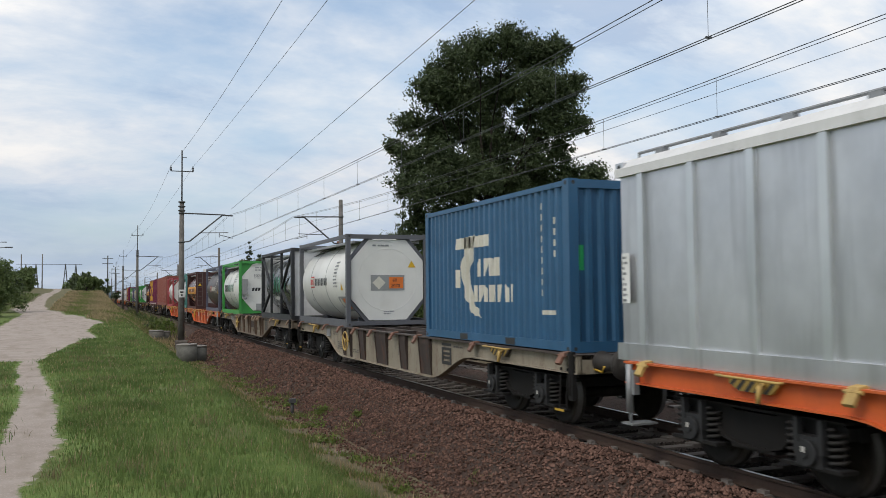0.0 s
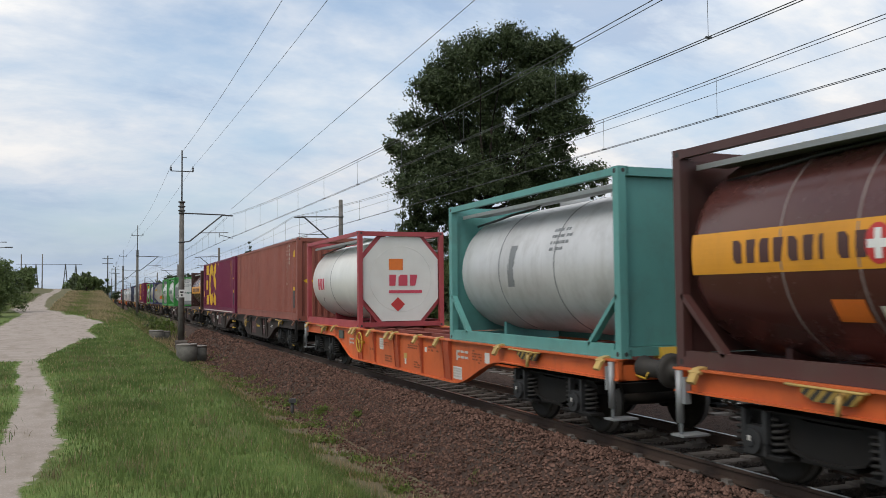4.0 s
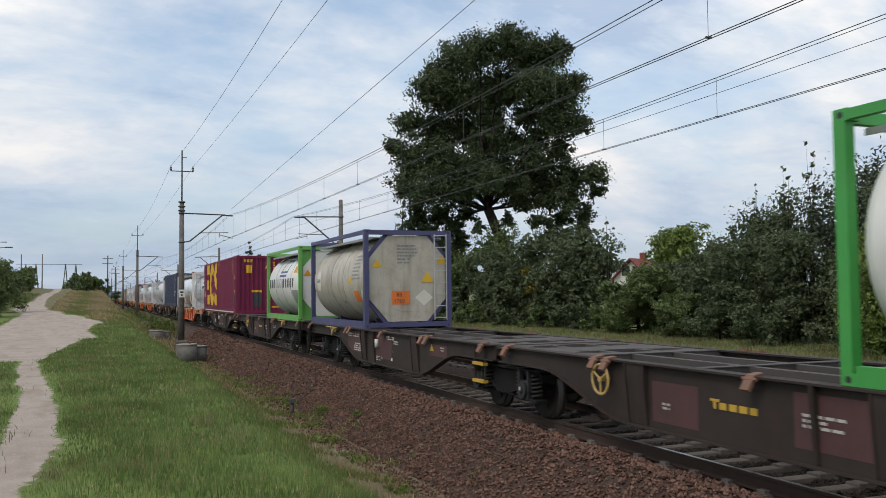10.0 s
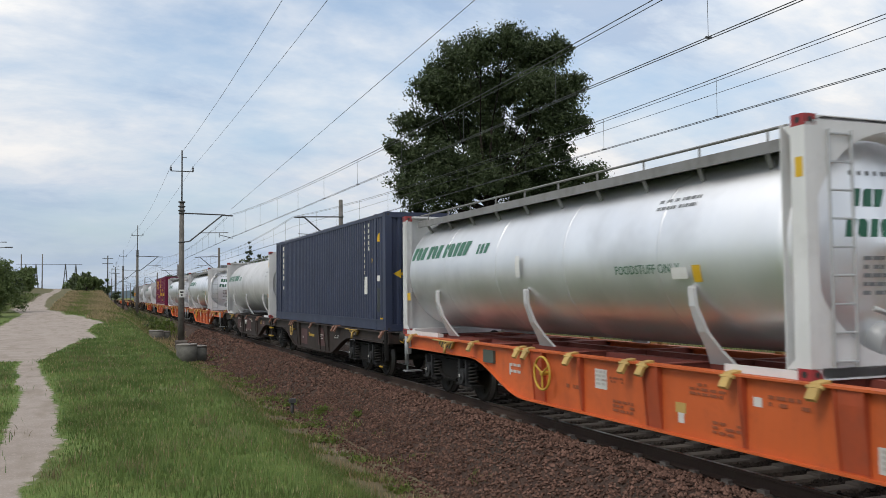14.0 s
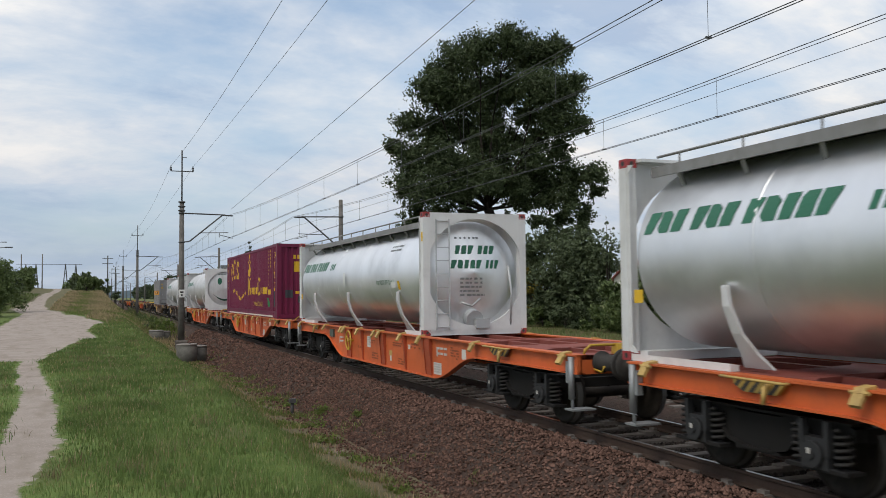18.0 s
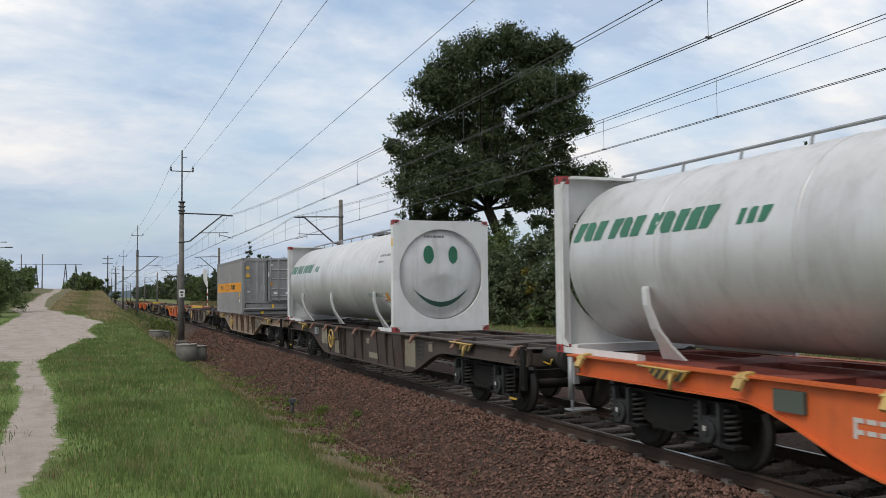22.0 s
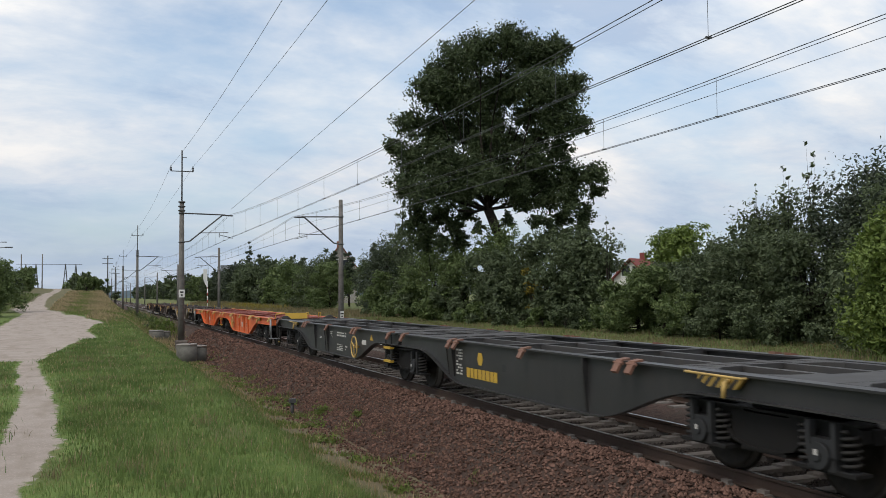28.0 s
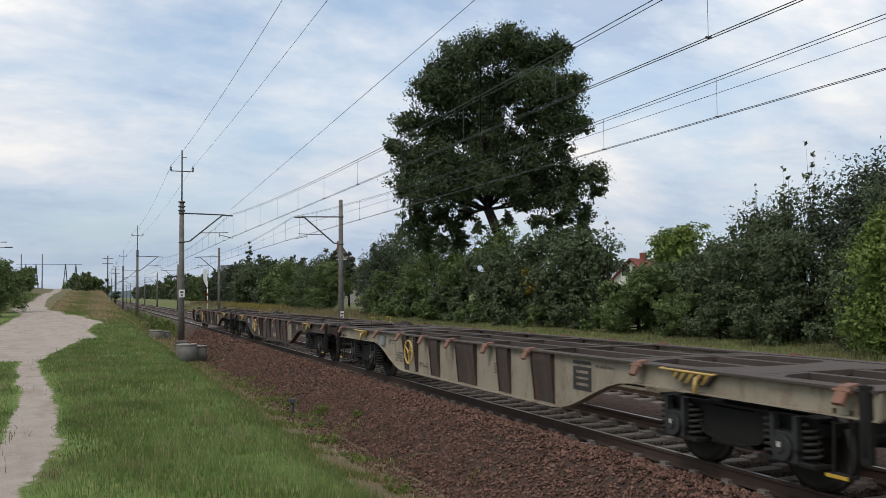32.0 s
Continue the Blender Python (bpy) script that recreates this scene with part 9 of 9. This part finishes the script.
# thorn sprays that stand out of the hedge top
for i, (x, y, top) in enumerate(((22.3, 25.4, 5.9), (22.4, 24.0, 6.3), (22.6, 23.0, 7.0), (22.5, 26.6, 4.9), (21.6, 34.2, 5.4))):
    g = ground_z(x, y)
    b = [(0.12 * math.sin(k * 2.1 + i), 0.1 * math.cos(k * 1.7), (top - g) * (0.62 + 0.055 * k), 0.26 - 0.024 * k, 1.2) for k in range(8)]
    grow("thorn_bush", "thin leafy thorn spray standing out of the hedge", "shrub", x, y, b, 420, 0.06, M_BUSH, 160 + i, 0.035, "trackside shrubs")
grow("yellowing_shrub", "shrub with yellowing autumn leaves in the hedge", "shrub", 20.9, 40.4, [(0.0, 0, 2.2, 0.55, 1.2), (0.3, 0.1, 1.5, 0.5, 1), (-0.3, 0, 2.7, 0.35, 1), (0.1, -0.1, 0.9, 0.5, 1)], 900, 0.075, M_YELLOW, 171, 0.05)
grow("walnut_tree", "round light green tree standing behind the hedge", "tree", 34.75, 46.7, clumps(random.Random(8), 4.4, 5.9, 18, 0.32, r=(0.14, 0.22)), 9000, 0.13, M_BUSH3, 77, 0.15)
grow("larch_tree", "thin feathery larch with drooping twigs", "tree", 25.2, 73.5, [(0.2 * math.sin(k), 0, 2 + k * 0.95, 1.75 - k * 0.16, 0.42) for k in range(10)], 4200, 0.075, M_BUSH, 78, 0.13, stretch=2.6)
# woods further along the line
rg = random.Random(5)
for i in range(44):
    y = 79 + i * 5.2 + rg.uniform(-2, 2)
    x = 22.5 + 0.012 * (y - 80) + rg.uniform(0, 4)
    h = rg.uniform(4.4, 6.6) if y < 130 else rg.uniform(5.5, 8.2)
    mt = rg.choice((M_BUSH, M_BUSH2, M_PINE, M_BUSH))
    grow("shrub", "dense green shrub in the belt of trees along the line", "shrub", x, y, clumps(random.Random(300 + i), h * 0.95, h, 13, 0.1, r=(0.14, 0.24)), 8500 if y < 130 else 3600, 0.105 if y < 130 else 0.2, mt, 300 + i, 0.12, "trees along the line")
for i in range(30):
    y = 96 + i * 6.4 + rg.uniform(-2, 2)
    x = 27 + 0.012 * (y - 100) + rg.uniform(0, 8)
    h = rg.uniform(6.4, 8.6) + 0.012 * (y - 90)
    grow("pine_tree", "dark pine standing in the belt of trees along the line", "tree", x, y, [(rg.uniform(-0.5, 0.5), rg.uniform(-0.5, 0.5), h * (0.40 + 0.09 * k), h * (0.15 - 0.018 * k), 0.8) for k in range(7)], 2200, 0.2, M_PINE, 500 + i, 0.13, "pines along the line")
grow("spruce_tree", "slim pointed spruce above the belt of trees", "tree", 30, 186, [(0, 0, 2.5 + k * 1.1, 1.9 - k * 0.17, 0.6) for k in range(10)], 2200, 0.22, M_PINE, 560, 0.16)
# young bushes on the slope down to the track
for i in range(20):
    y = 66 + i * 3.6 + rg.uniform(-1.2, 1.2)
    x = 4.5 - 0.012 * (y - 66) + rg.uniform(-0.6, 0.45)
    h = rg.uniform(0.8, 1.5)
    grow("shrub", "young green bush on the slope above the track", "shrub", x, y, clumps(random.Random(820 + i), h * 1.5, h, 8, 0.1, r=(0.2, 0.34)), 1500, 0.06, rg.choice((M_BUSH2, M_BUSH3, M_BUSH2)), 820 + i, 0.03, "bushes on the slope")
# the belt goes on towards the horizon
for i in range(26):
    y = 305 + i * 17 + rg.uniform(-5, 5)
    x = 24.5 + 0.012 * (y - 80) + rg.uniform(-2, 6)
    h = rg.uniform(7, 10)
    grow("shrub", "dense green tree in the far belt along the line", "shrub", x, y, clumps(random.Random(400 + i), h * 1.5, h, 9, 0.1, r=(0.2, 0.3)), 700, 0.6, rg.choice((M_BUSH, M_PINE)), 400 + i, 0.14, "trees along the line")
for i in range(30):
    y = 175 + i * 9 + rg.uniform(-4, 4)
    x = rg.uniform(-4.5, 2.5) - 0.02 * (y - 170)
    h = rg.uniform(1.8, 3.4)
    grow("shrub", "low dark shrub on the far bank beside the line", "shrub", x, y, clumps(random.Random(450 + i), h * 1.9, h, 8, 0.1, r=(0.2, 0.34)), 800, 0.24, rg.choice((M_BUSH, M_BUSH2)), 450 + i, 0.07, "shrubs on the rise")
for i in range(22):
    y = 190 + i * 8 + rg.uniform(-4, 4)
    x = -0.105 * y + rg.uniform(-9, 7)
    h = rg.uniform(3.4, 5.6)
    grow("shrub", "dark shrub in the thicket beyond the sandy track", "shrub", x, y, clumps(random.Random(480 + i), h * 1.6, h, 8, 0.1, r=(0.2, 0.3)), 900, 0.28, rg.choice((M_BUSH, M_BUSH2)), 480 + i, 0.09, "shrubs on the rise")
# shrubs beside the sandy track
LEFT = [(-10.6, 104, 4.2, 6), (-12.5, 112, 5.4, 7), (-9.2, 92, 1.8, 3.2), (-14, 122, 5, 7), (-10.2, 128, 3.2, 6), (-10.6, 150, 2.2, 5), (-12.5, 158, 3.2, 7), (-11.4, 172, 3.4, 5.5), (-12.5, 178, 3.6, 6), (-1.6, 158, 2.7, 5), (0.4, 166, 2.2, 4.5), (3.9, 72, 1.0, 1.5), (3.4, 78, 0.7, 1.5), (-6.9, 76, 4.4, 4.6), (-7.4, 70, 2.6, 3.0), (-8.6, 82, 3.4, 4.0), (-9.8, 112, 3.0, 5.0), (-10.4, 118, 2.6, 5.0), (-1.2, 142, 2.2, 5.2), (-8.2, 60, 0.9, 2.4), (-7.6, 64, 1.2, 2.4)]
for i, (x, y, h, w) in enumerate(LEFT):
    grow("shrub", "dark green shrub on the grassy rise beside the line", "shrub", x, y, clumps(random.Random(700 + i), w, h, 13, 0.1, r=(0.16, 0.28)), 8000 if y < 95 else 4500, 0.075 if y < 95 else 0.15, rg.choice((M_BUSH, M_BUSH2)), 700 + i, 0.08, "shrubs on the rise")
lawn()
tussocks()
verge_weeds()
rise_grass()
tall_grass("roadside_grass", "tufty green grass beyond the sandy track", M_GRASS, -16, -6.6, 40, 130, 16000, 0.15, 0.4, 0.05, 35)
tall_grass("verge_grass", "uncut mixed grass between the tracks and the hedge", M_HAY, 14.8, 21.5, 12, 60, 30000, 0.06, 0.24, 0.014, 37, False)
tall_grass("verge_green_grass", "green grass between the tracks and the hedge", M_GRASS, 14.8, 22.5, 12, 60, 26000, 0.06, 0.22, 0.016, 39, False)
tall_grass("far_verge_grass", "uncut grass along the far side of the line", M_HAY, 15.2, 24, 60, 180, 16000, 0.2, 0.6, 0.05, 41, False)
tall_grass("goldenrod", "yellow flowering goldenrod at the foot of the trees", M_YELLOW, 17.5, 21, 100, 135, 700, 0.5, 0.9, 0.05, 43, False)
for i, (x, y, h, w) in enumerate(((4.9, 20.6, 0.22, 0.6), (5.3, 21.8, 0.18, 0.5), (4.75, 18.2, 0.2, 0.7), (4.6, 16.0, 0.14, 0.5), (5.1, 24.6, 0.16, 0.5), (4.7, 26, 0.2, 0.8), (4.5, 13.4, 0.13, 0.45), (5.6, 19.4, 0.12, 0.3), (4.6, 30.5, 0.2, 0.8))):
    weed(x, y, bed_z(x, y), h, w, 40 + i)

# ------------------------------------------------------------------ small things beside the line
M_LID = rough_mat("cracked_concrete_lid", (0.19, 0.18, 0.165), (0.28, 0.26, 0.235), 4, 0.9, 0.5, 0.01)


M_SHAFT = rough_mat("grimy_shaft_concrete", (0.10, 0.098, 0.09), (0.17, 0.165, 0.15), 3, 0.9, 0.4, 0.01, 0.5, (0.07, 0.07, 0.062))


def manhole(x, y, r, h):
    z = ground_z(x, y)
    t = thing("manhole_shaft", "concrete manhole ring with a round lid in the grass", "manhole", "manhole shafts")
    t.location = (x, y, z)
    bm = bmesh.new()
    revolve(bm, [(-0.3, r), (h, r), (h, r - 0.08), (h - 0.1, r - 0.09)], (0, 0, 0), 2, 28)
    part("ring", bm, M_SHAFT, t)
    bm = bmesh.new()
    revolve(bm, [(h + 0.004, r * 1.02), (h + 0.07, r * 1.02), (h + 0.085, r * 0.97)], (0, 0, 0), 2, 28)
    part("lid", bm, M_LID, t)
    bm = bmesh.new()
    rod(bm, (r * 0.3, 0, h + 0.085), (r * 0.3, 0, h + 0.11), 0.05, 8)
    part("lid_knob", bm, M_IRON, t)


manhole(4.03, 43.0, 0.47, 0.80)
manhole(4.62, 43.5, 0.38, 0.66)
manhole(4.0, 64.5, 0.5, 0.72)
manhole(4.62, 65.2, 0.38, 0.6)

t = thing("marker_post", "short dark plastic marker post at the ballast's foot", "post")
t.location = (4.83, 23.0, bed_z(4.83, 23.0))
bm = bmesh.new()
rod(bm, (0, 0, -0.2), (0, 0, 0.42), 0.05, 10)
part("shaft", bm, M_BLACK, t)
bm = bmesh.new()
box(bm, -0.085, 0.085, -0.07, 0.07, 0.40, 0.5)
part("cap", bm, M_IRON, t)

M_SIGNALRED = paint("faded_red_paint", (0.35, 0.05, 0.04), 0.5, 0.2)
t = thing("railway_signal", "white railway signal on a red and white banded post", "signal")
t.location = (16.0, 138.5, -0.2)
bm = bmesh.new(); rod(bm, (0, 0, -0.5), (0, 0, 4.6), 0.075, 10); part("post", bm, M_WHITE, t)
for k in range(3):
    bm = bmesh.new(); rod(bm, (0, 0, 1.2 + k * 1.1), (0, 0, 1.7 + k * 1.1), 0.08, 10); part("red_band", bm, M_SIGNALRED, t)
bm = bmesh.new(); slab(bm, [(-0.42, 4.3), (-0.1, 3.6), (0.1, 3.6), (-0.05, 4.4), (-0.05, 6.4), (-0.62, 6.4), (-0.62, 4.9)], 1, -0.08, 0.08); part("signal_back", bm, M_WHITE, t, "white painted signal back plate")
bm = bmesh.new(); rod(bm, (0.1, 0, 4.5), (0.1, 0, 6.8), 0.03, 6); part("ladder_rail", bm, M_IRON, t)

M_RENDER = rough_mat("pale_house_render", (0.55, 0.54, 0.50), (0.66, 0.65, 0.62), 2, 0.9, 0.2, 0.01)
M_GREYRENDER = rough_mat("grey_house_render", (0.27, 0.25, 0.23), (0.36, 0.34, 0.31), 2, 0.9, 0.2, 0.01)
M_ROOFRED = rough_mat("red_roof_tiles", (0.17, 0.05, 0.045), (0.23, 0.07, 0.06), 6, 0.7, 0.4, 0.02)
M_ROOFBROWN = rough_mat("brown_roof_tiles", (0.17, 0.075, 0.05), (0.25, 0.11, 0.075), 6, 0.8, 0.4, 0.02)
M_ROOFGREY = rough_mat("grey_roof_sheet", (0.09, 0.10, 0.11), (0.15, 0.16, 0.17), 4, 0.7, 0.3, 0.02)
M_PANE = paint("dark_window_glass", (0.03, 0.035, 0.04), 0.1, 0.05)


def house(label, x, y, w, d, eaves, ridge, turn, wallmat, roofmat):
    t = thing("house", label, "house")
    t.matrix_basis = pose(x, y, ground_z(x, y) - 0.1, 0, 0, turn)
    bm = bmesh.new()
    slab(bm, [(-w / 2, 0), (w / 2, 0), (w / 2, eaves), (0, ridge - 0.15), (-w / 2, eaves)], 1, -d / 2, d / 2)
    part("wall", bm, wallmat, t)
    for s in (-1, 1):
        bm = bmesh.new()
        k = (ridge - eaves) / (w / 2)
        slab(bm, [(0, ridge), (s * (w / 2 + 0.5), eaves - 0.5 * k), (s * (w / 2 + 0.5), eaves - 0.5 * k + 0.2), (0, ridge + 0.2)], 1, -d / 2 - 0.5, d / 2 + 0.5)
        part("roof", bm, roofmat, t)
    for u, z in ((-w * 0.22, 1.2), (w * 0.22, 1.2), (-w * 0.15, eaves + 0.2), (w * 0.15, eaves + 0.2)):
        bm = bmesh.new()
        box(bm, u - 0.55, u + 0.55, -d / 2 - 0.04, -d / 2 + 0.02, z, z + 1.3)
        win = part("window", bm, M_WHITE, t)
        bm = bmesh.new()
        box(bm, u - 0.46, u + 0.46, -d / 2 - 0.05, -d / 2 - 0.035, z + 0.09, z + 1.21)
        part("pane", bm, M_PANE, win)
    bm = bmesh.new()
    box(bm, -0.3, 0.3, 0.5, 1.1, ridge - 0.6, ridge + 0.9)
    part("chimney", bm, roofmat, t)


house("white rendered house with a red tiled roof behind the hedge", 57.6, 84.5, 4.2, 5.0, 3.2, 5.3, -58, M_RENDER, M_ROOFRED)
house("grey rendered house gable with a brown tiled roof", 39.5, 149, 5.6, 9, 6.0, 10.0, -12, M_GREYRENDER, M_ROOFBROWN)
house("low house with a grey roof among the trees", 39, 262, 9, 9, 6.5, 10.2, 80, M_GREYRENDER, M_ROOFGREY)


def gantry():
    t = thing("line_gantry", "distant steel lattice gantry carrying power lines", "pylon")
    t.location = (0, 420, 0)
    for x in (-28.0, -24.0, -12.2, -8.0):
        bm = bmesh.new()
        for s in (-1, 1):
            beam(bm, (x + s * 1.6, -1, -1), (x, 0, 16.6), 0.28, 0.28)
            beam(bm, (x + s * 1.6, 1.4, -1), (x, 0, 16.6), 0.28, 0.28)
        for k in range(4):
            z = 3 + 3.2 * k
            u = 1.6 * (1 - (z + 1) / 17.6)
            beam(bm, (x - u, 0, z), (x + u, 0, z), 0.2, 0.2)
        part("leg", bm, M_IRON, t)
    bm = bmesh.new()
    beam(bm, (-32, 0, 16.6), (-5.5, 0, 16.6), 0.14, 0.16)
    part("crossbeam", bm, M_IRON, t)
    for x in (-29.8, -21.5):
        bm = bmesh.new()
        rod(bm, (x, 0, -1), (x, 0, 21), 0.3, 8, 0.2)
        part("pole", bm, M_MAST, t)


gantry()
for x, y, top in ((2.2, 180, 10.0), (4.4, 222, 9.2)):
    z = ground_z(x, y)
    t = thing("line_pole", "distant dark line pole with two crossarms", "pole", "line poles")
    t.location = (x, y, z)
    bm = bmesh.new(); rod(bm, (0, 0, -0.4), (0, 0, top - z), 0.14, 8, 0.1); part("pole", bm, M_IRON, t)
    for k in (0.5, 1.5):
        bm = bmesh.new(); box(bm, -0.95, 0.95, -0.06, 0.06, top - z - k - 0.1, top - z - k); part("crossarm", bm, M_IRON, t)
for x, y, h in ((-13.4, 130, 5.7), (-20.5, 205, 9.5)):
    t = thing("street_lamp", "grey street lamp with a long curved arm", "street lamp", "street lamps")
    t.location = (x, y, ground_z(x, y))
    bm = bmesh.new(); rod(bm, (0, 0, -0.3), (0, 0, h - 0.5), 0.09, 8, 0.06); part("pole", bm, M_IRON, t)
    bm = bmesh.new(); tube(bm, [(0, 0, h - 0.6), (0.25, 0, h - 0.2), (1.6, 0, h), (2.3, 0, h + 0.05)], 0.05, 6); part("arm", bm, M_IRON, t)
    bm = bmesh.new(); box(bm, 2.2, 3.1, -0.15, 0.15, h - 0.02, h + 0.14); part("lamp_head", bm, M_IRON, t)

# far woods along the horizon, distance haze put into their pale blue-green colour
M_FARWOODS = rough_mat("far_woods_painted_haze", (0.085, 0.12, 0.145), (0.115, 0.15, 0.17), 0.02, 1.0, 0.1, 0.5)
rg = random.Random(9)
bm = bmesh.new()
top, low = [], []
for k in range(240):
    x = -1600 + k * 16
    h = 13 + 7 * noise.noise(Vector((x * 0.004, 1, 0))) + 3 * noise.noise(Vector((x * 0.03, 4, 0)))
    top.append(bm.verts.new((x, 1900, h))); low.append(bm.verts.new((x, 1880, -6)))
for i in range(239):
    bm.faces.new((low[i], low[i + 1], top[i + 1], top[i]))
tagged(part("backdrop", bm, M_FARWOODS), "far horizon woods with distance haze painted into their blue-green colour", "woods", kind="structure")

motions()
